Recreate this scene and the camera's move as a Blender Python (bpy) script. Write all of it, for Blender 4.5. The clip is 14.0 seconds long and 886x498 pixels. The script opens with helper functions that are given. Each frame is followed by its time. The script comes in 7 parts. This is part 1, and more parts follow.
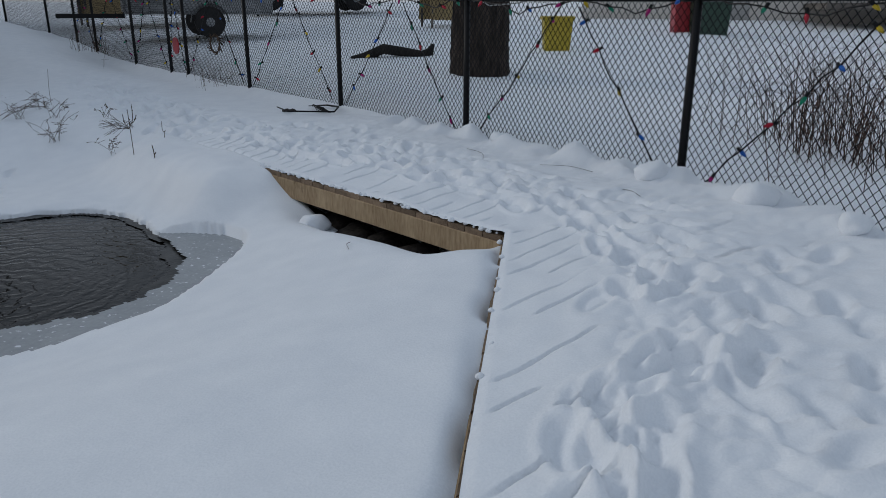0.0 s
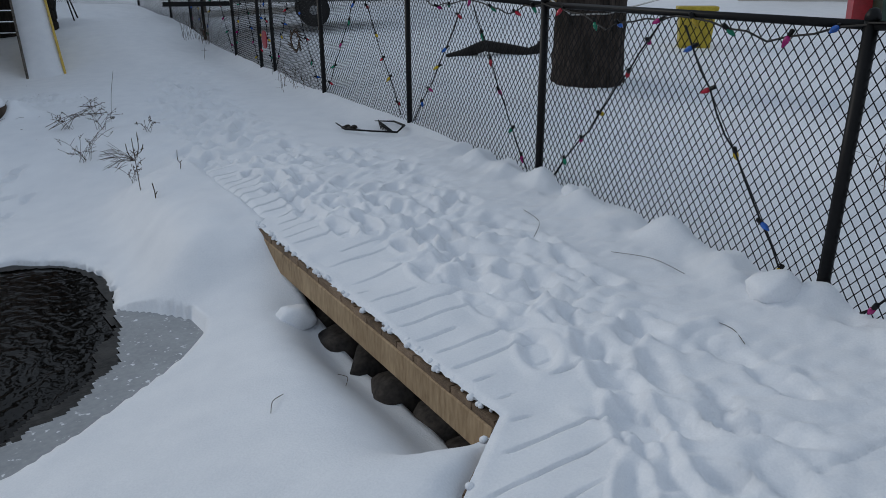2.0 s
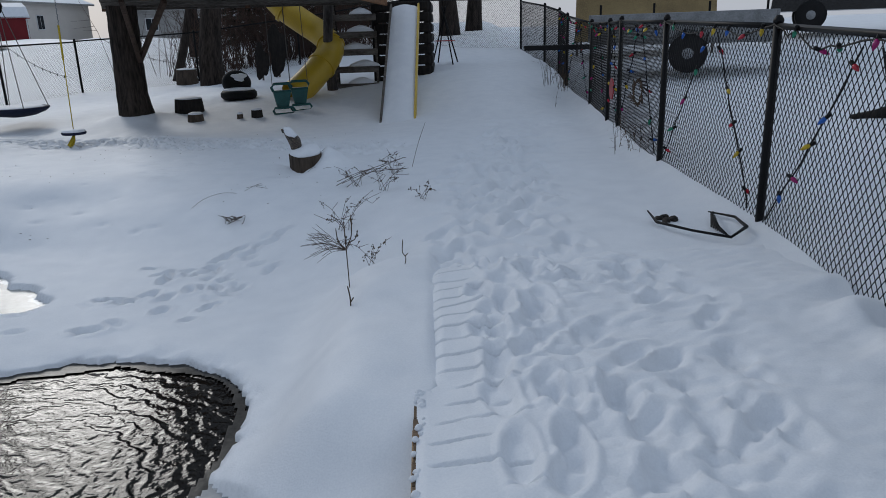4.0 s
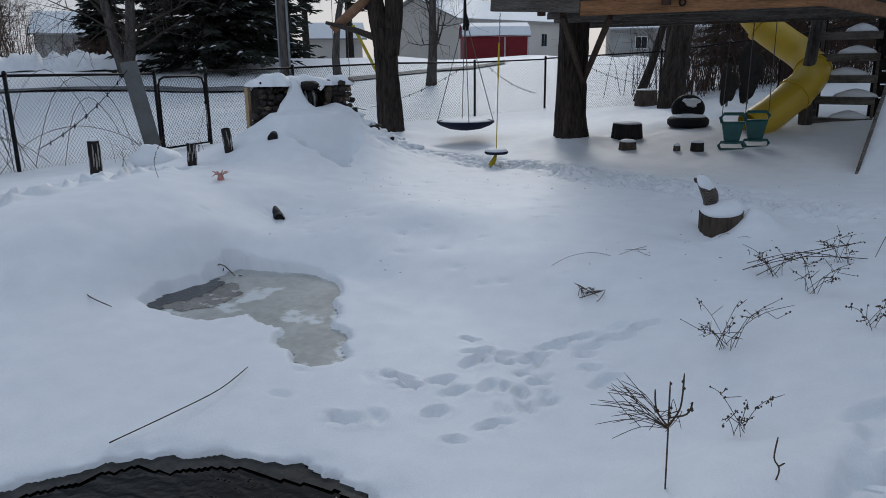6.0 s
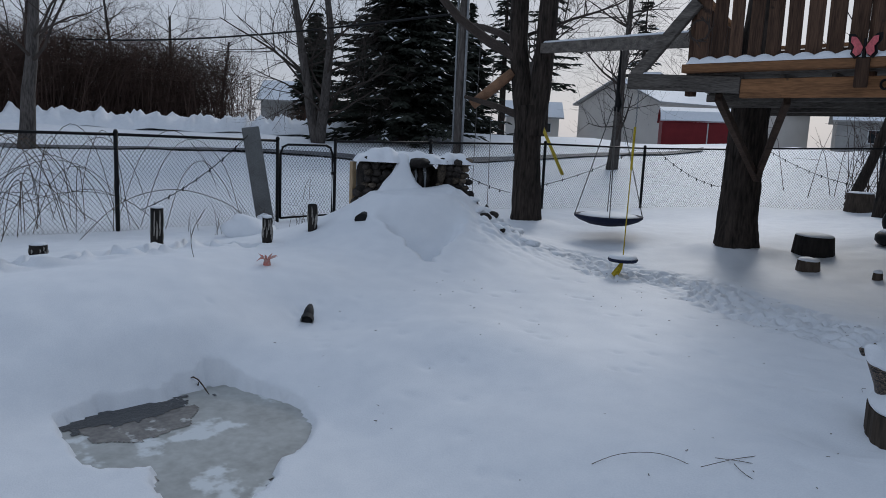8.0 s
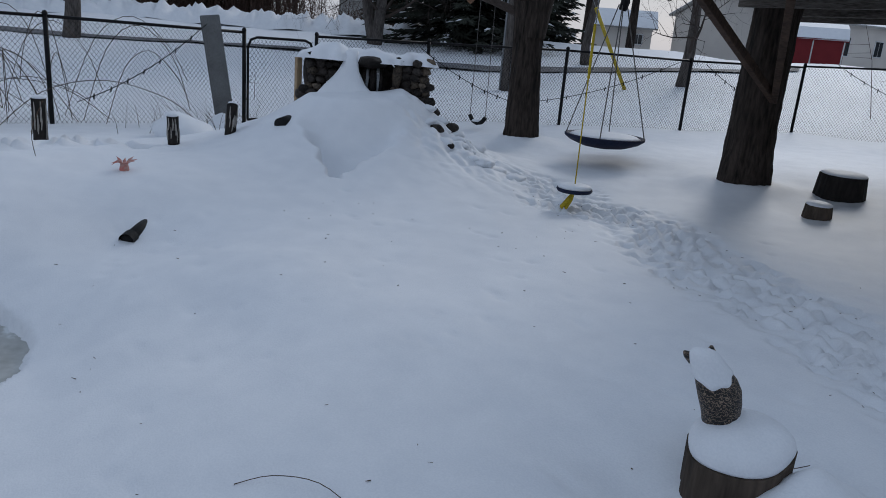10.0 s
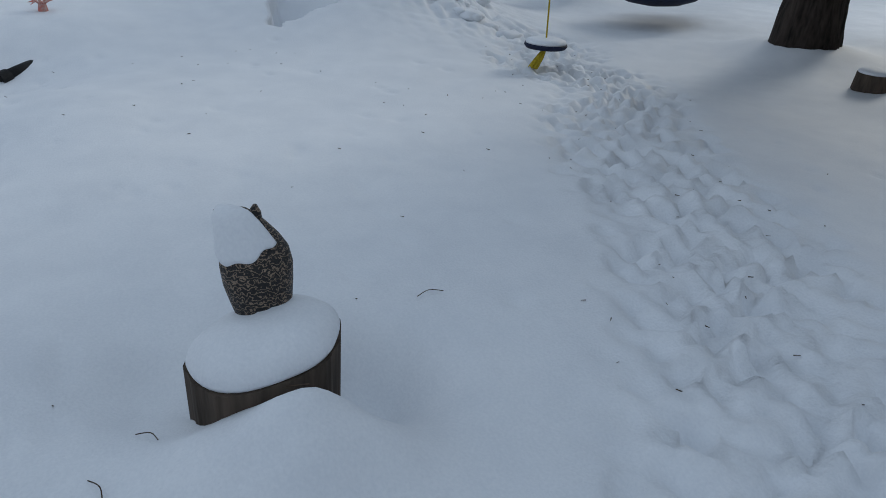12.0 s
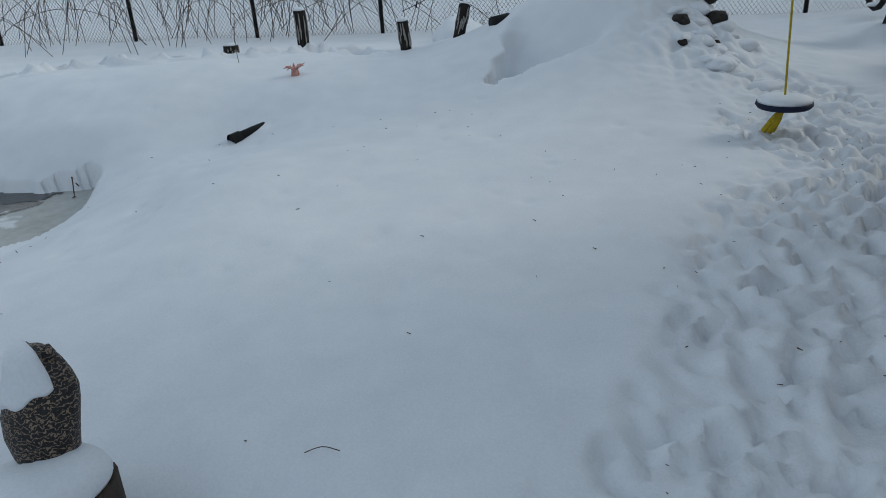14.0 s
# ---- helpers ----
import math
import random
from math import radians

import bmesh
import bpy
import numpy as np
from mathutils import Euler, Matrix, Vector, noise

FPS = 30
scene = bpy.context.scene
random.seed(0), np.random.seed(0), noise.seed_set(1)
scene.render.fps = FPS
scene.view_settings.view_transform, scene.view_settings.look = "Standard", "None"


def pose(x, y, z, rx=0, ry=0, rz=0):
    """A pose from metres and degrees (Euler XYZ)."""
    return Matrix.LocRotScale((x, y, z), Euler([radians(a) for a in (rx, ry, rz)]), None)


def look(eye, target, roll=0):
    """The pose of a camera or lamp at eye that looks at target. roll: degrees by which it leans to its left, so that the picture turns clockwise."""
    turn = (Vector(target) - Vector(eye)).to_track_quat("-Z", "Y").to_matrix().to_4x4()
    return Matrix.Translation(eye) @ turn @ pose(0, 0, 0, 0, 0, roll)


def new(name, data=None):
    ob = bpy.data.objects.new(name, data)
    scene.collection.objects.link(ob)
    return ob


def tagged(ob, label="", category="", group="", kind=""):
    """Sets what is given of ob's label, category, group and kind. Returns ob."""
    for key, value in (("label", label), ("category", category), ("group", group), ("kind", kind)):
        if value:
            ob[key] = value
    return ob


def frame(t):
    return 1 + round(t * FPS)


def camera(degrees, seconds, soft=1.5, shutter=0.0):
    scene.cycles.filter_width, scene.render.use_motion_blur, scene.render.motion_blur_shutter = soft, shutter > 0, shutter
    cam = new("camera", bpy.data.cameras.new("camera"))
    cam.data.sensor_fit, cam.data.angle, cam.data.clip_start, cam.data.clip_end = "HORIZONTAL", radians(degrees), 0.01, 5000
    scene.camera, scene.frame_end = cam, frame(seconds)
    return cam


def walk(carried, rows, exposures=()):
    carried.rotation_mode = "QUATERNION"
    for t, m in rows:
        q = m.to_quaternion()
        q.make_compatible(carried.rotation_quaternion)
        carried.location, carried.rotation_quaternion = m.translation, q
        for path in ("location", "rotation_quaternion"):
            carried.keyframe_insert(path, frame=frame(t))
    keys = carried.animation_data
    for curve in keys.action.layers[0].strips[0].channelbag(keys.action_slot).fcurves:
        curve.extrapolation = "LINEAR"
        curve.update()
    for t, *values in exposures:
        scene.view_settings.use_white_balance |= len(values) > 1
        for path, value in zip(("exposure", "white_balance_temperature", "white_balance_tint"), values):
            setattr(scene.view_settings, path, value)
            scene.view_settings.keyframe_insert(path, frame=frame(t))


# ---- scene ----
cam = camera(62.8, 14.0, soft=0.9)
PATH = [
    (0, (-3.137, -2.182, 1.142), (-1.698, -0.942, 0.518), 0.1),
    (0.5, (-2.811, -2.11, 1.3), (-1.502, -0.825, 0.501), -1.8),
    (1, (-2.408, -1.973, 1.356), (-1.341, -0.479, 0.563), -2.9),
    (1.5, (-2.023, -1.759, 1.365), (-1.092, -0.161, 0.604), -1.9),
    (2, (-1.439, -1.518, 1.4), (-0.295, -0.03, 0.71), -0.4),
    (2.1, (-1.317, -1.358, 1.32), (-0.147, 0.127, 0.666), -0.5),
    (2.2, (-1.184, -1.407, 1.382), (-0.031, 0.096, 0.74), -1.2),
    (4.3, (0.278, 0.408, 1.351), (0.226, 2.322, 0.774), -1.7),
    (4.5, (0.362, 0.583, 1.356), (0.109, 2.475, 0.759), -2.0),
    (5, (0.427, 1.075, 1.324), (-0.178, 2.878, 0.707), -1.6),
    (5.5, (0.504, 1.594, 1.297), (-0.183, 3.378, 0.709), 0.1),
    (6, (0.511, 1.965, 1.372), (-0.436, 3.654, 0.872), -0.7),
    (6.2, (0.468, 2.251, 1.371), (-0.553, 3.925, 0.972), -0.6),
    (6.5, (0.409, 2.469, 1.458), (-0.715, 4.095, 1.16), -0.6),
    (7, (0.455, 2.989, 1.401), (-0.809, 4.517, 1.141), -0.0),
    (7.2, (0.407, 3.216, 1.42), (-0.893, 4.715, 1.166), 0.4),
    (9.3, (0.621, 5.546, 1.419), (-0.871, 6.798, 0.963), 4.9),
    (9.5, (0.64, 5.731, 1.403), (-0.858, 6.966, 0.924), 5.0),
    (10, (0.74, 6.348, 1.388), (-0.772, 7.533, 0.831), 4.8),
    (10.5, (0.932, 6.799, 1.392), (-0.634, 7.863, 0.745), 4.1),
    (11, (0.973, 7.251, 1.347), (-0.685, 8.111, 0.631), 3.7),
    (11.5, (1.093, 7.766, 1.22), (-0.614, 8.434, 0.42), 3.3),
    (12, (1.175, 8.443, 1.121), (-0.46, 9.192, 0.245), 3.6),
    (12.5, (1.221, 8.908, 1.148), (-0.459, 9.345, 0.156), 1.8),
    (13, (1.069, 9.178, 1.142), (-0.699, 9.297, 0.214), 0.0),
    (13.5, (0.919, 9.512, 1.16), (-0.88, 9.506, 0.285), -0.9),
    (14, (0.822, 9.846, 1.238), (-0.998, 9.654, 0.431), -3.6),
]
walk(cam, [(t, look(eye, aim, roll)) for t, eye, aim, roll in PATH],
     ((0.0, -0.12, 6300, 8), (2.0, -0.02, 6320, 8), (4.5, -0.04, 6120, 9), (5.5, 0.03, 6150, 9), (6.0, 0.05, 6170, 9), (7.0, -0.08, 6130, 10), (9.5, -0.06, 5970, 10), (11.0, 0.05, 6130, 9), (12.0, 0.12, 6180, 6), (12.5, 0.17, 6220, 6), (13.0, 0.17, 6230, 5), (14.0, 0.12, 6280, 3)))

# ---- world and sun ----
world = bpy.data.worlds.new("sky")
scene.world = world
world.use_nodes = True
wn, wl = world.node_tree.nodes, world.node_tree.links
bg = wn["Background"]
SUN_AZ, SUN_EL = -25.0, 26.0
sky = wn.new("ShaderNodeTexSky")
sky.sky_type, sky.sun_disc = "NISHITA", False
sky.sun_elevation, sky.sun_rotation = radians(SUN_EL), radians(SUN_AZ)
sky.air_density, sky.dust_density = 1.0, 2.0
# a cloud deck covers most of the blue
wco = wn.new("ShaderNodeTexCoord")
wmap = wn.new("ShaderNodeMapping")
wmap.inputs["Scale"].default_value = (1.0, 1.0, 3.2)
wl.new(wco.outputs["Generated"], wmap.inputs["Vector"])
wno = wn.new("ShaderNodeTexNoise")
wno.inputs["Scale"].default_value, wno.inputs["Detail"].default_value = 2.3, 5
wl.new(wmap.outputs["Vector"], wno.inputs["Vector"])
wra = wn.new("ShaderNodeValToRGB")
wra.color_ramp.elements[0].position, wra.color_ramp.elements[1].position = 0.36, 0.68
wra.color_ramp.elements[0].color = (4.65, 5.6, 6.95, 1)
wra.color_ramp.elements[1].color = (7.6, 8.25, 9.3, 1)
wl.new(wno.outputs["Fac"], wra.inputs["Fac"])
# paler and warmer towards the horizon
wsp = wn.new("ShaderNodeSeparateXYZ")
wl.new(wco.outputs["Generated"], wsp.inputs[0])
wmr = wn.new("ShaderNodeMapRange")
wmr.inputs[1].default_value, wmr.inputs[2].default_value = 0.0, 0.5
wmr.inputs[3].default_value, wmr.inputs[4].default_value = 0.75, 0.0
wl.new(wsp.outputs[2], wmr.inputs[0])
whz = wn.new("ShaderNodeMix")
whz.data_type = "RGBA"
wl.new(wmr.outputs[0], whz.inputs[0])
wl.new(wra.outputs["Color"], whz.inputs[6])
whz.inputs[7].default_value = (7.6, 7.65, 8.15, 1)
wmx = wn.new("ShaderNodeMix")
wmx.data_type = "RGBA"
wmx.inputs[0].default_value = 0.86
wl.new(sky.outputs[0], wmx.inputs[6])
wl.new(whz.outputs[2], wmx.inputs[7])
wl.new(wmx.outputs[2], bg.inputs["Color"])
bg.inputs["Strength"].default_value = 0.0705

sun_data = bpy.data.lights.new("sun", "SUN")
sun_data.energy, sun_data.angle, sun_data.color = 0.8, radians(16), (1.0, 0.95, 0.88)
sun = new("sun", sun_data)
sun.rotation_euler = (radians(90 - SUN_EL), 0, radians(180 - SUN_AZ))


# ---- materials ----
def material(name, base, rough=0.7, metal=0.0, dark=None, scale=6.0, bump=0.2, fine=60.0, stretch=(1, 1, 1), spec=None, spots=None, vary=0.0, depth=0.01):
    """Base colour mixed with a second tone at two scales of noise, with a bump from both."""
    m = bpy.data.materials.new(name)
    m.use_nodes = True
    n, l = m.node_tree.nodes, m.node_tree.links
    b = n["Principled BSDF"]
    b.inputs["Roughness"].default_value, b.inputs["Metallic"].default_value = rough, metal
    b.inputs["Specular IOR Level"].default_value = spec if spec is not None else 0.5 if rough < 0.5 else 0.2
    tc = n.new("ShaderNodeTexCoord")
    mp = n.new("ShaderNodeMapping")
    mp.inputs["Scale"].default_value = stretch
    l.new(tc.outputs["Object"], mp.inputs["Vector"])
    n1 = n.new("ShaderNodeTexNoise")
    n1.inputs["Scale"].default_value, n1.inputs["Detail"].default_value = scale, 6
    l.new(mp.outputs[0], n1.inputs["Vector"])
    n2 = n.new("ShaderNodeTexNoise")
    n2.inputs["Scale"].default_value, n2.inputs["Detail"].default_value = fine, 4
    l.new(mp.outputs[0], n2.inputs["Vector"])
    ad = n.new("ShaderNodeMath")
    ad.operation = "MULTIPLY_ADD"
    ad.inputs[1].default_value = 0.5
    l.new(n2.outputs["Fac"], ad.inputs[0])
    hf = n.new("ShaderNodeMath")
    hf.operation = "MULTIPLY"
    hf.inputs[1].default_value = 0.5
    l.new(n1.outputs["Fac"], hf.inputs[0])
    l.new(hf.outputs[0], ad.inputs[2])
    rp = n.new("ShaderNodeValToRGB")
    rp.color_ramp.elements[0].position, rp.color_ramp.elements[1].position = 0.36, 0.64
    d = dark or tuple(c * 0.55 for c in base)
    rp.color_ramp.elements[0].color, rp.color_ramp.elements[1].color = (*d, 1), (*base, 1)
    l.new(ad.outputs[0], rp.inputs["Fac"])
    col = rp.outputs["Color"]
    if spots:
        sc, tone, cut = spots
        n3 = n.new("ShaderNodeTexNoise")
        n3.inputs["Scale"].default_value = sc
        n3.inputs["Detail"].default_value = 5
        l.new(tc.outputs["Object"], n3.inputs["Vector"])
        r3 = n.new("ShaderNodeValToRGB")
        r3.color_ramp.elements[0].position, r3.color_ramp.elements[1].position = cut, cut + 0.06
        l.new(n3.outputs["Fac"], r3.inputs["Fac"])
        mx = n.new("ShaderNodeMix")
        mx.data_type = "RGBA"
        l.new(r3.outputs["Color"], mx.inputs[0])
        l.new(col, mx.inputs[6])
        mx.inputs[7].default_value = (*tone, 1)
        col = mx.outputs[2]
    if vary:
        oi = n.new("ShaderNodeObjectInfo")
        hv = n.new("ShaderNodeHueSaturation")
        mr = n.new("ShaderNodeMapRange")
        mr.inputs[3].default_value, mr.inputs[4].default_value = 1 - vary, 1 + vary
        l.new(oi.outputs["Random"], mr.inputs[0])
        l.new(mr.outputs[0], hv.inputs["Value"])
        l.new(col, hv.inputs["Color"])
        col = hv.outputs["Color"]
    l.new(col, b.inputs["Base Color"])
    bp = n.new("ShaderNodeBump")
    bp.inputs["Strength"].default_value, bp.inputs["Distance"].default_value = bump, depth
    l.new(ad.outputs[0], bp.inputs["Height"])
    l.new(bp.outputs[0], b.inputs["Normal"])
    return m


SNOW = material("snow", (0.83, 0.85, 0.88), 0.6, dark=(0.75, 0.775, 0.815), scale=5, bump=0.4, fine=110, spec=0.25)
BLACK = material("black_vinyl", (0.006, 0.006, 0.007), 0.5, scale=9, bump=0.1)
BARK = material("bark", (0.062, 0.048, 0.04), 0.95, dark=(0.008, 0.007, 0.006), scale=11, bump=1.0, fine=34, stretch=(1, 1, 0.16), depth=0.04, spec=0.2)
GREYBARK = material("grey_bark", (0.13, 0.115, 0.105), 0.9, dark=(0.04, 0.035, 0.032), scale=7, bump=0.9, fine=26, stretch=(1, 1, 0.2), depth=0.03, spec=0.2)
TWIG = material("twig", (0.075, 0.06, 0.052), 0.9, scale=3, bump=0.2)
BRUSH = material("brush_twigs", (0.095, 0.06, 0.047), 0.9, scale=0.6, bump=0.2)
STALK = material("dry_stalk", (0.10, 0.07, 0.05), 0.9, scale=20, bump=0.3)
NEEDLE = material("needles", (0.055, 0.06, 0.047), 0.85, dark=(0.017, 0.021, 0.016), scale=1.5, bump=0.3)
PLANK = material("weathered_wood", (0.27, 0.19, 0.125), 0.8, dark=(0.12, 0.085, 0.06), scale=4, bump=0.6, fine=40, stretch=(0.6, 5, 5), vary=0.25)
CEDAR = material("cedar_wood", (0.115, 0.066, 0.042), 0.8, dark=(0.035, 0.02, 0.014), scale=4, bump=0.8, fine=26, stretch=(4, 4, 0.3), vary=0.35, spots=(7, (0.03, 0.02, 0.015), 0.66))
CEDARH = material("cedar_beam", (0.3, 0.15, 0.07), 0.8, dark=(0.12, 0.06, 0.03), scale=3, bump=0.8, fine=22, stretch=(0.5, 2, 5), vary=0.12, spots=(5, (0.05, 0.03, 0.02), 0.68))
GREYWOOD = material("grey_wood", (0.19, 0.17, 0.15), 0.85, dark=(0.05, 0.043, 0.038), scale=4, bump=0.8, fine=30, stretch=(0.5, 3, 4), vary=0.25)
FASCIA = material("treated_fascia", (0.42, 0.31, 0.19), 0.7, dark=(0.24, 0.165, 0.095), scale=3, bump=0.5, fine=26, stretch=(2, 2, 0.5), spots=(5, (0.15, 0.10, 0.06), 0.63))
STUMPWOOD = material("stump_wood", (0.105, 0.08, 0.062), 0.9, dark=(0.035, 0.028, 0.022), scale=9, bump=1.0, fine=45, stretch=(1, 1, 0.12))
DARKLOG = material("dark_log", (0.03, 0.026, 0.023), 0.85, dark=(0.01, 0.009, 0.009), scale=8, bump=0.9, fine=30, stretch=(1, 1, 0.3))
SIDING = material("siding", (0.62, 0.58, 0.53), 0.7, dark=(0.54, 0.5, 0.46), scale=0.8, bump=0.1)
DARKSIDE = material("grey_siding", (0.42, 0.41, 0.39), 0.7, scale=0.8, bump=0.1)
REDPAINT = material("red_metal", (0.20, 0.022, 0.026), 0.55, dark=(0.14, 0.014, 0.018), scale=2, bump=0.1)
WHITE = material("white_trim", (0.75, 0.75, 0.75), 0.5, scale=3, bump=0.1)
GLASS = material("dark_pane", (0.03, 0.035, 0.04), 0.08, scale=3, bump=0.02)
STONE = material("stone", (0.17, 0.135, 0.10), 0.8, dark=(0.035, 0.029, 0.025), scale=8, bump=0.8, fine=40, vary=0.4)
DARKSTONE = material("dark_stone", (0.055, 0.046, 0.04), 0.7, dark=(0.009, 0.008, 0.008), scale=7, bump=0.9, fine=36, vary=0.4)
YELLOW = material("yellow_plastic", (0.62, 0.42, 0.03), 0.4, dark=(0.5, 0.33, 0.025), scale=3, bump=0.05)
YROPE = material("yellow_rope", (0.55, 0.42, 0.03), 0.8, dark=(0.33, 0.25, 0.02), scale=40, bump=0.6)
ROPE = material("grey_rope", (0.16, 0.15, 0.14), 0.85, scale=40, bump=0.6)
NAVY = material("navy_fabric", (0.018, 0.024, 0.055), 0.7, scale=20, bump=0.2)
TEAL = material("teal_plastic", (0.01, 0.10, 0.095), 0.4, scale=6, bump=0.05)
RUBBER = material("black_rubber", (0.014, 0.014, 0.015), 0.65, scale=25, bump=0.4)
STEEL = material("galvanised_steel", (0.30, 0.31, 0.32), 0.45, metal=0.7, scale=6, bump=0.1)
DARKCAR = material("black_paint", (0.012, 0.013, 0.015), 0.25, scale=3, bump=0.02)
TARP = material("tan_tarp", (0.33, 0.25, 0.12), 0.8, dark=(0.18, 0.13, 0.07), scale=2, bump=0.4)
PINK = material("pink_paint", (0.70, 0.16, 0.18), 0.5, scale=8, bump=0.1)
ROSEM = material("faded_red_cloth", (0.55, 0.14, 0.11), 0.8, dark=(0.5, 0.4, 0.36), scale=16, bump=0.4)
REDP = material("red_plastic", (0.42, 0.02, 0.03), 0.4, scale=8, bump=0.05)
YELP = material("yellow_bin_plastic", (0.55, 0.42, 0.05), 0.5, scale=8, bump=0.05)
GREENP = material("dark_green_plastic", (0.015, 0.05, 0.03), 0.4, scale=8, bump=0.05)
ROAD = material("slushy_asphalt", (0.20, 0.205, 0.22), 0.7, dark=(0.08, 0.08, 0.085), scale=1.2, bump=0.3)
BULBS = [material("bulb_" + k, c, 0.2, scale=20, bump=0.02) for k, c in
         (("red", (0.45, 0.01, 0.03)), ("blue", (0.02, 0.12, 0.5)), ("green", (0.01, 0.22, 0.12)), ("yellow", (0.6, 0.42, 0.02)), ("magenta", (0.4, 0.01, 0.16)))]


# ---- mesh helpers ----
def mesh(name, verts, faces, mat, smooth=False):
    me = bpy.data.meshes.new(name)
    me.from_pydata([tuple(v) for v in verts], [], faces)
    me.materials.append(mat)
    if smooth:
        me.polygons.foreach_set("use_smooth", [True] * len(me.polygons))
    me.update()
    return me


class Geo:
    """Collects verts and faces of one mesh."""

    def __init__(self):
        self.v, self.f = [], []

    def add(self, verts, faces):
        k = len(self.v)
        self.v += [tuple(p) for p in verts]
        self.f += [tuple(i + k for i in q) for q in faces]
        return self

    def box(self, lo, hi, m=None, bevel=0.0):
        (a, b, c), (d, e, g) = lo, hi
        if bevel:
            k = bevel
            vs, fs = [], []
            for z, i in ((c, k), (c + k, 0), (g - k, 0), (g, k)):
                vs += [(a + i + (k if not i else 0), b + i, z), (d - i - (k if not i else 0), b + i, z), (d - i, b + i + (k if not i else 0), z), (d - i, e - i - (k if not i else 0), z),
                       (d - i - (k if not i else 0), e - i, z), (a + i + (k if not i else 0), e - i, z), (a + i, e - i - (k if not i else 0), z), (a + i, b + i + (k if not i else 0), z)]
            for r in range(3):
                for j in range(8):
                    fs.append((r * 8 + j, r * 8 + (j + 1) % 8, r * 8 + 8 + (j + 1) % 8, r * 8 + 8 + j))
            fs += [tuple(range(7, -1, -1)), tuple(range(24, 32))]
        else:
            vs = [(x, y, z) for z in (c, g) for x, y in ((a, b), (d, b), (d, e), (a, e))]
            fs = [(3, 2, 1, 0), (4, 5, 6, 7), (0, 1, 5, 4), (1, 2, 6, 5), (2, 3, 7, 6), (3, 0, 4, 7)]
        if m is not None:
            vs = [m @ Vector(p) for p in vs]
        return self.add(vs, fs)

    def beam(self, p, q, w, h, up=(0, 0, 1), bevel=0.006):
        """A squared timber from p to q, w wide and h high."""
        p, q = Vector(p), Vector(q)
        x = (q - p)
        ln = x.length
        x.normalize()
        y = Vector(up).cross(x).normalized()
        z = x.cross(y)
        m = Matrix((x, y, z)).transposed().to_4x4()
        m.translation = p
        return self.box((0, -w / 2, -h / 2), (ln, w / 2, h / 2), m, bevel)

    def tube(self, pts, radii, sides=6, caps=True):
        pts = [Vector(p) for p in pts]
        n = len(pts)
        if not isinstance(radii, (list, tuple)):
            radii = [radii] * n
        k = len(self.v)
        ref = Vector((0.31, 0.2, 0.93))
        for i, p in enumerate(pts):
            d = (pts[min(i + 1, n - 1)] - pts[max(i - 1, 0)])
            if d.length < 1e-9:
                d = Vector((0, 0, 1))
            d.normalize()
            a = d.cross(ref)
            if a.length < 0.1:
                a = d.cross(Vector((1, 0, 0)))
            a.normalize()
            b = d.cross(a)
            for j in range(sides):
                t = 2 * math.pi * j / sides
                self.v.append(tuple(p + (a * math.cos(t) + b * math.sin(t)) * radii[i]))
        for i in range(n - 1):
            for j in range(sides):
                j2 = (j + 1) % sides
                self.f.append((k + i * sides + j, k + i * sides + j2, k + (i + 1) * sides + j2, k + (i + 1) * sides + j))
        if caps:
            self.f.append(tuple(k + j for j in reversed(range(sides))))
            self.f.append(tuple(k + (n - 1) * sides + j for j in range(sides)))
        return self

    def lathe(self, profile, at=(0, 0, 0), sides=24, wob=None):
        """Turned shape from (radius, z) pairs; wob(angle, z) scales the radius."""
        k = len(self.v)
        for r, z in profile:
            for j in range(sides):
                t = 2 * math.pi * j / sides
                s = r * (wob(t, z) if wob else 1)
                self.v.append((at[0] + s * math.cos(t), at[1] + s * math.sin(t), at[2] + z))
        for i in range(len(profile) - 1):
            for j in range(sides):
                j2 = (j + 1) % sides
                self.f.append((k + i * sides + j, k + i * sides + j2, k + (i + 1) * sides + j2, k + (i + 1) * sides + j))
        self.f.append(tuple(k + j for j in reversed(range(sides))))
        self.f.append(tuple(k + (len(profile) - 1) * sides + j for j in range(sides)))
        return self

    def obj(self, name, mat, parent=None, label="", smooth=False, at=None):
        ob = new(name, mesh(name, self.v, self.f, mat, smooth))
        if parent is not None:
            ob.parent = parent
        if at is not None:
            ob.matrix_basis = at
        if label:
            ob["label"] = label
        return ob


def thing(name, label, category, at=(0, 0, 0), rz=0.0, group="", kind=""):
    e = new(name)
    e.empty_display_size = 0.1
    e.matrix_basis = pose(*at, 0, 0, rz)
    return tagged(e, label, category, group, kind)


def sstep(a, b, x):
    t = np.clip((x - a) / (b - a), 0, 1)
    return t * t * (3 - 2 * t)


def wave_noise(x, y, size, seed):
    """Smooth pseudo noise in numpy, about -1 to 1."""
    r = np.random.RandomState(seed)
    out = 0
    for i in range(7):
        a, ph = r.uniform(0, 2 * math.pi), r.uniform(0, 6.28)
        f = 2 * math.pi / size * r.uniform(0.6, 1.5)
        out = out + np.sin((x * math.cos(a) + y * math.sin(a)) * f + ph + 1.3 * np.sin((x * math.sin(a) - y * math.cos(a)) * f * 0.7 + ph * 2))
    return out / 3.6


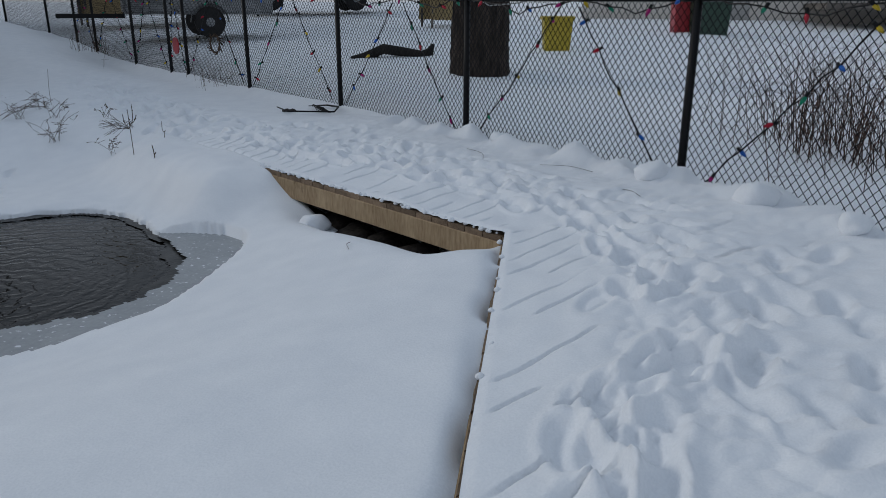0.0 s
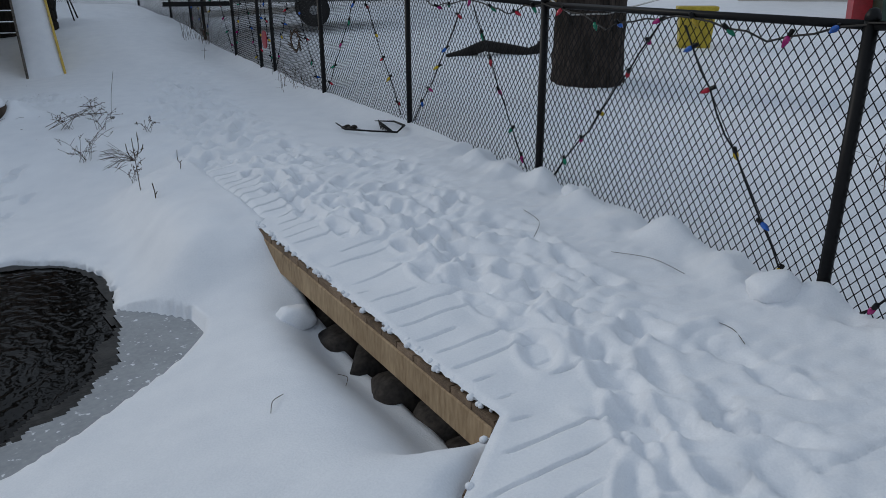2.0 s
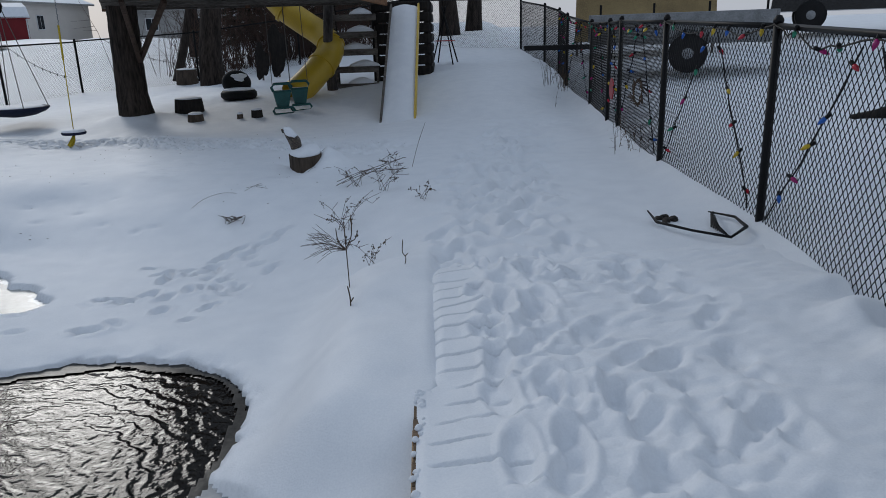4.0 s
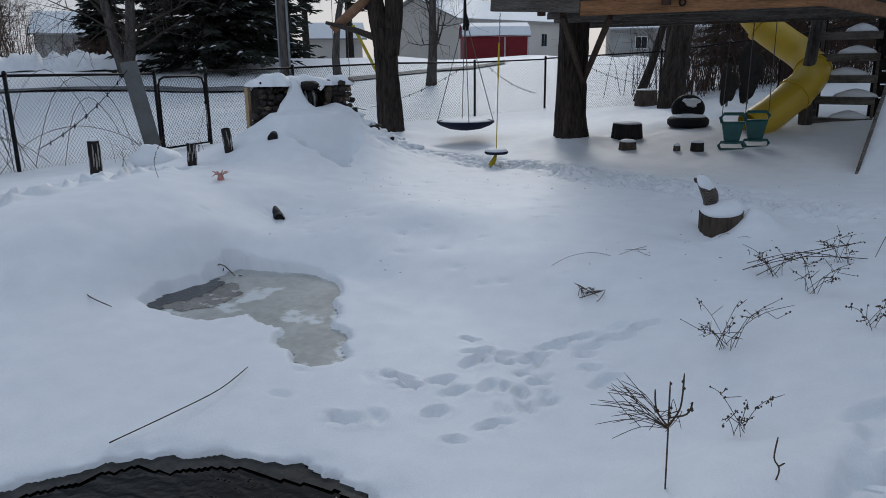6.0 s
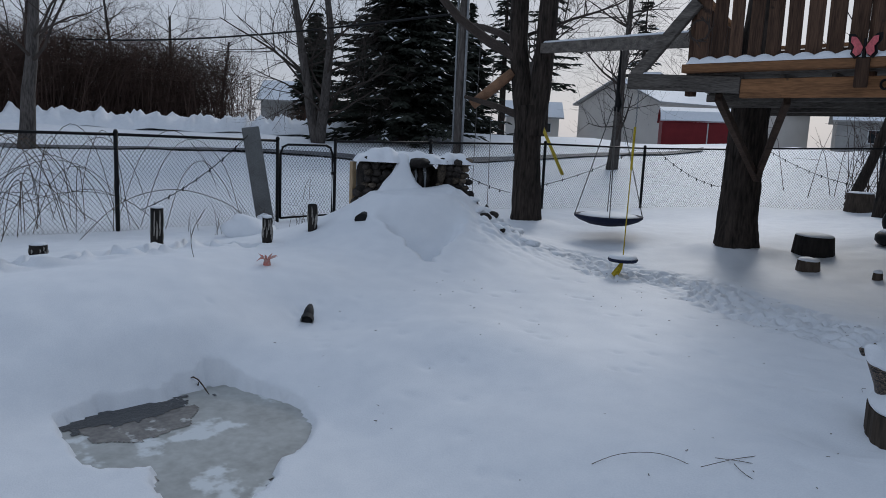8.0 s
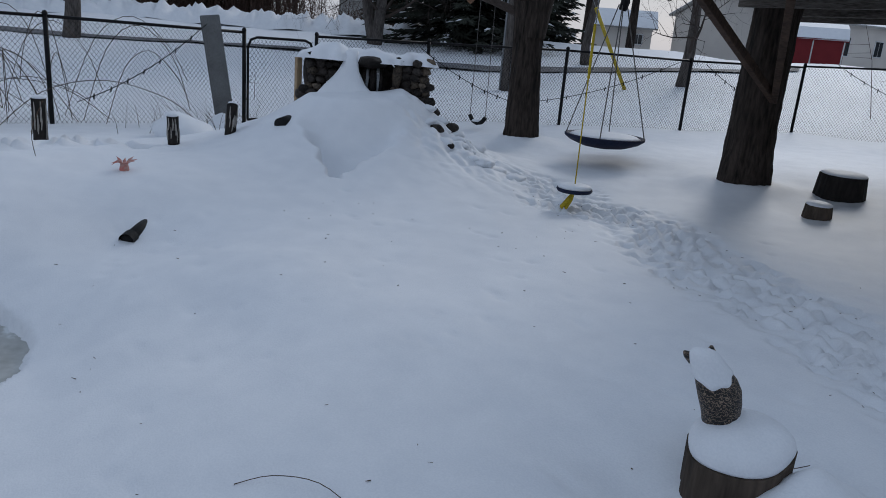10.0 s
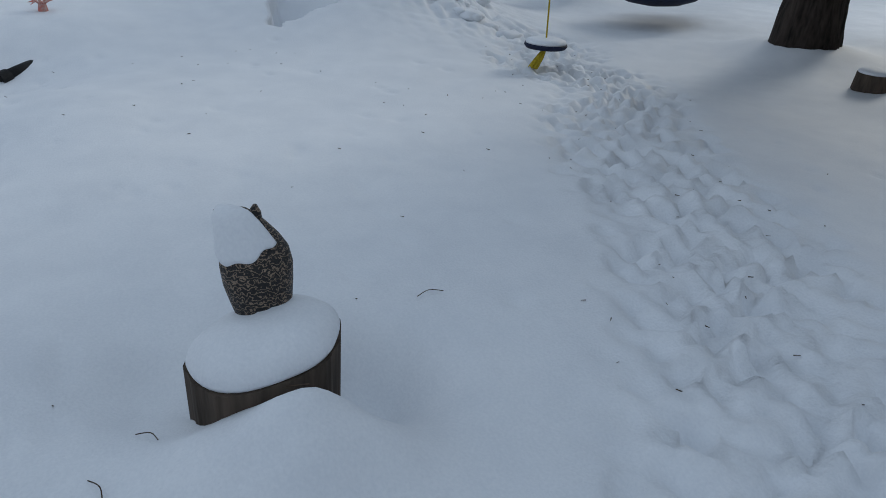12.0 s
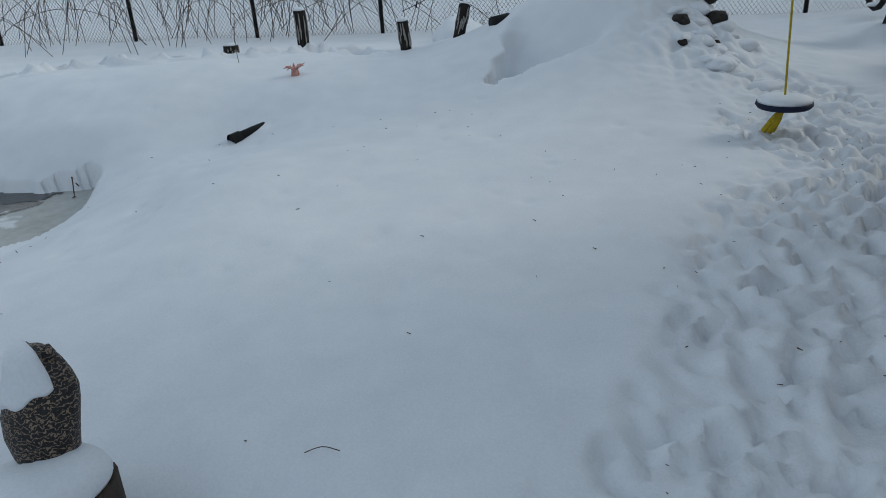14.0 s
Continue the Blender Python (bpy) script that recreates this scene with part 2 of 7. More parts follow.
def lumps(x, y, size, seed):
    """Broken snow: rounded clods parted by sharp creases, about -1 to 0.4."""
    out = 0
    for k, (s_, a) in enumerate(((1.0, 1.0), (0.52, 0.5), (0.3, 0.16))):
        out = out + a * (np.sqrt(np.abs(wave_noise(x, y, size * s_ * 2, seed + k)) + 0.03) - 0.62)
    return out


# ---- the lie of the land ----
FENCE_E = [(1.25, -2.6), (1.88, -0.12), (2.48, 2.36), (2.93, 4.72), (3.13, 6.9), (3.59, 9.3), (3.71, 10.05), (4.17, 12.2), (4.38, 14.3), (4.68, 15.9), (4.92, 18.0), (5.08, 21.2)]
CORNER, BOARD_END = (0.07, 0.12), (0.34, 2.82)
EDGE2_END = (-3.9, -2.48)
EDGE_FAR = (0.6, 4.75)
WATER_Z = -0.47


def fence_x(y):
    return np.interp(y, [-80] + [p[1] for p in FENCE_E] + [80], [-18] + [p[0] for p in FENCE_E] + [14])


def pond_field(x, y):
    """Above 1 inside the open water."""
    f = 0
    for cx, cy, r in ((-1.62, 3.3, 0.93), (-1.32, 3.42, 0.72), (-1.5, 2.55, 0.8), (-1.95, 3.1, 0.66), (-1.02, 3.62, 0.38)):
        f = f + np.exp(-2.2 * (((x - cx) ** 2 + (y - cy) ** 2) / r ** 2 - 1))
    return f + 0.15 * wave_noise(x, y, 0.4, 3) + 0.09 * wave_noise(x, y, 0.13, 4)


def shelf_field(x, y):
    """Above 1 on the grey ice shelf round the open water."""
    f = 0
    for cx, cy, r in ((-1.6, 2.5, 1.05), (-1.0, 2.35, 0.52), (-0.64, 2.36, 0.37), (-2.05, 2.2, 0.62), (-1.55, 1.95, 0.5)):
        f = f + np.exp(-2.4 * (((x - cx) ** 2 + (y - cy) ** 2) / r ** 2 - 1))
    return f + 0.05 * wave_noise(x, y, 0.5, 8)


def pool_field(x, y):
    """Above 1 on the bare ice of the small pool."""
    f = 0
    for cx, cy, r in ((-4.0, 5.95, 0.46), (-4.2, 6.45, 0.26), (-3.65, 6.25, 0.6), (-3.32, 6.28, 0.36), (-3.6, 5.72, 0.26), (-2.95, 5.92, 0.3), (-2.55, 5.58, 0.25), (-2.3, 5.35, 0.18)):
        f = f + np.exp(-2.6 * (((x - cx) ** 2 + (y - cy) ** 2) / r ** 2 - 1))
    f = f + 0.12 * wave_noise(x, y, 0.4, 13) + 0.10 * wave_noise(x, y, 0.13, 14)
    # the west bank cuts it off along a ragged line
    return f * sstep(-4.3, -4.2, x - 0.03 * wave_noise(x, y, 0.35, 15) - 0.25 * np.clip(6.3 - y, -1, 0))


def seg_dist(x, y, p, q):
    px, py, qx, qy = *p, *q
    t = np.clip(((x - px) * (qx - px) + (y - py) * (qy - py)) / ((qx - px) ** 2 + (qy - py) ** 2), 0, 1)
    return np.hypot(x - px - t * (qx - px), y - py - t * (qy - py)), t


def dock_side(x, y):
    """Metres inside the dock from its pond edge (positive on the dock)."""
    (ax, ay), (bx, by), (ex, ey) = CORNER, BOARD_END, EDGE2_END
    la, lb = math.hypot(bx - ax, by - ay), math.hypot(ex - ax, ey - ay)
    d1 = ((x - ax) * (by - ay) - (y - ay) * (bx - ax)) / la
    d2 = -((x - ax) * (ey - ay) - (y - ay) * (ex - ax)) / lb
    return np.maximum(d1, d2), d1, d2


def prints(x, y, track, size, depth, seed, spread, n):
    """Footprints trodden along a track: soft dents with a raised rim."""
    r = np.random.RandomState(seed)
    out = np.zeros_like(x)
    pts = np.array(track, float)
    seg = np.hypot(*np.diff(pts, axis=0).T)
    cum = np.concatenate([[0], np.cumsum(seg)])
    for i in range(n):
        s = r.uniform(0, cum[-1])
        cx, cy = np.interp(s, cum, pts[:, 0]), np.interp(s, cum, pts[:, 1])
        cx += r.uniform(-spread, spread)
        cy += r.uniform(-spread, spread)
        j = min(np.searchsorted(cum, s, "right") - 1, len(seg) - 1)
        a = math.atan2(*(pts[j + 1] - pts[j])[::-1]) + r.normal(0, 0.35)
        ll, ww = size * r.uniform(0.8, 1.25), size * 0.45 * r.uniform(0.8, 1.2)
        near = (abs(x - cx) < ll * 2) & (abs(y - cy) < ll * 2)
        if not near.any():
            continue
        dx, dy = x[near] - cx, y[near] - cy
        u, v = (dx * math.cos(a) + dy * math.sin(a)) / ll, (-dx * math.sin(a) + dy * math.cos(a)) / ww
        q = np.sqrt(u * u + v * v)
        out[near] += depth * r.uniform(0.5, 1.2) * (-(1 - sstep(0.6, 1.05, q)) + 0.32 * np.exp(-((q - 1.25) / 0.22) ** 2))
    return np.clip(out, -2.2 * depth, depth)


SWING_TRACK = [(-4.9, 12.2), (-4.1, 11.7), (-3.4, 11.9), (-2.6, 11.35), (-1.75, 10.95), (-1.0, 10.75), (-0.45, 10.4), (0.15, 10.05), (0.5, 9.7)]
NORTH_TRACK = [(-5.7, 4.7), (-5.95, 5.2), (-6.2, 5.8), (-6.6, 6.7), (-6.85, 7.5), (-7.0, 8.2), (-6.9, 8.6)]
PATH_TRACK = [(1.0, 4.0), (1.25, 5.4), (1.5, 7.0), (1.9, 8.6), (2.5, 10.2), (2.9, 11.6)]
POND_TRACK = [(-2.2, 5.1), (-1.4, 5.0), (-0.9, 5.3), (-1.3, 5.9), (-0.6, 6.1)]


def land(x, y):
    """Height of the snow over the whole place."""
    z = -0.10 + 0.0 * x
    # pond basin
    basin = np.exp(-(((x + 2.3) / 3.1) ** 2 + ((y - 3.9) / 3.4) ** 2) ** 1.6)
    z = z - 0.33 * sstep(0.1, 0.75, basin)
    # bank along the north side of the pond, then the waterfall mound
    z = z + 0.24 * np.exp(-(((x + 6.2) / 2.2) ** 2 + ((y - 7.4) / 1.7) ** 2)) * (1 + 0.12 * wave_noise(x, y, 1.6, 22))
    z = z + 0.25 * np.exp(-(((x + 5.6) / 1.4) ** 2 + ((y - 5.2) / 1.6) ** 2))
    rm = np.hypot((x + 6.75) * 0.98, (y - 10.75) * 1.0)
    mound = 1.2 * np.clip(1 - rm / 2.8, 0, 1) ** 2.2
    z = z + mound - 0.88 * np.maximum(mound - 0.74, 0)
    z = z - 0.27 * np.exp(-(((x + 4.5) / 0.72) ** 2 + ((y - 7.6) / 0.85) ** 2))
    z = z + 0.16 * np.exp(-(((x + 6.5) / 0.42) ** 2 + ((y - 11.45) / 0.42) ** 2))
    # lumpy east flank of the mound
    fl = np.exp(-(((x + 5.7) / 0.7) ** 2 + ((y - 11.5) / 0.6) ** 2))
    z = z + fl * (0.09 * lumps(x, y, 0.42, 23) + 0.03 * wave_noise(x, y, 0.17, 24))
    # hollow at the foot of the mound
    ha = (x + 7.0) * 0.785 - (y - 11.05) * 0.619
    hb = (x + 7.0) * 0.619 + (y - 11.05) * 0.785 - 0.04 * wave_noise(x, y, 0.5, 27)
    hw = 0.62 - 0.55 * sstep(1.0, 2.25, ha)
    z = z - 0.46 * sstep(0.8, 1.9, ha) * (1 - sstep(2.14, 2.24, ha)) * (1 - sstep(0.6, 1.0, np.abs(hb) / hw))
    # soft dimple and rise in the open snow
    z = z - 0.085 * np.exp(-(((x + 2.9) / 0.55) ** 2 + ((y - 7.6) / 0.4) ** 2)) + 0.05 * np.exp(-(((x + 3.2) / 0.8) ** 2 + ((y - 8.2) / 0.4) ** 2))
    # level beside the dock and the walk
    d, d1, d2 = dock_side(x, y)
    z = z + 0.07 * sstep(-1.2, 0.3, d1) * sstep(3.0, 4.2, y) * (1 - sstep(10, 12, y))
    # snow bank rising against the board edge
    (ax, ay), (bx, by) = CORNER, BOARD_END
    ds, t = seg_dist(x, y, CORNER, BOARD_END)
    z = z - 0.33 * np.exp(-(ds / (0.29 - 0.09 * sstep(0.2, 0.7, t))) ** 2) * (1 - sstep(0.42, 0.94, t)) * sstep(-0.02, 0.07, t) + 0.07 * np.exp(-(ds / 0.3) ** 2) * sstep(0.75, 1.0, t)
    dx2, _ = seg_dist(x, y, BOARD_END, EDGE_FAR)
    z = z + 0.145 * np.exp(-(dx2 / 0.42) ** 2) * (0.55 + 0.45 * (1 - sstep(4.0, 4.6, y)))
    de, te = seg_dist(x, y, CORNER, EDGE2_END)
    z = z + 0.05 * np.exp(-(de / 0.55) ** 2) * sstep(0.02, 0.1, te) * (1 - 0.35 * np.exp(-((te - 0.4) / 0.12) ** 2))
    z = z - 0.13 * np.exp(-(de / 0.055) ** 2) * sstep(0.01, 0.06, te) * (0.6 + 0.4 * wave_noise(x, y, 0.5, 29))
    z = z + 0.03 * np.exp(-(((x + 0.2) / 0.3) ** 2 + ((y - 0.0) / 0.2) ** 2))
    # rising ground to the north-east inside the yard, and beyond the fences
    inside = 1 - sstep(-0.3, 0.5, x - fence_x(y))
    z = z + inside * (sstep(-6, 3.5, x) * (0.085 * np.clip(y - 12.0, 0, 12) * sstep(11.5, 17, y)) + 0.12 * sstep(12, 16, y))
    z = z + inside * 0.28 * np.exp(-(((x - 2.9) / 1.5) ** 2 + ((y - 14.5) / 3.0) ** 2))
    east = 1 - inside
    z = z + east * np.clip(0.06 + 0.05 * (x - 2.5) + 0.032 * np.clip(y, -5, 40), 0.0, 1.6)
    far = np.hypot(x + 1, y - 4)
    z = z + inside * 1.25 * sstep(15, 42, far) * (1 - sstep(-2, 4, x) * 0.3)
    z = z + 0.55 * np.exp(-((far - 39) / 2.2) ** 2) * sstep(4, -14, x) * (0.75 + 0.25 * wave_noise(x, y, 2.2, 31))
    # lower ground round the utility pole
    z = z - 0.5 * np.exp(-(((x + 17.0) / 5.0) ** 2 + ((y - 23.0) / 4.5) ** 2))
    # gentle undulation
    z = z + 0.018 * wave_noise(x, y, 2.4, 5) + 0.006 * wave_noise(x, y, 0.7, 6)
    z = z + 0.05 * wave_noise(x, y, 9.0, 7) * sstep(12, 25, far)
    # hollow and drift round the stump
    z = z + 0.155 * np.exp(-(((x + 0.12) / 0.2) ** 2 + ((y - 8.66) / 0.27) ** 2)) * (1 + 0.12 * wave_noise(x, y, 0.25, 98))
    z = z - 0.17 * np.exp(-(((x + 0.42) / 0.22) ** 2 + ((y - 9.0) / 0.16) ** 2)) - 0.09 * np.exp(-(((x + 0.62) / 0.24) ** 2 + ((y - 8.4) / 0.22) ** 2))
    z = z + 0.06 * np.exp(-(((x + 0.14) / 0.18) ** 2 + ((y - 8.84) / 0.2) ** 2))
    # tree wells
    for tx, ty, rr in ((-7.43, 14.05, 0.22), (-3.79, 14.23, 0.25)):
        rt = np.hypot(x - tx, y - ty)
        z = z + 0.10 * np.exp(-((rt - rr) / 0.35) ** 2)
    # trodden tracks
    z = z + prints(x, y, SWING_TRACK, 0.10, 0.034, 1, 0.38, 420)
    near = np.full_like(x, 9.0)
    for a, b in zip(SWING_TRACK, SWING_TRACK[1:]):
        near = np.minimum(near, seg_dist(x, y, a, b)[0])
    rough = 1 - sstep(0.42, 0.56, near + 0.07 * wave_noise(x, y, 0.25, 94))
    z = z - 0.022 * rough + rough * (0.014 * lumps(x, y, 0.22, 91) + 0.013 * wave_noise(x, y, 0.2, 92) + 0.009 * wave_noise(x, y, 0.11, 93))
    z = z + prints(x, y, NORTH_TRACK, 0.26, 0.11, 2, 0.12, 34)
    z = z + prints(x, y, PATH_TRACK, 0.17, 0.034, 3, 0.5, 170)
    near = np.full_like(x, 9.0)
    for a, b in zip(PATH_TRACK, PATH_TRACK[1:]):
        near = np.minimum(near, seg_dist(x, y, a, b)[0])
    z = z + (1 - sstep(0.35, 0.65, near + 0.1 * wave_noise(x, y, 0.4, 95))) * 0.045 * lumps(x, y, 0.3, 96)
    z = z + prints(x, y, POND_TRACK, 0.085, 0.034, 4, 0.34, 56)
    r = np.random.RandomState(9)
    for _ in range(120):
        cx, cy, s = r.uniform(-5, 0.5), r.uniform(6.6, 12.6), r.uniform(0.02, 0.04)
        z = z - 0.016 * np.exp(-(((x - cx) / (s * 1.5)) ** 2 + ((y - cy) / s) ** 2))
    soft = 0
    for cx, cy, r in ((-3.75, 6.05, 1.0), (-3.0, 6.0, 0.9), (-2.45, 5.45, 0.7)):
        soft = soft + np.exp(-(((x - cx) ** 2 + (y - cy) ** 2) / r ** 2) ** 1.2)
    soft = np.clip(soft * 1.15, 0, 1) * sstep(-4.7, -4.12, x - 0.25 * np.clip(6.3 - y, -1, 0))
    z = z * (1 - soft) + np.minimum(z, WATER_Z + 0.045) * soft
    # ice and water lie in the basin, cut into the snow
    pf, sf, qf = pond_field(x, y), shelf_field(x, y), pool_field(x, y)
    low = np.maximum.reduce([sstep(0.86, 1.02, sf), sstep(0.82, 1.05, qf)])
    z = z * (1 - low) + np.minimum(z, WATER_Z - 0.03) * low
    lip = sstep(0.3, 0.9, pf)
    z = z * (1 - lip) + np.minimum(z, WATER_Z + 0.012) * lip
    hole = sstep(0.93, 1.03, pf)
    z = z * (1 - hole) + (WATER_Z - 0.35) * hole
    # snow drifted level with the dock past the end of the board
    k = (1 - hole) * np.exp(-(dx2 / 0.6) ** 4) * (1 - sstep(0.05 * sstep(2.8, 3.1, y), 0.1 + 0.05 * sstep(2.8, 3.1, y), d1)) * sstep(2.45, 2.95, y) * (1 - sstep(4.6, 5.2, y))
    z = z * (1 - k) + (-0.052 + 0.05 * sstep(0.0, 0.5, np.maximum(d1, 0)) + 0.014 * wave_noise(x, y, 1.3, 41) + 0.006 * wave_noise(x, y, 0.35, 42)) * k
    # under the dock
    under = sstep(0.03, 0.10, d - 0.06 * sstep(2.6, 2.9, y) - 0.05 * sstep(2.8, 3.1, y)) * (1 - sstep(3.4, 4.4, y)) * (1 - sstep(-0.45, -0.15, x - fence_x(y)))
    z = z * (1 - under) + (-0.62) * under
    return z


def lines(stops):
    """Grid lines: (from, to, step) stretches joined up."""
    out = [stops[0][0]]
    for a, b, s in stops:
        n = max(1, round((b - a) / s))
        out += [a + (b - a) * i / n for i in range(1, n + 1)]
    return np.array(out)


def growing(start, step, end, ratio=1.22):
    out = []
    p = start
    step = math.copysign(step, end)
    while abs(p) < abs(end):
        step *= ratio
        p += step
        out.append(p)
    return out


def sheet(xs, ys, fn, name, mat):
    gx, gy = np.meshgrid(xs, ys)
    gz = fn(gx, gy)
    co = np.stack([gx, gy, gz], -1).reshape(-1, 3)
    nx, ny = len(xs), len(ys)
    i = (np.arange(ny - 1)[:, None] * nx + np.arange(nx - 1)[None]).ravel()
    fa = np.stack([i, i + 1, i + nx + 1, i + nx], 1)
    me = bpy.data.meshes.new(name)
    me.vertices.add(len(co))
    me.vertices.foreach_set("co", co.ravel())
    me.loops.add(fa.size)
    me.loops.foreach_set("vertex_index", fa.ravel())
    me.polygons.add(len(fa))
    me.polygons.foreach_set("loop_start", np.arange(len(fa)) * 4)
    me.polygons.foreach_set("loop_total", np.full(len(fa), 4))
    me.polygons.foreach_set("use_smooth", np.ones(len(fa), bool))
    me.update(calc_edges=True)
    me.materials.append(mat)
    return new(name, me)


gxs = np.concatenate([sorted(growing(-9.5, 0.12, -2500)), lines([(-9.5, -6.3, 0.06), (-6.3, 2.2, 0.03), (2.2, 6, 0.12)]), growing(6, 0.15, 2500)])
gys = np.concatenate([sorted(growing(-4.0, 0.15, -2500)), lines([(-4, -1.8, 0.08), (-1.8, 12.6, 0.03), (12.6, 22, 0.1)]), growing(22, 0.15, 2500)])
ground = tagged(sheet(gxs, gys, land, "ground", SNOW), "trodden and drifted white snow over the whole yard", "ground", kind="structure")


def ground_z(x, y):
    return float(land(np.array([float(x)]), np.array([float(y)]))[0])


# ---- water and ice ----
def water_material():
    m = bpy.data.materials.new("dark_water")
    m.use_nodes = True
    n, l = m.node_tree.nodes, m.node_tree.links
    b = n["Principled BSDF"]
    b.inputs["Base Color"].default_value = (0.004, 0.0035, 0.003, 1)
    b.inputs["Roughness"].default_value = 0.06
    b.inputs["Specular IOR Level"].default_value = 0.1
    tc = n.new("ShaderNodeTexCoord")
    mp = n.new("ShaderNodeMapping")
    mp.inputs["Location"].default_value = (1.9, -2.6, 0)
    l.new(tc.outputs["Object"], mp.inputs["Vector"])
    wv = n.new("ShaderNodeTexWave")
    wv.wave_type, wv.rings_direction = "RINGS", "Z"
    wv.inputs["Scale"].default_value, wv.inputs["Distortion"].default_value = 3.2, 7.5
    wv.inputs["Detail"].default_value, wv.inputs["Detail Scale"].default_value = 3, 2.5
    l.new(mp.outputs[0], wv.inputs["Vector"])
    no = n.new("ShaderNodeTexNoise")
    no.inputs["Scale"].default_value, no.inputs["Detail"].default_value = 9, 5
    l.new(tc.outputs["Object"], no.inputs["Vector"])
    mx = n.new("ShaderNodeMath")
    mx.operation = "MULTIPLY_ADD"
    mx.inputs[1].default_value = 0.6
    l.new(wv.outputs["Fac"], mx.inputs[0])
    l.new(no.outputs["Fac"], mx.inputs[2])
    bp = n.new("ShaderNodeBump")
    bp.inputs["Strength"].default_value, bp.inputs["Distance"].default_value = 0.17, 0.02
    l.new(mx.outputs[0], bp.inputs["Height"])
    l.new(bp.outputs[0], b.inputs["Normal"])
    return m


WATER = water_material()
ICE = material("grey_ice", (0.33, 0.345, 0.36), 0.35, dark=(0.25, 0.265, 0.28), scale=4, bump=0.25, fine=40, spots=(26, (0.72, 0.74, 0.77), 0.62))
POOLICE = material("milky_ice", (0.46, 0.47, 0.45), 0.28, dark=(0.30, 0.30, 0.28), scale=2.2, bump=0.3, fine=14, spots=(3.5, (0.66, 0.69, 0.70), 0.58))


def patch(name, mat, x0, x1, y0, y1, step, keep, z, label, rough=0.0):
    """A thin flat sheet over the places where keep(x, y) holds."""
    xs, ys = np.arange(x0, x1, step), np.arange(y0, y1, step)
    gx, gy = np.meshgrid(xs, ys)
    k = keep(gx, gy)
    gz = z + rough * wave_noise(gx, gy, 0.3, 17)
    nx = len(xs)
    faces = []
    for j in range(len(ys) - 1):
        for i in range(nx - 1):
            if k[j, i] and k[j + 1, i] and k[j, i + 1] and k[j + 1, i + 1]:
                faces.append((j * nx + i, j * nx + i + 1, (j + 1) * nx + i + 1, (j + 1) * nx + i))
    used = sorted({i for q in faces for i in q})
    num = {o: i for i, o in enumerate(used)}
    co = np.stack([gx, gy, gz], -1).reshape(-1, 3)
    ob = new(name, mesh(name, co[used], [tuple(num[i] for i in q) for q in faces], mat, True))
    return tagged(ob, label, name.replace("_", " "), kind="structure")


patch("water", WATER, -3.0, 0, 1.0, 4.8, 0.05, lambda x, y: pond_field(x, y) > 0.3, WATER_Z - 0.02, "dark rippled open water in a hole of the pond ice")
# dark ring: wet thin ice, its colour also holding the snow lip's shadow
THINICE_SHADE = material("thin_ice_lip_shade", (0.05, 0.048, 0.045), 0.3, dark=(0.015, 0.0145, 0.014), scale=5, bump=0.35, fine=30, spec=0.12)
patch("thin_ice", THINICE_SHADE, -3.0, 0, 1.0, 4.8, 0.02, lambda x, y: (pond_field(x, y) > 0.8) & (pond_field(x, y) < 1.55 + 0.5 * wave_noise(x, y, 0.9, 27)), WATER_Z - 0.012, "thin dark ice and painted lip shade round the open water", 0.002)
patch("ice_shelf", ICE, -3.0, 0, 1.0, 4.4, 0.02, lambda x, y: (shelf_field(x, y) > 0.6) & (pond_field(x, y) < 1.0), WATER_Z + 0.006, "wet grey ice shelf round the open water", 0.002)
MELT = material("black_meltwater", (0.03, 0.028, 0.026), 0.15, dark=(0.006, 0.006, 0.006), scale=9, bump=0.5, fine=40, spots=(14, (0.4, 0.41, 0.42), 0.66))
patch("meltwater", MELT, -5.0, -3.0, 5.0, 7.0, 0.02, lambda x, y: (np.exp(-(((x + 4.17) / 0.2) ** 2 + ((y - 5.93) / 0.52) ** 2)) + 0.2 * wave_noise(x, y, 0.22, 19) > 0.5), WATER_Z + 0.005, "dark meltwater on the pool ice")
MURK = material("murky_ice", (0.22, 0.2, 0.175), 0.25, dark=(0.09, 0.08, 0.07), scale=6, bump=0.3, fine=30, spots=(7, (0.5, 0.5, 0.48), 0.6))
patch("murky_ice", MURK, -5.0, -3.0, 5.0, 7.0, 0.02, lambda x, y: (np.exp(-(((x + 3.98) / 0.34) ** 2 + ((y - 5.95) / 0.45) ** 2)) + 0.12 * wave_noise(x, y, 0.35, 20) > 0.5), WATER_Z + 0.003, "brown murky thin ice beside the meltwater")
patch("ice_pool", POOLICE, -5.0, -1.6, 4.6, 7.3, 0.05, lambda x, y: pool_field(x, y) > 0.5, WATER_Z, "milky bare ice of the small frozen pool")

# ---- the dock ----
UX, UY = 0.985, -0.172
WX, WY = 0.172, 0.985
EDGE = [(-5.6, -3.6), EDGE2_END, CORNER, BOARD_END, EDGE_FAR]
INNER = [(-3.2, -6.4), (-1.4, -5.2), (1.62, -1.1), (2.62, 3.1), (2.93, 4.75)]
DOCK_TRACK = [(-4.2, -2.9), (-1.3, -1.3), (0.1, -0.75), (0.75, 0.4), (0.85, 2.3), (0.98, 3.6), (1.1, 5.2)]
DOCK_TRACK2 = [(-3.2, -3.4), (-0.9, -1.9), (0.6, -1.0), (1.1, 0.6), (1.35, 2.6), (1.7, 3.4), (1.5, 4.6)]


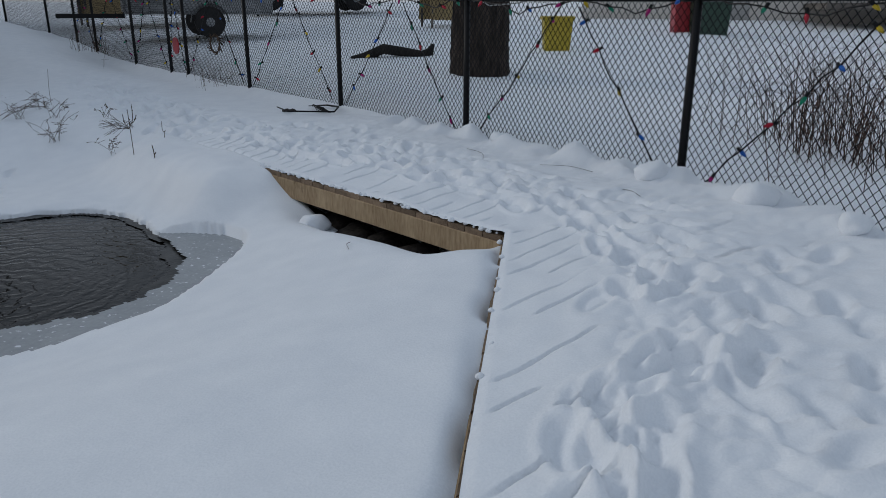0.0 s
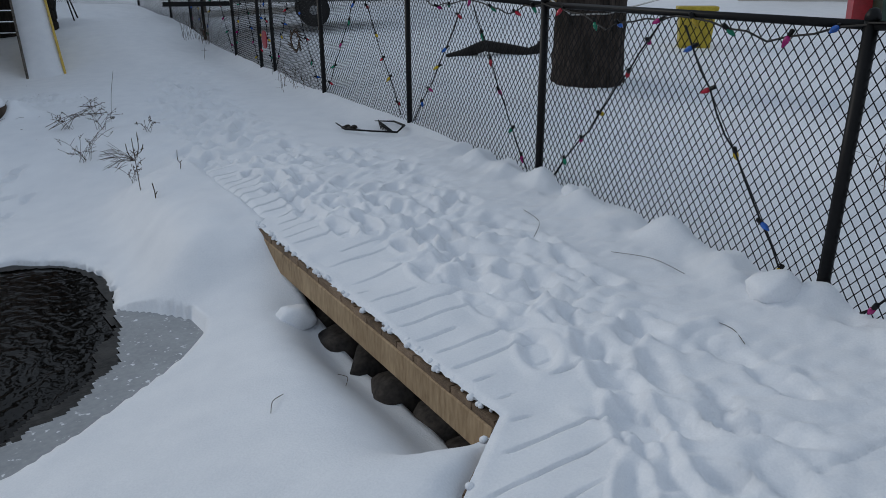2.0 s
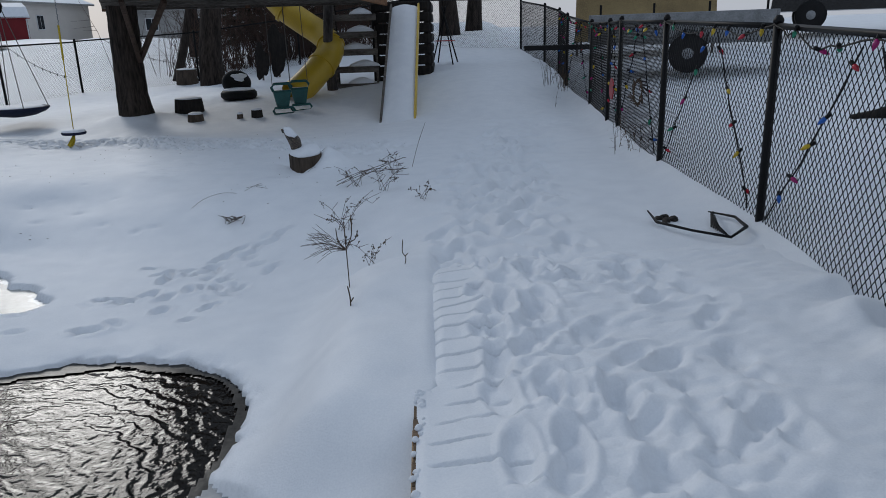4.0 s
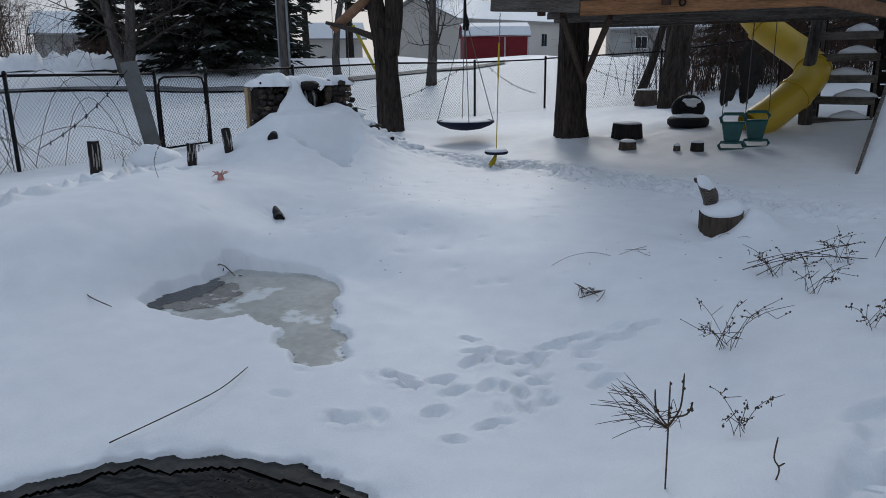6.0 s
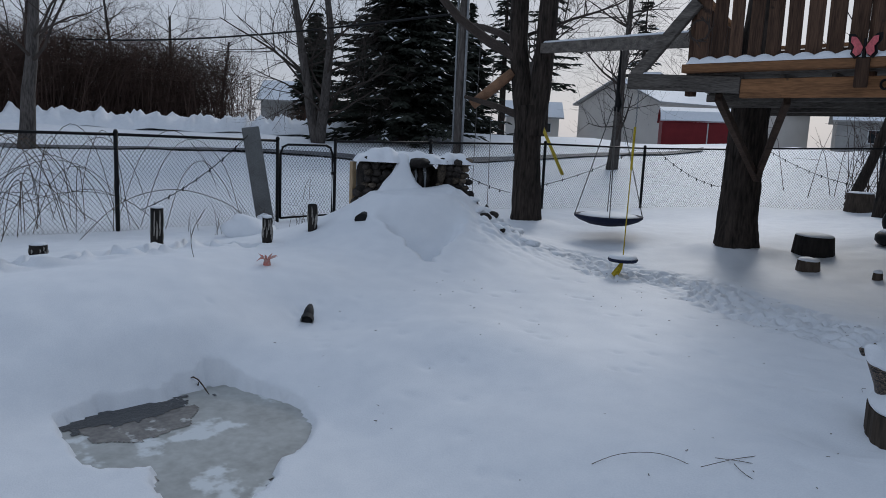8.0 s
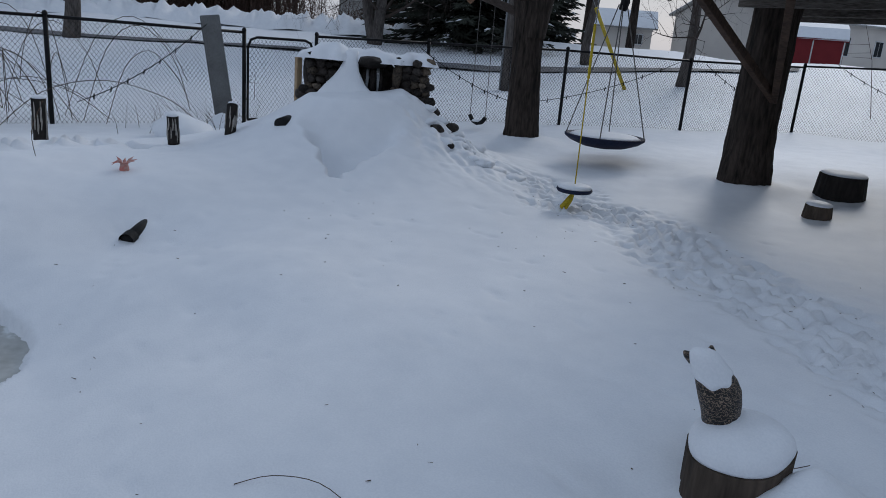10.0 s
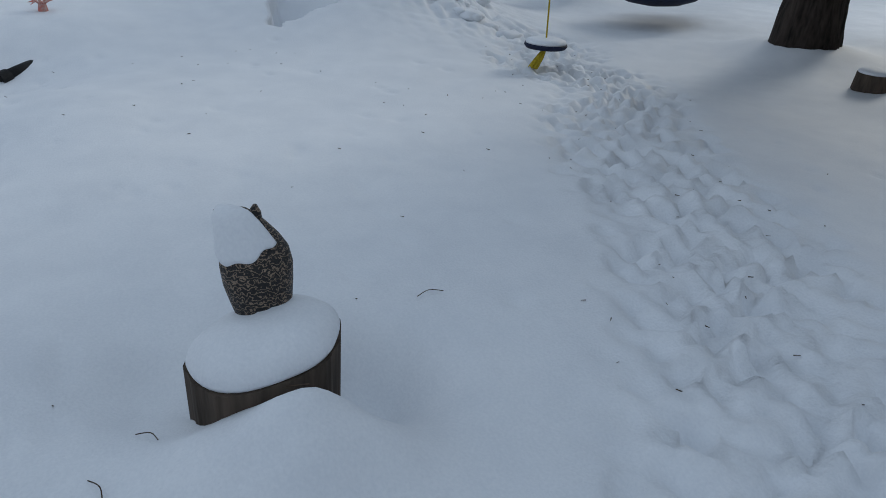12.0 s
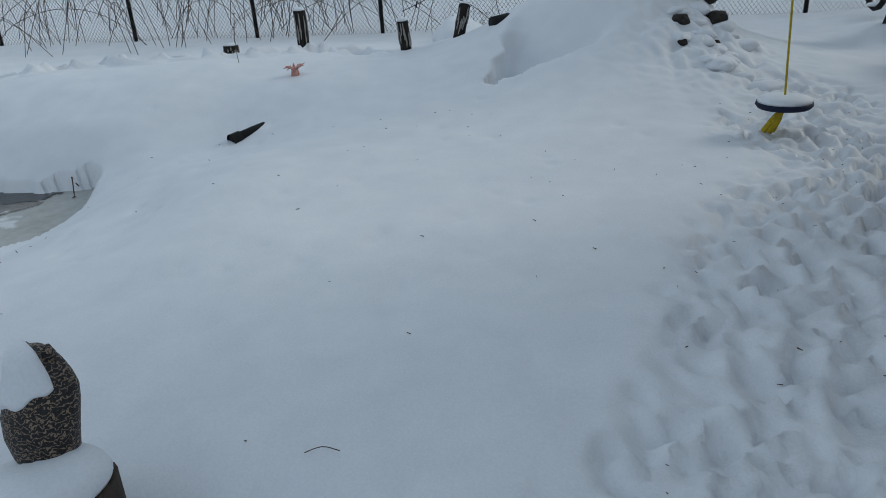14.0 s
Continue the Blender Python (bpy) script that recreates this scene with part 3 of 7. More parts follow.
def dock_snow():
    cum = np.concatenate([[0], np.cumsum([math.dist(a, b) for a, b in zip(EDGE, EDGE[1:])])])
    s = np.concatenate([np.linspace(0, cum[1], 60)[:-1], np.linspace(cum[1], cum[-1], 1350)])
    # ease the corner so that the strip does not fold
    ex, ey = np.interp(s, cum, [p[0] for p in EDGE]), np.interp(s, cum, [p[1] for p in EDGE])
    ix, iy = np.interp(s, cum, [p[0] for p in INNER]), np.interp(s, cum, [p[1] for p in INNER])
    t = np.concatenate([[0, 0.004, 0.01], np.linspace(0.016, 0.34, 64), np.linspace(0.352, 1, 48)])
    T, S = np.meshgrid(t, s)
    gx = ex[:, None] * (1 - T) + ix[:, None] * T
    gy = ey[:, None] * (1 - T) + iy[:, None] * T
    d = np.abs(dock_side(gx, gy)[0])
    z = -0.055 + 0.05 * sstep(0.0, 0.5, d) + 0.014 * wave_noise(gx, gy, 1.3, 41) + 0.006 * wave_noise(gx, gy, 0.35, 42)
    w = gx * WX + gy * WY
    u = gx * UX + gy * UY
    ph = np.abs((w / 0.146) % 1 - 0.5) * 0.146
    mask = sstep(-0.2, 0.15, wave_noise(u * 0.9, w * 2.6, 0.8, 51)) * (0.06 + 0.94 * (1 - sstep(0.28, 0.5, d))) * sstep(0.03, 0.12, d)
    mask = mask + 0.8 * sstep(0.1, 0.5, wave_noise(u, w * 2.0, 0.9, 52)) * np.exp(-(((gx - 0.6) / 0.8) ** 2 + ((gy + 1.15) / 0.35) ** 2))
    mask = mask + sstep(2.3, 2.7, gy) * (1 - sstep(0.3, 0.42, d)) * sstep(0.06, 0.1, d) * sstep(-0.6, -0.2, wave_noise(u, w * 3, 0.5, 53))
    mask = mask * (1 - sstep(1.1, 1.9, d) * 0.7)
    z = z - 0.034 * np.clip(mask, 0, 1) * np.exp(-(ph / 0.007) ** 4)
    band = np.exp(-((d - 0.85) / 0.42) ** 4) * (0.65 + 0.35 * wave_noise(gx, gy, 0.8, 67))
    z = z + 0.042 * np.clip(band, 0, 1) * (lumps(gx, gy, 0.25, 68) + 0.25)
    z = z + prints(gx, gy, DOCK_TRACK, 0.15, 0.036, 61, 0.24, 150) + prints(gx, gy, DOCK_TRACK2, 0.15, 0.03, 62, 0.36, 130)
    z = z + 0.004 * wave_noise(gx, gy, 0.12, 64) * sstep(0.3, 0.8, d)
    # lumps thrown up against the fence
    fx = fence_x(gy) - gx
    z = z + 0.10 * np.exp(-((fx - 0.1) / 0.22) ** 2) * (0.45 + 0.55 * wave_noise(gx, gy, 0.5, 66)) * (1 - sstep(3, 4, gy))
    # the rim over the board ends is crumbly
    rim = 1 - sstep(0.0, 0.035, d)
    z = z - rim * (0.014 + 0.004 * wave_noise(gx, gy, 0.09, 71)) * (1 - sstep(2.45, 2.8, gy))
    z = np.where(d > 0.04, np.maximum(z, -0.066), z)
    # past the board the edge dives under the drift beside it
    q = (1 - sstep(0.03, 0.13, d)) * sstep(2.78, 3.0, gy)
    z = z * (1 - q) - 0.09 * q
    # tuck the far end under the path snow
    z = z - 0.09 * sstep(4.2, 4.7, gy)
    co = np.stack([gx, gy, z], -1).reshape(-1, 3)
    n, m = T.shape
    i = (np.arange(n - 1)[:, None] * m + np.arange(m - 1)[None]).ravel()
    fa = np.stack([i, i + 1, i + m + 1, i + m], 1)
    ob = new("dock_snow", mesh("dock_snow", co, [tuple(q) for q in fa.tolist()], SNOW, True))
    return tagged(ob, "footprinted snow over the dock with plank grooves showing", "snow", kind="structure")


dock_snow()
dock = thing("dock", "low timber dock with a pale fascia board, covered in snow", "dock", (0, 0, 0), kind="structure")


def edge_u(w):
    """Where a plank line at w crosses the pond edge, as u."""
    for (ax, ay), (bx, by) in zip(EDGE, EDGE[1:]):
        wa, wb = ax * WX + ay * WY, bx * WX + by * WY
        if min(wa, wb) <= w < max(wa, wb):
            k = (w - wa) / (wb - wa)
            x, y = ax + (bx - ax) * k, ay + (by - ay) * k
            return x * UX + y * UY
    return None


rng = random.Random(4)
for i in range(-24, 32):
    w = (i + 0.5) * 0.146
    us = [edge_u(w - 0.07), edge_u(w + 0.07)]
    if None in us or w > 2.8:
        continue
    g = Geo()
    o = 0.012 + rng.uniform(-0.002, 0.002)
    u1 = us[0] + 2.3
    zt = -0.079 + rng.uniform(-0.003, 0.002)
    p = lambda u, w_, z: (u * UX + w_ * WX, u * UY + w_ * WY, z)
    vs = []
    for z in (zt - 0.032, zt):
        vs += [p(us[0] - o, w - 0.069, z), p(u1, w - 0.069, z), p(u1, w + 0.069, z), p(us[1] - o, w + 0.069, z)]
    g.add(vs, [(3, 2, 1, 0), (4, 5, 6, 7), (0, 1, 5, 4), (1, 2, 6, 5), (2, 3, 7, 6), (3, 0, 4, 7)])
    g.obj("plank", PLANK, dock)
for a, b in ((BOARD_END, CORNER), (CORNER, EDGE2_END)):
    g = Geo()
    x, y = Vector((b[0] - a[0], b[1] - a[1])).normalized()
    g.beam((a[0] + x * 0.02, a[1] + y * 0.02, -0.186), (b[0] - x * 0.02, b[1] - y * 0.02, -0.186), 0.038, 0.148)
    g.obj("fascia_board", FASCIA, dock, "pale treated board with rust-brown stains")
# crumbs of frozen snow along the plank ends
crumbs = Geo()
for k in range(95):
    t = rng.random()
    a, b = (CORNER, BOARD_END) if k < 70 else (CORNER, EDGE2_END)
    x, y = a[0] + (b[0] - a[0]) * t, a[1] + (b[1] - a[1]) * t
    r = rng.uniform(0.008, 0.02)
    crumbs.lathe([(r * 0.6, -0.006), (r, 0.0), (r * 0.8, r * 0.6), (r * 0.25, r)], (x + rng.uniform(-0.01, 0.03), y + rng.uniform(-0.02, 0.02), -0.072), 6)
tagged(crumbs.obj("snow_crumbs", SNOW, smooth=True), "frozen snow crumbs along the plank ends", "snow", kind="stuff")


def boulder(name, at, size, mat, seed, label="", category="rock", parent=None, flat=1.0):
    """A worn rock: a squashed, dented ball."""
    bm = bmesh.new()
    bmesh.ops.create_icosphere(bm, subdivisions=3, radius=1)
    r = random.Random(seed)
    off = Vector((r.uniform(0, 50), r.uniform(0, 50), r.uniform(0, 50)))
    for v in bm.verts:
        q = v.co.normalized()
        k = 1 + 0.28 * noise.noise(q * 1.3 + off) + 0.12 * noise.noise(q * 3.1 + off)
        for ax in ((1, 0.2, 0.1), (-0.4, 1, 0.2), (0.2, -0.3, 1), (-1, -0.6, 0.4)):
            n = Vector(ax).normalized()
            k = min(k, 0.86 / max(0.2, q.dot(n))) if q.dot(n) > 0.75 else k
        v.co = Vector((q.x * size[0], q.y * size[1], q.z * size[2] * flat)) * k
    me = bpy.data.meshes.new(name)
    bm.to_mesh(me)
    bm.free()
    me.materials.append(mat)
    me.polygons.foreach_set("use_smooth", [True] * len(me.polygons))
    ob = new(name, me)
    ob.matrix_basis = pose(*at, r.uniform(-12, 12), r.uniform(-12, 12), r.uniform(0, 360))
    if parent is not None:
        ob.parent = parent
    elif label:
        tagged(ob, label, category)
    return ob


# near-black rocks added to deepen the shade in the hollow under the dock
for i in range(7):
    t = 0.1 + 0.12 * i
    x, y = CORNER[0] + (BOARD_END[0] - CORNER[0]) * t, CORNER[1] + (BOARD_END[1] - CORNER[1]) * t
    boulder("rock", (x + 0.13 + 0.05 * (i % 2), y, -0.5), (0.2, 0.19, 0.14), DARKSTONE, 100 + i, "dark rock added to deepen the shade under the dock edge")


# ---- chain-link fences ----
FENCE_N = [(-10.9, 1.5), (-10.55, 4.0), (-10.15, 6.1), (-9.85, 8.05), (-10.0, 10.7), (-10.12, 11.95), (-9.55, 13.75), (-8.8, 16.3), (-8.0, 18.9), (-7.15, 21.6)]
FENCE_B = [(-7.15, 21.6), (-4.2, 22.6), (-1.3, 23.3), (1.8, 22.9), (5.08, 21.2)]


def fence(pts, height, label, gates=(), base=None, r=0.0023):
    f = thing("chain_link_fence", label, "fence", (pts[0][0], pts[0][1], 0))
    ox, oy = pts[0]
    zb = [ground_z(*p) if base is None else base(*p) for p in pts]
    mesh_geo = Geo()
    for (x, y), z in zip(pts, zb):
        g = Geo()
        g.tube([(x - ox, y - oy, z - 0.3), (x - ox, y - oy, z + height + 0.02)], 0.03, 8)
        g.lathe([(0.034, 0), (0.034, 0.02), (0.02, 0.045), (0.004, 0.05)], (x - ox, y - oy, z + height + 0.02), 8)
        g.obj("post", BLACK, f, smooth=True)
    for k in range(len(pts) - 1):
        if k in gates:
            continue
        a = Vector((pts[k][0] - ox, pts[k][1] - oy, zb[k]))
        b = Vector((pts[k + 1][0] - ox, pts[k + 1][1] - oy, zb[k + 1]))
        Geo().tube([a + Vector((0, 0, height)), b + Vector((0, 0, height))], 0.021, 6).obj("top_rail", BLACK, f, smooth=True)
        ln = (b - a).length
        lo, hi = -0.12, height
        pitch, slope = 0.058, 0.79

        def at(u, v):
            return a + (b - a) * (u / ln) + Vector((0, 0, v))
        run = (hi - lo) * slope
        n = int((ln + run) / pitch)
        for i in range(n):
            for sgn in (1, -1):
                u0 = i * pitch - (run if sgn > 0 else 0)
                u0 = u0 if sgn > 0 else i * pitch
                u1 = u0 + sgn * run
                v0, v1 = lo, hi
                # clip to the bay
                if min(u0, u1) < 0 or max(u0, u1) > ln:
                    def cut(u, v, uo, vo, lim):
                        k2 = (lim - u) / (uo - u)
                        return lim, v + (vo - v) * k2
                    if u0 < 0:
                        u0, v0 = cut(u0, v0, u1, v1, 0)
                    if u1 < 0:
                        u1, v1 = cut(u1, v1, u0, v0, 0)
                    if u0 > ln:
                        u0, v0 = cut(u0, v0, u1, v1, ln)
                    if u1 > ln:
                        u1, v1 = cut(u1, v1, u0, v0, ln)
                if abs(u1 - u0) > 0.01:
                    mesh_geo.tube([at(u0, v0), at(u1, v1)], r, 3, caps=False)
    tagged(mesh_geo.obj("wire_mesh", BLACK, f), kind="stuff")
    return f


fence(FENCE_E, 1.30, "black chain-link fence along the snowy dock and path", r=0.003)
fence(FENCE_N, 1.34, "black chain-link fence with a gate at the yard's end", gates=(4,))
fence(FENCE_B, 1.36, "black chain-link fence behind the play tower")


def gate(p, q, height):
    z = ground_z(*p)
    w = math.dist(p, q) - 0.12
    g = thing("garden_gate", "black chain-link gate with rounded frame, shut", "gate", (p[0], p[1], z + 0.06), math.degrees(math.atan2(q[1] - p[1], q[0] - p[0])))
    o = 0.06
    fr = [(o, 0, 0)] + [(o, 0, height - 0.15), (o + 0.05, 0, height - 0.04), (o + 0.15, 0, height)] + [(o + w - 0.15, 0, height), (o + w - 0.05, 0, height - 0.04), (o + w, 0, height - 0.15), (o + w, 0, 0), (o, 0, 0)]
    Geo().tube(fr, 0.021, 6).obj("gate_frame", BLACK, g, smooth=True)
    m = Geo()
    n = int((w + height * 0.75) / 0.066)
    for i in range(n):
        for s in (1, -1):
            u0 = i * 0.066 - (height * 0.75 if s > 0 else 0)
            a, b = (u0, 0.02), (u0 + s * height * 0.75, height - 0.02)
            lim = []
            for t in [j / 24 for j in range(25)]:
                u = a[0] + (b[0] - a[0]) * t
                if 0 <= u <= w:
                    lim.append((u, a[1] + (b[1] - a[1]) * t))
            if len(lim) > 1:
                m.tube([(o + lim[0][0], 0, lim[0][1]), (o + lim[-1][0], 0, lim[-1][1])], 0.0026, 3, caps=False)
    tagged(m.obj("wire_mesh", BLACK, g), kind="stuff")
    Geo().beam((o + w - 0.02, 0, height * 0.6), (o + w + 0.07, 0, height * 0.6), 0.03, 0.05).obj("latch", BLACK, g)


gate((-10.0, 10.7), (-10.12, 11.95), 1.22)


# ---- trees ----
def limb(geo, p, d, length, r, level, rnd, spread, sides, droop=0.0, tips=None):
    """One tapered limb with its own branches."""
    n = 5 if level > 0 else 3
    pts, rad = [p.copy()], [r]
    d = d.normalized()
    for i in range(n):
        d = (d + Vector((rnd.gauss(0, 0.13), rnd.gauss(0, 0.13), rnd.gauss(0.03, 0.08) - droop))).normalized()
        pts.append(pts[-1] + d * length / n)
        rad.append(r * (1 - 0.72 * (i + 1) / n))
    geo.tube(pts, rad, sides, caps=False)
    if level <= 0:
        return
    for _ in range(rnd.randint(4, 6)):
        k = rnd.uniform(0.28, 1.0)
        i = min(int(k * n), n - 1)
        q = pts[i].lerp(pts[i + 1], k * n - i)
        a = rnd.uniform(0, 2 * math.pi)
        side = d.cross(Vector((math.cos(a), math.sin(a), 0.3))).normalized()
        limb(geo, q, d * (1 - spread) + side * spread + Vector((0, 0, 0.12)), length * rnd.uniform(0.45, 0.68), rad[i] * rnd.uniform(0.45, 0.62), level - 1, rnd, spread, max(3, sides - 2), droop, tips)


def bare_tree(name, at, height, r, seed, label, levels=3, lean=(0, 0), fork=0.35, mat=None, stems=1, group="", spread=0.55):
    rnd = random.Random(seed)
    z = ground_z(*at)
    t = thing(name, label, "tree", (at[0], at[1], z), group=group)
    tg, cg = Geo(), Geo()
    for s in range(stems):
        tilt = Vector((lean[0] + (rnd.uniform(-0.2, 0.2) if stems > 1 else 0), lean[1] + (rnd.uniform(-0.2, 0.2) if stems > 1 else 0), 1)).normalized()
        pts, rad = [], []
        n = 9
        p = Vector((0, 0, -0.25))
        d = tilt.copy()
        for i in range(n + 1):
            k = i / n
            flare = 1 + 0.25 * math.exp(-k * n * 0.9)
            pts.append(p.copy())
            rad.append(r * flare * (1 - 0.62 * k))
            d = (d + Vector((rnd.gauss(0, 0.05), rnd.gauss(0, 0.05), 0.03))).normalized()
            p = p + d * height * 0.72 / n
        tg.tube(pts, rad, 12)
        for b in range(9 + levels * 2):
            k = rnd.uniform(fork, 1.0)
            i = min(int(k * n), n - 1)
            a = rnd.uniform(0, 6.283)
            out = Vector((math.cos(a), math.sin(a), rnd.uniform(0.25, 0.9)))
            limb(cg, pts[i].lerp(pts[i + 1], k * n - i), out, height * rnd.uniform(0.22, 0.42) * (1.15 - 0.5 * k), rad[i] * rnd.uniform(0.22, 0.4), levels - 1, rnd, spread, 5)
    tg.obj("trunk", mat or BARK, t, smooth=True)
    cg.obj("crown", TWIG, t, "bare twiggy branches")
    return t


def spruce(at, height, width, seed, label, group="spruces", snow=0.10, dense=1.0):
    """Whorls of drooping boughs, each with many small needle sprays."""
    rnd = random.Random(seed)
    z = ground_z(*at)
    t = thing("spruce_tree", label, "tree", (at[0], at[1], z - 0.1), group=group)
    Geo().tube([(0, 0, -0.3), (0, 0, height * 0.5), (0, 0, height)], [height * 0.022, height * 0.012, 0.02], 8).obj("trunk", BARK, t, smooth=True)
    cg, sg = Geo(), Geo()
    h = (0.06 if dense > 0.8 else 0.3) * height
    while h < height * 0.985:
        k = h / height
        reach = width * (1 - k) ** 0.85 * rnd.uniform(0.85, 1.1) + 0.12
        for _ in range(max(2, int(rnd.randint(7, 11) * dense))):
            a = rnd.uniform(0, 6.283)
            rr = reach * rnd.uniform(0.4, 1.25)
            dip = rnd.uniform(0.12, 0.42)
            dx, dy = math.cos(a), math.sin(a)
            n = max(4, int(rr / 0.19))
            for i in range(n):
                q = (i + rnd.random()) / n
                px, py, pz = dx * rr * q, dy * rr * q, h - rr * dip * q + rr * 0.12 * q * q
                for s in (-1, 1, 0):
                    ln = (0.28 + 0.40 * (1 - q * 0.6)) * rnd.uniform(0.7, 1.25) * (0.5 + 0.5 * min(1, rr))
                    ang = a + s * rnd.uniform(0.5, 1.0)
                    tip = (px + math.cos(ang) * ln, py + math.sin(ang) * ln, pz - ln * rnd.uniform(0.05, 0.5))
                    wv = 0.085 * rnd.uniform(0.6, 1.4)
                    sx, sy = -math.sin(ang) * wv, math.cos(ang) * wv
                    mx, my, mz = (px + tip[0]) / 2, (py + tip[1]) / 2, (pz + tip[2]) / 2
                    cg.add([(px, py, pz), (mx + sx, my + sy, mz - 0.03), tip, (mx - sx, my - sy, mz - 0.03), (mx, my, mz + 0.05)], [(0, 1, 4), (1, 2, 4), (2, 3, 4), (3, 0, 4)])
                    if rnd.random() < snow * (0.4 + q):
                        sg.add([(px, py, pz + 0.05), (mx + sx * 0.8, my + sy * 0.8, mz + 0.015), tip, (mx - sx * 0.8, my - sy * 0.8, mz + 0.015), (mx, my, mz + 0.09)], [(0, 1, 4), (1, 2, 4), (2, 3, 4), (3, 0, 4)])
        h += rnd.uniform(0.11, 0.26) * (0.7 + 0.04 * height) / dense ** 0.5
    tagged(cg.obj("crown", NEEDLE, t, "dark green drooping needle boughs"), kind="stuff")
    if sg.v:
        tagged(sg.obj("bough_snow", SNOW, t, "white snow caught on the boughs"), kind="stuff")
    return t


# ---- yard trees ----
def rough_trunk(geo, pts, radii, seed, sides=44, step=0.07, depth=0.09):
    """A trunk with deep furrowed bark: plates and cracks that run upwards."""
    pts = [Vector(p) for p in pts]
    cum = [0.0]
    for a, b in zip(pts, pts[1:]):
        cum.append(cum[-1] + (b - a).length)
    k, rings = len(geo.v), 0
    q = 0.0
    while True:
        x = [float(np.interp(q, cum, [p[i] for p in pts])) for i in range(3)]
        r = float(np.interp(q, cum, radii))
        for j in range(sides):
            t = 2 * math.pi * j / sides
            c, s_ = math.cos(t), math.sin(t)
            f = noise.noise(Vector((c * 4.2 + seed, s_ * 4.2, q * 1.1 + 0.5 * noise.noise(Vector((c, s_, q * 3))))))
            g_ = noise.noise(Vector((c * 9 + seed, s_ * 9, q * 5.5)))
            rr = r * (1 + depth * (1 - 2.2 * abs(f)) + 0.035 * g_)
            geo.v.append((x[0] + rr * c, x[1] + rr * s_, x[2]))
        rings += 1
        if q >= cum[-1]:
            break
        q = min(cum[-1], q + step * (1 if q < 3.4 else 4))
    for i in range(rings - 1):
        for j in range(sides):
            j2 = (j + 1) % sides
            geo.f.append((k + i * sides + j, k + i * sides + j2, k + (i + 1) * sides + j2, k + (i + 1) * sides + j))
    geo.f.append(tuple(k + (rings - 1) * sides + j for j in range(sides)))
    return geo


def yard_tree_fork():
    """The forked trunk beside the saucer swing."""
    x, y = -7.43, 14.05
    z = ground_z(x, y)
    t = thing("forked_tree", "dark rough-barked tree forking into two trunks, deep in snow", "tree", (x, y, z))
    rnd = random.Random(3)
    g = Geo()
    rough_trunk(g, [(0, 0, -0.3), (0.02, 0, 0.1), (0.0, 0, 0.6), (-0.03, 0, 1.1), (-0.05, 0, 1.6), (-0.03, 0.0, 1.95)], [0.3, 0.25, 0.225, 0.21, 0.215, 0.2], 3)
    rough_trunk(g, [(-0.08, 0, 1.45), (-0.17, -0.05, 2.1), (-0.3, -0.08, 3.0), (-0.36, -0.05, 4.6), (-0.3, 0, 6.5)], [0.17, 0.16, 0.15, 0.13, 0.09], 5, 30)
    rough_trunk(g, [(0.05, 0, 1.45), (0.1, 0.08, 2.1), (0.14, 0.1, 3.0), (0.2, 0.1, 4.6), (0.3, 0.1, 6.8)], [0.17, 0.165, 0.155, 0.13, 0.09], 8, 30)
    g.obj("trunk", BARK, t, smooth=True)
    c = Geo()
    side = Vector((-0.76, -0.65, 0))
    # the long limb that reaches out over the mound and the low stub
    c.tube([Vector((-0.2, -0.05, 2.7)), Vector((-0.2, -0.05, 3.0)) + side * 0.6, Vector((0, 0, 3.35)) + side * 1.3, Vector((0, 0, 4.0)) + side * 1.9, Vector((0, 0, 5.2)) + side * 2.4], [0.1, 0.085, 0.075, 0.055, 0.02], 8)
    c.tube([Vector((-0.15, 0, 1.75)), Vector((0, 0, 1.92)) + side * 0.6, Vector((0, 0, 2.06)) + side * 1.15], [0.07, 0.055, 0.03], 8)
    c.tube([(-0.3, 0, 2.95), (-0.8, 0.0, 3.2), (-1.3, 0.1, 3.35), (-2.0, 0.3, 3.5)], [0.08, 0.065, 0.055, 0.02], 8)
    for i in range(16):
        a = rnd.uniform(0, 6.28)
        limb(c, Vector((rnd.choice((-0.34, 0.2)), 0, rnd.uniform(3.0, 6.3))), Vector((math.cos(a), math.sin(a), rnd.uniform(0.0, 0.8))), rnd.uniform(1.4, 3.0), 0.035, 2, rnd, 0.55, 5)
    c.obj("crown", TWIG, t, "bare limbs and twigs")
    l = Geo()
    l.tube([(-0.86, -0.56, 1.93), (-0.57, -0.37, 2.22), (-0.28, -0.2, 2.5)], [0.085, 0.092, 0.085], 12)
    l.obj("hollow_log", material("peeled_log", (0.30, 0.17, 0.10), 0.8, dark=(0.15, 0.085, 0.055), scale=6, bump=0.5), t, "peeled red-brown log wedged against the trunk", True)
    s = Geo()
    s.lathe([(0.09, 0), (0.10, 0.03), (0.05, 0.09)], (-0.02, -0.06, 1.85), 8)
    s.obj("snow_patch", SNOW, t, smooth=True)


yard_tree_fork()


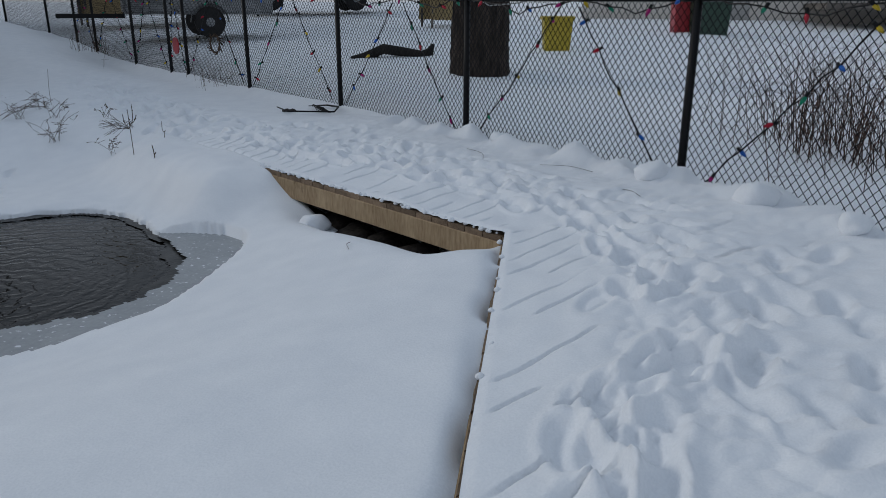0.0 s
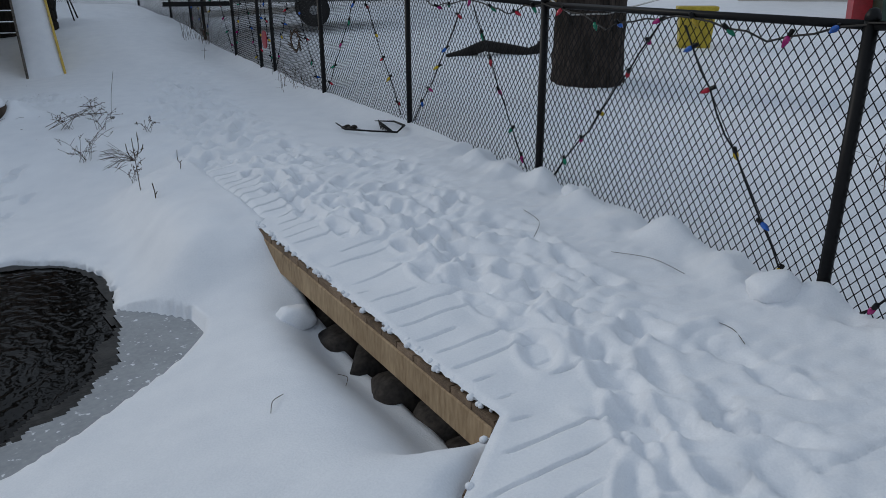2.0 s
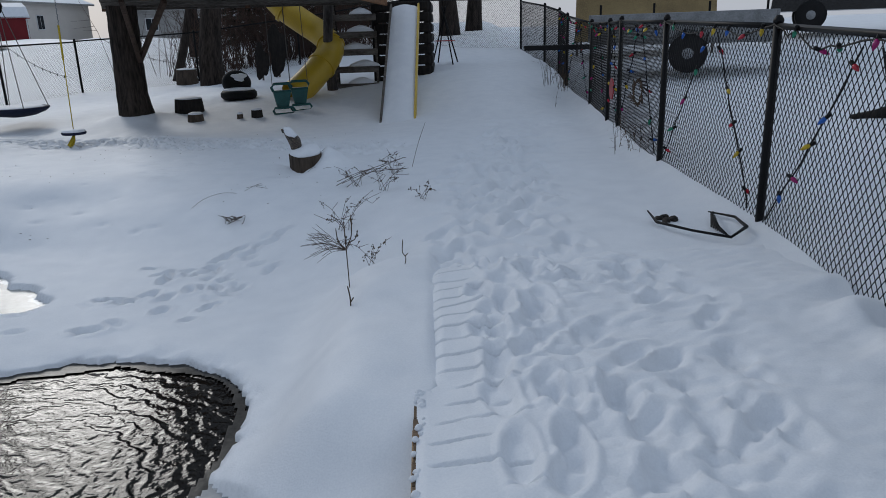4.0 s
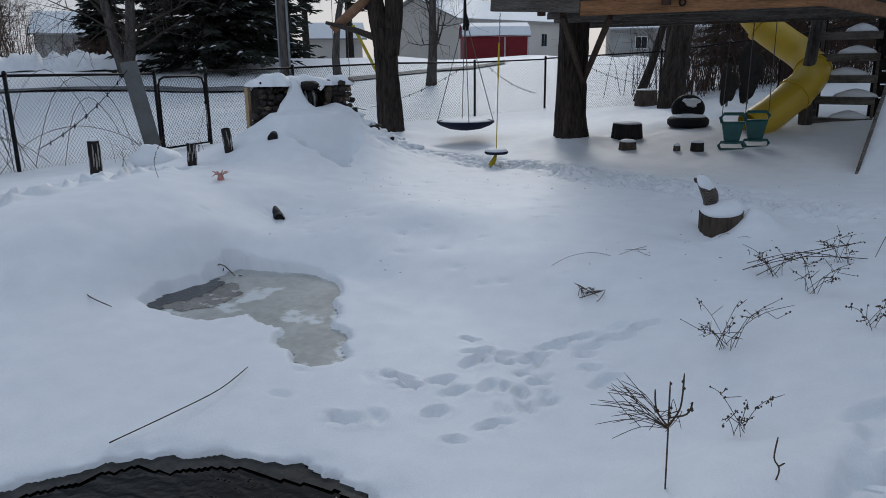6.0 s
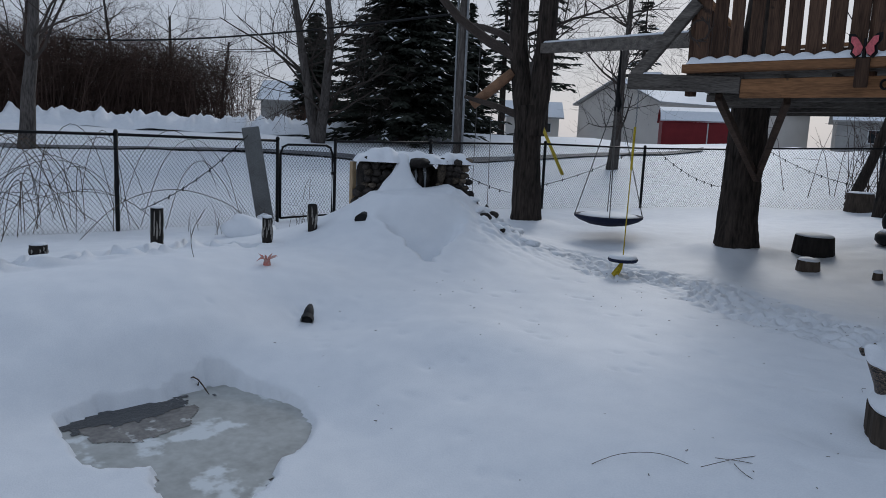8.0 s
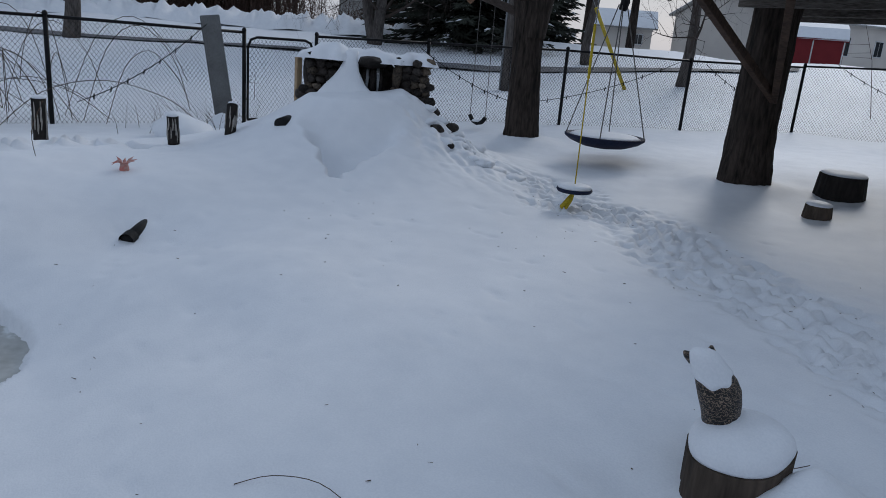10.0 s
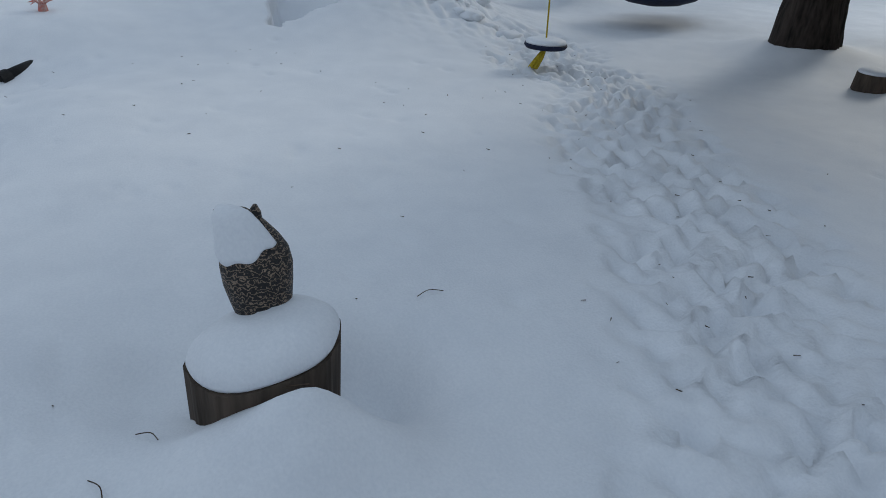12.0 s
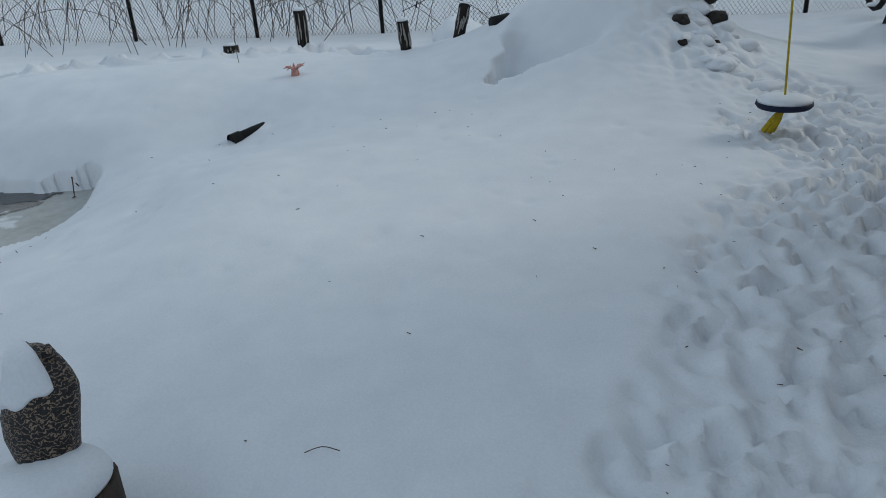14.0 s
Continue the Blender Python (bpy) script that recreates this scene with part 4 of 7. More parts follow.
def yard_tree_deck():
    """The trunk that carries the front of the platform."""
    x, y = -3.79, 14.23
    t = thing("platform_tree", "thick dark trunk carrying the play platform", "tree", (x, y, ground_z(x, y)))
    rough_trunk(Geo(), [(0.05, -0.03, -0.3), (0.03, -0.02, 0.05), (0, 0, 0.4), (0, 0, 1.0), (0.02, 0, 1.9), (0.1, 0, 3.6), (0.15, 0, 6.5)], [0.36, 0.29, 0.255, 0.24, 0.235, 0.21, 0.15], 12).obj("trunk", BARK, t, smooth=True)
    rnd = random.Random(8)
    c = Geo()
    for i in range(14):
        a = rnd.uniform(0, 6.28)
        limb(c, Vector((0.12, 0, rnd.uniform(3.9, 6.3))), Vector((math.cos(a), math.sin(a), rnd.uniform(0.1, 0.9))), rnd.uniform(1.5, 3.2), 0.045, 2, rnd, 0.55, 5)
    c.obj("crown", TWIG, t, "bare limbs and twigs")


yard_tree_deck()

# ---- the play platform ----
AX, AY = 1.0, 0.0
P0 = (-4.0, 11.47)
PLATFORM_LEN, PLATFORM_DEEP, PLATFORM_START = 4.12, 4.7, 0.7


def deck_at(s, d, z):
    """A place on the platform: s along its front, d back from it."""
    return Vector((P0[0] + AX * s + (0.14 * (s - PLATFORM_START) - 0.28) * d, P0[1] + AY * s + 0.97 * d, z))


plat = thing("play_platform", "raised cedar play platform with picket railing and snowy ledge", "platform", (0, 0, 0))
UPV = (0, 0, 1)
A0, A1 = PLATFORM_START, PLATFORM_LEN
Geo().beam(deck_at(0, 0, 2.115), deck_at(1.27, 0, 2.05), 0.10, 0.165).obj("swing_beam", GREYWOOD, plat, "grey weathered overhanging beam")
Geo().beam(deck_at(1.27, 0, 2.015), deck_at(A1, 0, 2.015), 0.06, 0.185).obj("front_beam", CEDARH, plat)
Geo().beam(deck_at(A0 - 0.04, -0.05, 2.22), deck_at(A1, -0.05, 2.22), 0.16, 0.085).obj("ledge", CEDARH, plat)
Geo().beam(deck_at(A1 - 0.03, 0.03, 2.015), deck_at(A1 - 0.03, PLATFORM_DEEP, 2.015), 0.06, 0.185).obj("side_beam", CEDARH, plat)
Geo().beam(deck_at(A1 + 0.02, 0.03, 2.22), deck_at(A1 + 0.02, PLATFORM_DEEP, 2.22), 0.14, 0.085).obj("ledge", CEDARH, plat)
for d in (1.2, 2.4, 3.6, PLATFORM_DEEP):
    Geo().beam(deck_at(A0, d, 2.005), deck_at(A1 - 0.08, d, 2.005), 0.05, 0.09).obj("beam", GREYWOOD, plat)
for i in range(8):
    k = A0 + 0.03 + i * 0.46
    Geo().beam(deck_at(k, 0.04, 2.1), deck_at(k, PLATFORM_DEEP, 2.1), 0.04, 0.10).obj("joist", GREYWOOD, plat)
for i in range(33):
    d = 0.07 + i * 0.143
    Geo().beam(deck_at(A0, d, 2.167), deck_at(A1, d, 2.167), 0.128, 0.028, bevel=0.003).obj("deck_board", GREYWOOD, plat)
n = int((A1 - A0) / 0.185)


def picket(sa, da, z0, z1, face, w):
    """One upright board of the railing; face is the way along the rail."""
    q = deck_at(sa, da, z0)
    Geo().beam(q, deck_at(sa, da, z1) + Vector(face) * rng.uniform(-0.01, 0.01), 0.022, w, up=face, bevel=0.003).obj("picket", CEDAR, plat)


SIDE_L, SIDE_R = (-0.28, 0.96, 0), (0.2, 0.98, 0)
for i in range(n):
    picket(A0 + 0.1 + i * 0.185, 0.02 + rng.uniform(-0.006, 0.006), 2.25, 2.96, (AX, AY, 0), 0.135 + rng.uniform(-0.014, 0.014))
    picket(A0 + 0.1 + i * 0.185, PLATFORM_DEEP, 2.25, 2.96, (AX, AY, 0), 0.13)
for i in range(23):
    picket(A0 + 0.02, 0.16 + i * 0.2, 2.25, 2.96, SIDE_L, 0.13)
    picket(A1 - 0.04, 0.16 + i * 0.2, 2.25, 2.96, SIDE_R, 0.13)
for k in (A0 + 0.02, 2.4, A1 - 0.05):
    for d in (0.08, PLATFORM_DEEP - 0.06):
        Geo().beam(deck_at(k, d, 1.95), deck_at(k, d, 3.12 if d < 1 else 3.7), 0.09, 0.09, up=(AX, AY, 0)).obj("railing_post", CEDAR, plat)
Geo().beam(deck_at(A0 - 0.03, 0.0, 3.0), deck_at(A1, 0.0, 3.0), 0.10, 0.085).obj("top_rail", CEDARH, plat)
for k in (A0 + 0.02, A1 - 0.04):
    Geo().beam(deck_at(k, 0.06, 3.0), deck_at(k, PLATFORM_DEEP, 3.0), 0.10, 0.05).obj("top_rail", CEDARH, plat)
Geo().beam(deck_at(A0, PLATFORM_DEEP, 3.0), deck_at(A1, PLATFORM_DEEP, 3.0), 0.10, 0.05).obj("top_rail", CEDARH, plat)
Geo().beam(deck_at(0.06, -0.02, 2.16), deck_at(A0 + 0.04, -0.02, 2.9), 0.06, 0.13).obj("brace", GREYWOOD, plat, "grey diagonal brace with snow on it")
DARKCEDAR = material("dark_cedar", (0.085, 0.055, 0.04), 0.85, dark=(0.03, 0.02, 0.015), scale=4, bump=0.8, fine=26, stretch=(1, 1, 1), vary=0.2)
# braces from the trunk
tx, ty = -3.79, 14.23
front_foot = Vector((tx + 0.24, ty - 0.1, ground_z(tx, ty) + 0.98))
Geo().beam(front_foot, deck_at(1.0, 0.2, 1.95), 0.07, 0.09).obj("brace", DARKCEDAR, plat)
Geo().beam(front_foot, deck_at(1.55, 0.9, 1.95), 0.07, 0.09).obj("brace", DARKCEDAR, plat)
Geo().tube([deck_at(2.56, -0.05, 2.03) + Vector((0.035 * math.cos(a), -0.01, 0.04 * math.sin(a))) for a in [i * 0.5 for i in range(14)]], 0.012, 5).obj("iron_ring", BLACK, plat)
# twig wreath on the corner post
g = Geo()
for k in range(36):
    a = k * 0.175
    g.tube([(0.1 * math.cos(a), 0.0, 0.1 * math.sin(a)), (0.13 * math.cos(a + 0.5) + rng.gauss(0, 0.02), rng.gauss(0, 0.02), 0.13 * math.sin(a + 0.5) + rng.gauss(0, 0.02))], [0.009, 0.003], 4)
g.obj("twig_wreath", TWIG, plat, "small dark twig wreath on the corner post", at=Matrix.Translation(deck_at(A0 + 0.09, -0.08, 2.6)))


def snow_ridge(a, b, width, height, seed, lump=0.18, name="snow_ridge", parent=None, lumpy=0.5):
    """A soft ridge of snow lying on a beam from a to b."""
    a, b = Vector(a), Vector(b)
    d = b - a
    ln = d.length
    d.normalize()
    side = d.cross(Vector((0, 0, 1))).normalized()
    g = Geo()
    n = max(4, int(ln / 0.03))
    for i in range(n + 1):
        s = ln * i / n
        h = height * (1 - lumpy + lumpy * abs(math.sin(math.pi * s / lump + seed)) ** 0.8) * (0.2 if i in (0, n) else 1)
        c = a + d * s
        for k, (o, e) in enumerate(((-0.5, 0), (-0.46, 0.5), (-0.25, 0.9), (0, 1.0), (0.25, 0.9), (0.46, 0.5), (0.5, 0))):
            g.v.append(tuple(c + side * o * width + Vector((0, 0, h * e))))
    for i in range(n):
        for k in range(6):
            g.f.append((i * 7 + k, i * 7 + k + 1, (i + 1) * 7 + k + 1, (i + 1) * 7 + k))
    return g.obj(name, SNOW, parent, smooth=True)


snow_ridge(deck_at(A0, -0.07, 2.263), deck_at(A1 - 0.02, -0.07, 2.263), 0.12, 0.075, 1, 0.185, "snow_on_ledge", plat)
snow_ridge(deck_at(A1 + 0.03, 0.1, 2.263), deck_at(A1 + 0.03, PLATFORM_DEEP, 2.263), 0.10, 0.07, 1, 0.2, "snow_on_ledge", plat)
snow_ridge(deck_at(A0, 0, 3.043), deck_at(A1 - 0.02, 0, 3.043), 0.09, 0.03, 2, 0.6, "snow_on_rail", plat, 0.2)
snow_ridge(deck_at(0.08, -0.02, 2.24), deck_at(A0 + 0.02, -0.02, 2.96), 0.06, 0.035, 2, 0.6, "snow_on_brace", plat, 0.2)
snow_ridge(deck_at(0.03, 0, 2.197), deck_at(0.4, 0, 2.178), 0.09, 0.03, 2, 0.6, "snow_on_beam", plat, 0.2)
sheet_g, m_ = Geo(), 14
for i in range(m_ + 1):
    for k in range(m_ + 1):
        q = deck_at(A0 + 0.1 + (A1 - A0 - 0.2) * i / m_, 0.1 + (PLATFORM_DEEP - 0.2) * k / m_, 2.183)
        edge = min(i, k, m_ - i, m_ - k)
        sheet_g.v.append((q.x, q.y, 2.183 + (0.07 + 0.02 * math.sin(i * 1.7 + k) if edge else 0.0)))
sheet_g.f = [(i * (m_ + 1) + k, (i + 1) * (m_ + 1) + k, (i + 1) * (m_ + 1) + k + 1, i * (m_ + 1) + k + 1) for i in range(m_) for k in range(m_)]
sheet_g.obj("snow_on_boards", SNOW, plat, smooth=True)

# the long crossbeam from the forked tree to the platform
xb = thing("cross_beam", "long grey swing beam between tree and platform", "beam", (-7.2, 13.95, 2.92))
e = deck_at(0.78, 0.35, 2.57) - Vector((-7.2, 13.95, 2.92))
Geo().beam((0, 0, 0), e, 0.07, 0.16).obj("timber", GREYWOOD, xb)
snow_ridge((0.05, 0, 0.085), e + Vector((0, 0, 0.085)), 0.065, 0.03, 4, 0.7, "snow_on_beam", xb, 0.2)

# butterfly on its little post
bf = thing("butterfly_ornament", "pink butterfly ornament fixed to the platform front", "ornament", deck_at(2.38, -0.14, 2.12))
Geo().beam((0, 0, -0.12), (0, 0, 0.13), 0.04, 0.11, up=(AX, AY, 0)).obj("bracket", CEDAR, bf)
for sgn in (-1, 1):
    for nm, mat, k, off in (("wing_edge", BLACK, 1.0, 0.0), ("wing", PINK, 0.78, 0.02)):
        g = Geo()
        prof = [(0, 0.0), (0.05, 0.09), (0.12, 0.19), (0.2, 0.2), (0.2, 0.1), (0.14, 0.02), (0.16, -0.08), (0.1, -0.15), (0.03, -0.1)]
        vs = []
        for o in (0, 0.012):
            for u, v in prof:
                u, v = 0.01 + u * k * 0.62, v * k * 0.62
                vs.append((sgn * u, -(off - o) - 0.15 * u, 0.22 + v))
        m = len(prof)
        g.add(vs, [tuple(range(m)), tuple(range(2 * m - 1, m - 1, -1))] + [(i, (i + 1) % m, m + (i + 1) % m, m + i) for i in range(m)])
        g.obj(nm, mat, bf)
Geo().tube([(0, 0, 0.1), (0, 0, 0.3)], [0.018, 0.012], 6).obj("body", BLACK, bf)


# ---- swings ----
def disc_swing():
    x, y = -3.98, 11.6
    t = thing("disc_swing", "round navy disc swing on a yellow rope, snow on top", "swing", (x, y, 0.08))
    Geo().lathe([(0.03, -0.03), (0.16, -0.02), (0.175, 0.0), (0.17, 0.018), (0.02, 0.022)], sides=24).obj("seat", NAVY, t, smooth=True)
    Geo().lathe([(0.165, 0.018), (0.16, 0.04), (0.1, 0.055), (0.03, 0.06)], sides=20).obj("snow_cap", SNOW, t, smooth=True)
    top = Vector((P0[0] + AX * 0.12 - x, P0[1] + AY * 0.12 - y, 2.0 - 0.08))
    Geo().tube([(0, 0, 0.03), top * 0.55], 0.007, 6).obj("rope", YROPE, t)
    Geo().tube([top * 0.55, top * 0.8], 0.014, 6).obj("knotted_rope", YROPE, t, "thick knotted yellow rope")
    for i in range(10):
        a, b = top * (0.8 + 0.02 * i), top * (0.82 + 0.02 * i)
        Geo().tube([a.lerp(b, -0.2), a.lerp(b, 0.5) + Vector((0.012 * (i % 2), 0.012 * ((i + 1) % 2), 0)), b.lerp(a, -0.2)], 0.006, 5).obj("chain_link", STEEL, t)
    g = Geo()
    for k in range(4):
        a = k * 1.6
        g.tube([(0, 0, -0.02), (0.02 * math.cos(a) - 0.02, 0.02 * math.sin(a) - 0.03, -0.1), (-0.06 + 0.03 * math.cos(a), -0.06 + 0.03 * math.sin(a), -0.19)], [0.014, 0.018, 0.02], 6)
    g.obj("rope_tail", YROPE, t, "frayed yellow rope end")


disc_swing()


def saucer_swing():
    x, y = -5.73, 14.0
    t = thing("saucer_swing", "round navy saucer swing with snow in it", "swing", (x, y, 0.26))
    Geo().lathe([(0.1, -0.12), (0.3, -0.09), (0.46, -0.03), (0.53, 0.02), (0.535, 0.05), (0.5, 0.055), (0.44, 0.0), (0.1, -0.07)], sides=32).obj("seat", NAVY, t, smooth=True)
    Geo().lathe([(0.49, 0.03), (0.42, 0.065), (0.2, 0.075), (0.02, 0.08)], sides=28).obj("snow_cap", SNOW, t, smooth=True)
    for k in range(4):
        a = k * math.pi / 2 + 0.6
        Geo().tube([(0.52 * math.cos(a), 0.52 * math.sin(a), 0.04), (0.05 * math.cos(a), 0.05 * math.sin(a), 1.72)], 0.008, 5).obj("rope", ROPE, t)
    Geo().tube([(0, 0, 1.65), (0.03, 0, 1.75), (0, 0, 1.95), (0, 0, 2.62)], [0.05, 0.06, 0.03, 0.012], 8).obj("hanger", BLACK, t)


saucer_swing()


def teal_seat(s, at, rz, ropetop):
    t = thing("toddler_swing", "teal plastic bucket swing seat on ropes", "swing", at, rz, group="bucket swings")
    g = Geo()
    # back shell with a hand hole above a wider yoke
    g.tube([(-0.16, 0, 0.42), (-0.19, 0, 0.5), (-0.14, 0, 0.56), (0.14, 0, 0.56), (0.19, 0, 0.5), (0.16, 0, 0.42), (-0.16, 0, 0.42)], 0.026, 8)
    g.obj("yoke", TEAL, t, smooth=True)
    g = Geo()
    vs = [(-0.17, -0.02, 0.44), (0.17, -0.02, 0.44), (0.1, -0.02, 0.1), (-0.1, -0.02, 0.1), (-0.17, 0.02, 0.44), (0.17, 0.02, 0.44), (0.1, 0.04, 0.1), (-0.1, 0.04, 0.1)]
    g.add(vs, [(3, 2, 1, 0), (4, 5, 6, 7), (0, 1, 5, 4), (1, 2, 6, 5), (2, 3, 7, 6), (3, 0, 4, 7)])
    g.obj("back", TEAL, t)
    Geo().tube([(-0.17, -0.05, 0.02), (0.17, -0.05, 0.02), (0.2, -0.05, 0.08), (0.17, -0.05, 0.13), (-0.17, -0.05, 0.13), (-0.2, -0.05, 0.08), (-0.17, -0.05, 0.02)], 0.022, 8).obj("leg_ring", TEAL, t, smooth=True)
    for sx in (-1, 1):
        Geo().tube([(sx * 0.17, 0, 0.5), Vector(ropetop) + Vector((sx * 0.17, 0, 0))], 0.007, 5).obj("rope", ROPE, t)


teal_seat(0, (-1.1, 14.05, -0.02), 20, (0.18, 0.73, 2.0))
teal_seat(1, (-0.8, 14.35, 0.0), 20, (0.18, 0.73, 1.97))

# ---- ladder tower, slides ----
tower = thing("play_tower", "dark log-walled tower under the platform with a ladder", "tower", (0, 0, 0))
for i in range(9):
    z = 0.12 + i * 0.225
    g = Geo()
    g.beam((0.8, 16.75, z), (1.95, 16.45, z), 0.17, 0.2, bevel=0.03)
    g.obj("log", DARKLOG, tower)
    g = Geo()
    g.beam((1.92, 16.5, z), (2.2, 18.6, z), 0.17, 0.2, bevel=0.03)
    g.obj("log", DARKLOG, tower)
for x, y in ((-0.12, 16.95), (0.78, 16.8), (1.9, 16.5), (-0.3, 18.2)):
    Geo().beam((x, y, -0.2), (x, y, 2.6), 0.14, 0.14, up=(1, 0, 0), bevel=0.01).obj("corner_post", DARKLOG, tower)
ladder = thing("ladder", "grey plank ladder with snow on its treads", "ladder", (0, 0, 0))
for x, k in ((-0.1, 0), (0.78, 1)):
    Geo().beam((x, 16.6 - 0.1, 0.0), (x, 16.95, 2.3), 0.05, 0.14).obj("stringer", GREYWOOD, ladder)
for i in range(6):
    z = 0.28 + i * 0.36
    y = 16.42 + 0.05 * i
    Geo().beam((-0.12, y, z), (0.8, y, z), 0.2, 0.13, bevel=0.008).obj("tread", GREYWOOD, ladder)
    g = Geo()
    g.lathe([(0.3, 0), (0.26, 0.06), (0.12, 0.13), (0.02, 0.16)], (0, 0, 0), 14)
    ob = g.obj("snow_on_tread", SNOW, ladder, smooth=True)
    ob.matrix_basis = Matrix.Translation((0.42 + 0.1 * math.sin(i * 2.2), y + 0.02, z + 0.06)) @ Matrix.Diagonal((1.0 + 0.2 * math.sin(i), 0.38, 0.9, 1))


def plank_slide():
    t = thing("board_slide", "straight plank slide buried in smooth snow, yellow edge", "slide", (0, 0, 0))
    a, b = Vector((0.9, 12.4, -0.26)), Vector((1.42, 16.3, 1.85))
    Geo().beam(a, b, 0.58, 0.04).obj("bed", YELLOW, t)
    d = (b - a).normalized()
    side = d.cross(Vector((0, 0, 1))).normalized()
    for s in (-0.29, 0.29):
        Geo().beam(a + side * s + Vector((0, 0, 0.05)), b + side * s + Vector((0, 0, 0.05)), 0.04, 0.16).obj("side_rail", YELLOW if s > 0 else GREYWOOD, t)
    g = Geo()
    n = 40
    for i in range(n + 1):
        k = i / n
        c = a.lerp(b, k - 0.02)
        for j in range(9):
            o = -0.275 + 0.55 * j / 8
            h = (0.12 + 0.05 * math.cos(j / 8 * 6.28 + 3.14) * 0.4 + 0.06 * math.exp(-k * 9)) * (0.75 if j in (0, 8) else 1)
            g.v.append(tuple(c + side * (o * (1 + 0.35 * math.exp(-k * 10))) + Vector((0, 0, h))))
    for i in range(n):
        for j in range(8):
            g.f.append((i * 9 + j, i * 9 + j + 1, (i + 1) * 9 + j + 1, (i + 1) * 9 + j))
    g.obj("snow_bed", SNOW, t, smooth=True)


plank_slide()


def tube_slide():
    t = thing("tube_slide", "yellow plastic spiral tube slide under the platform", "slide", (0, 0, 0))
    pts = [(-1.45, 17.3, 2.3), (-1.15, 17.2, 1.95), (-0.75, 17.1, 1.65), (-0.4, 16.95, 1.4), (-0.2, 16.6, 1.15), (-0.28, 16.2, 0.92), (-0.5, 15.9, 0.66), (-0.75, 15.65, 0.42), (-1.0, 15.4, 0.22)]
    cps = [Vector(p) for p in pts]
    fine = []
    for i in range(len(cps) - 1):
        p0, p1, p2, p3 = cps[max(i - 1, 0)], cps[i], cps[i + 1], cps[min(i + 2, len(cps) - 1)]
        for k in range(5):
            u = k / 5
            fine.append(0.5 * ((2 * p1) + (p2 - p0) * u + (2 * p0 - 5 * p1 + 4 * p2 - p3) * u * u + (3 * p1 - p0 - 3 * p2 + p3) * u ** 3))
    fine.append(cps[-1])
    h = len(fine) // 2
    Geo().tube(fine[:h + 1], 0.27, 20, caps=False).obj("upper_section", YELLOW, t, smooth=True)
    Geo().tube(fine[h:], 0.285, 20, caps=False).obj("lower_section", YELLOW, t, smooth=True)
    for i in (5, h, h + 8):
        d = (fine[i + 1] - fine[i]).normalized()
        Geo().tube([fine[i] - d * 0.03, fine[i] + d * 0.03], 0.31, 20).obj("joint_ring", YELLOW, t)
    Geo().tube([(-0.2, 16.2, -0.2), (-0.25, 16.25, 1.2), (-0.18, 16.35, 2.1)], [0.12, 0.1, 0.1], 10).obj("support_log", GREYBARK, t, "grey weathered support log", True)


tube_slide()


# ---- carved bird on its stump ----
def stump(at, r, h, name, label, mat, cap=0.12, seed=0, slant=(0.0, 0.0), sink=0.3, group="", grow=1.0, foot=0.8):
    """A sawn stump with bark ridges, its top slanted, under a cap of snow."""
    rnd = random.Random(seed)
    t = thing(name, label, "stump", at, group=group)
    ph = [rnd.uniform(0, 6.28) for _ in range(5)]

    def wob(a):
        return 1 + 0.05 * math.sin(2 * a + ph[0]) + 0.03 * math.sin(5 * a + ph[1]) + 0.018 * math.sin(13 * a + ph[2])

    def soft(a):
        return 1 + 0.05 * math.sin(2 * a + ph[0]) + 0.02 * math.sin(5 * a + ph[1])
    sides, g = 48, Geo()
    levels = [(-sink, foot * 0.95), (0.0, foot), (h * 0.5, (1 + foot) / 2), (h, 1.0 * grow)]
    for z, k in levels:
        for j in range(sides):
            a = 2 * math.pi * j / sides
            x, y = r * k * wob(a) * math.cos(a), r * k * wob(a) * math.sin(a)
            g.v.append((x, y, z + ((x * slant[0] + y * slant[1]) if z == h else (x * slant[0] + y * slant[1]) * 0.5 if z == h * 0.5 else 0)))
    for i in range(3):
        for j in range(sides):
            j2 = (j + 1) % sides
            g.f.append((i * sides + j, i * sides + j2, (i + 1) * sides + j2, (i + 1) * sides + j))
    g.f.append(tuple(3 * sides + j for j in range(sides)))
    g.obj("bark_body", mat, t)
    s = Geo()
    prof = [(0.9, -0.03), (0.965, 0.05), (0.985, 0.2), (0.95, 0.42), (0.83, 0.7), (0.58, 0.92), (0.25, 1.0)]
    for k, e in prof:
        for j in range(sides):
            a = 2 * math.pi * j / sides
            x, y = r * k * soft(a) * math.cos(a), r * k * soft(a) * math.sin(a)
            s.v.append((x, y, h + x * slant[0] + y * slant[1] + cap * e * (1 + 0.06 * math.sin(3 * a + ph[3]))))
    for i in range(len(prof) - 1):
        for j in range(sides):
            j2 = (j + 1) % sides
            s.f.append((i * sides + j, i * sides + j2, (i + 1) * sides + j2, (i + 1) * sides + j))
    s.f.append(tuple((len(prof) - 1) * sides + j for j in range(sides)))
    s.obj("snow_cap", SNOW, t, "rounded cap of white snow", True)
    return t


stump((-0.415, 8.69, -0.24), 0.192, 0.296, "tree_stump", "weathered sawn stump under a thick cap of snow", STUMPWOOD, 0.085, 5, (0.05, 0.15), 0.25, foot=0.98)


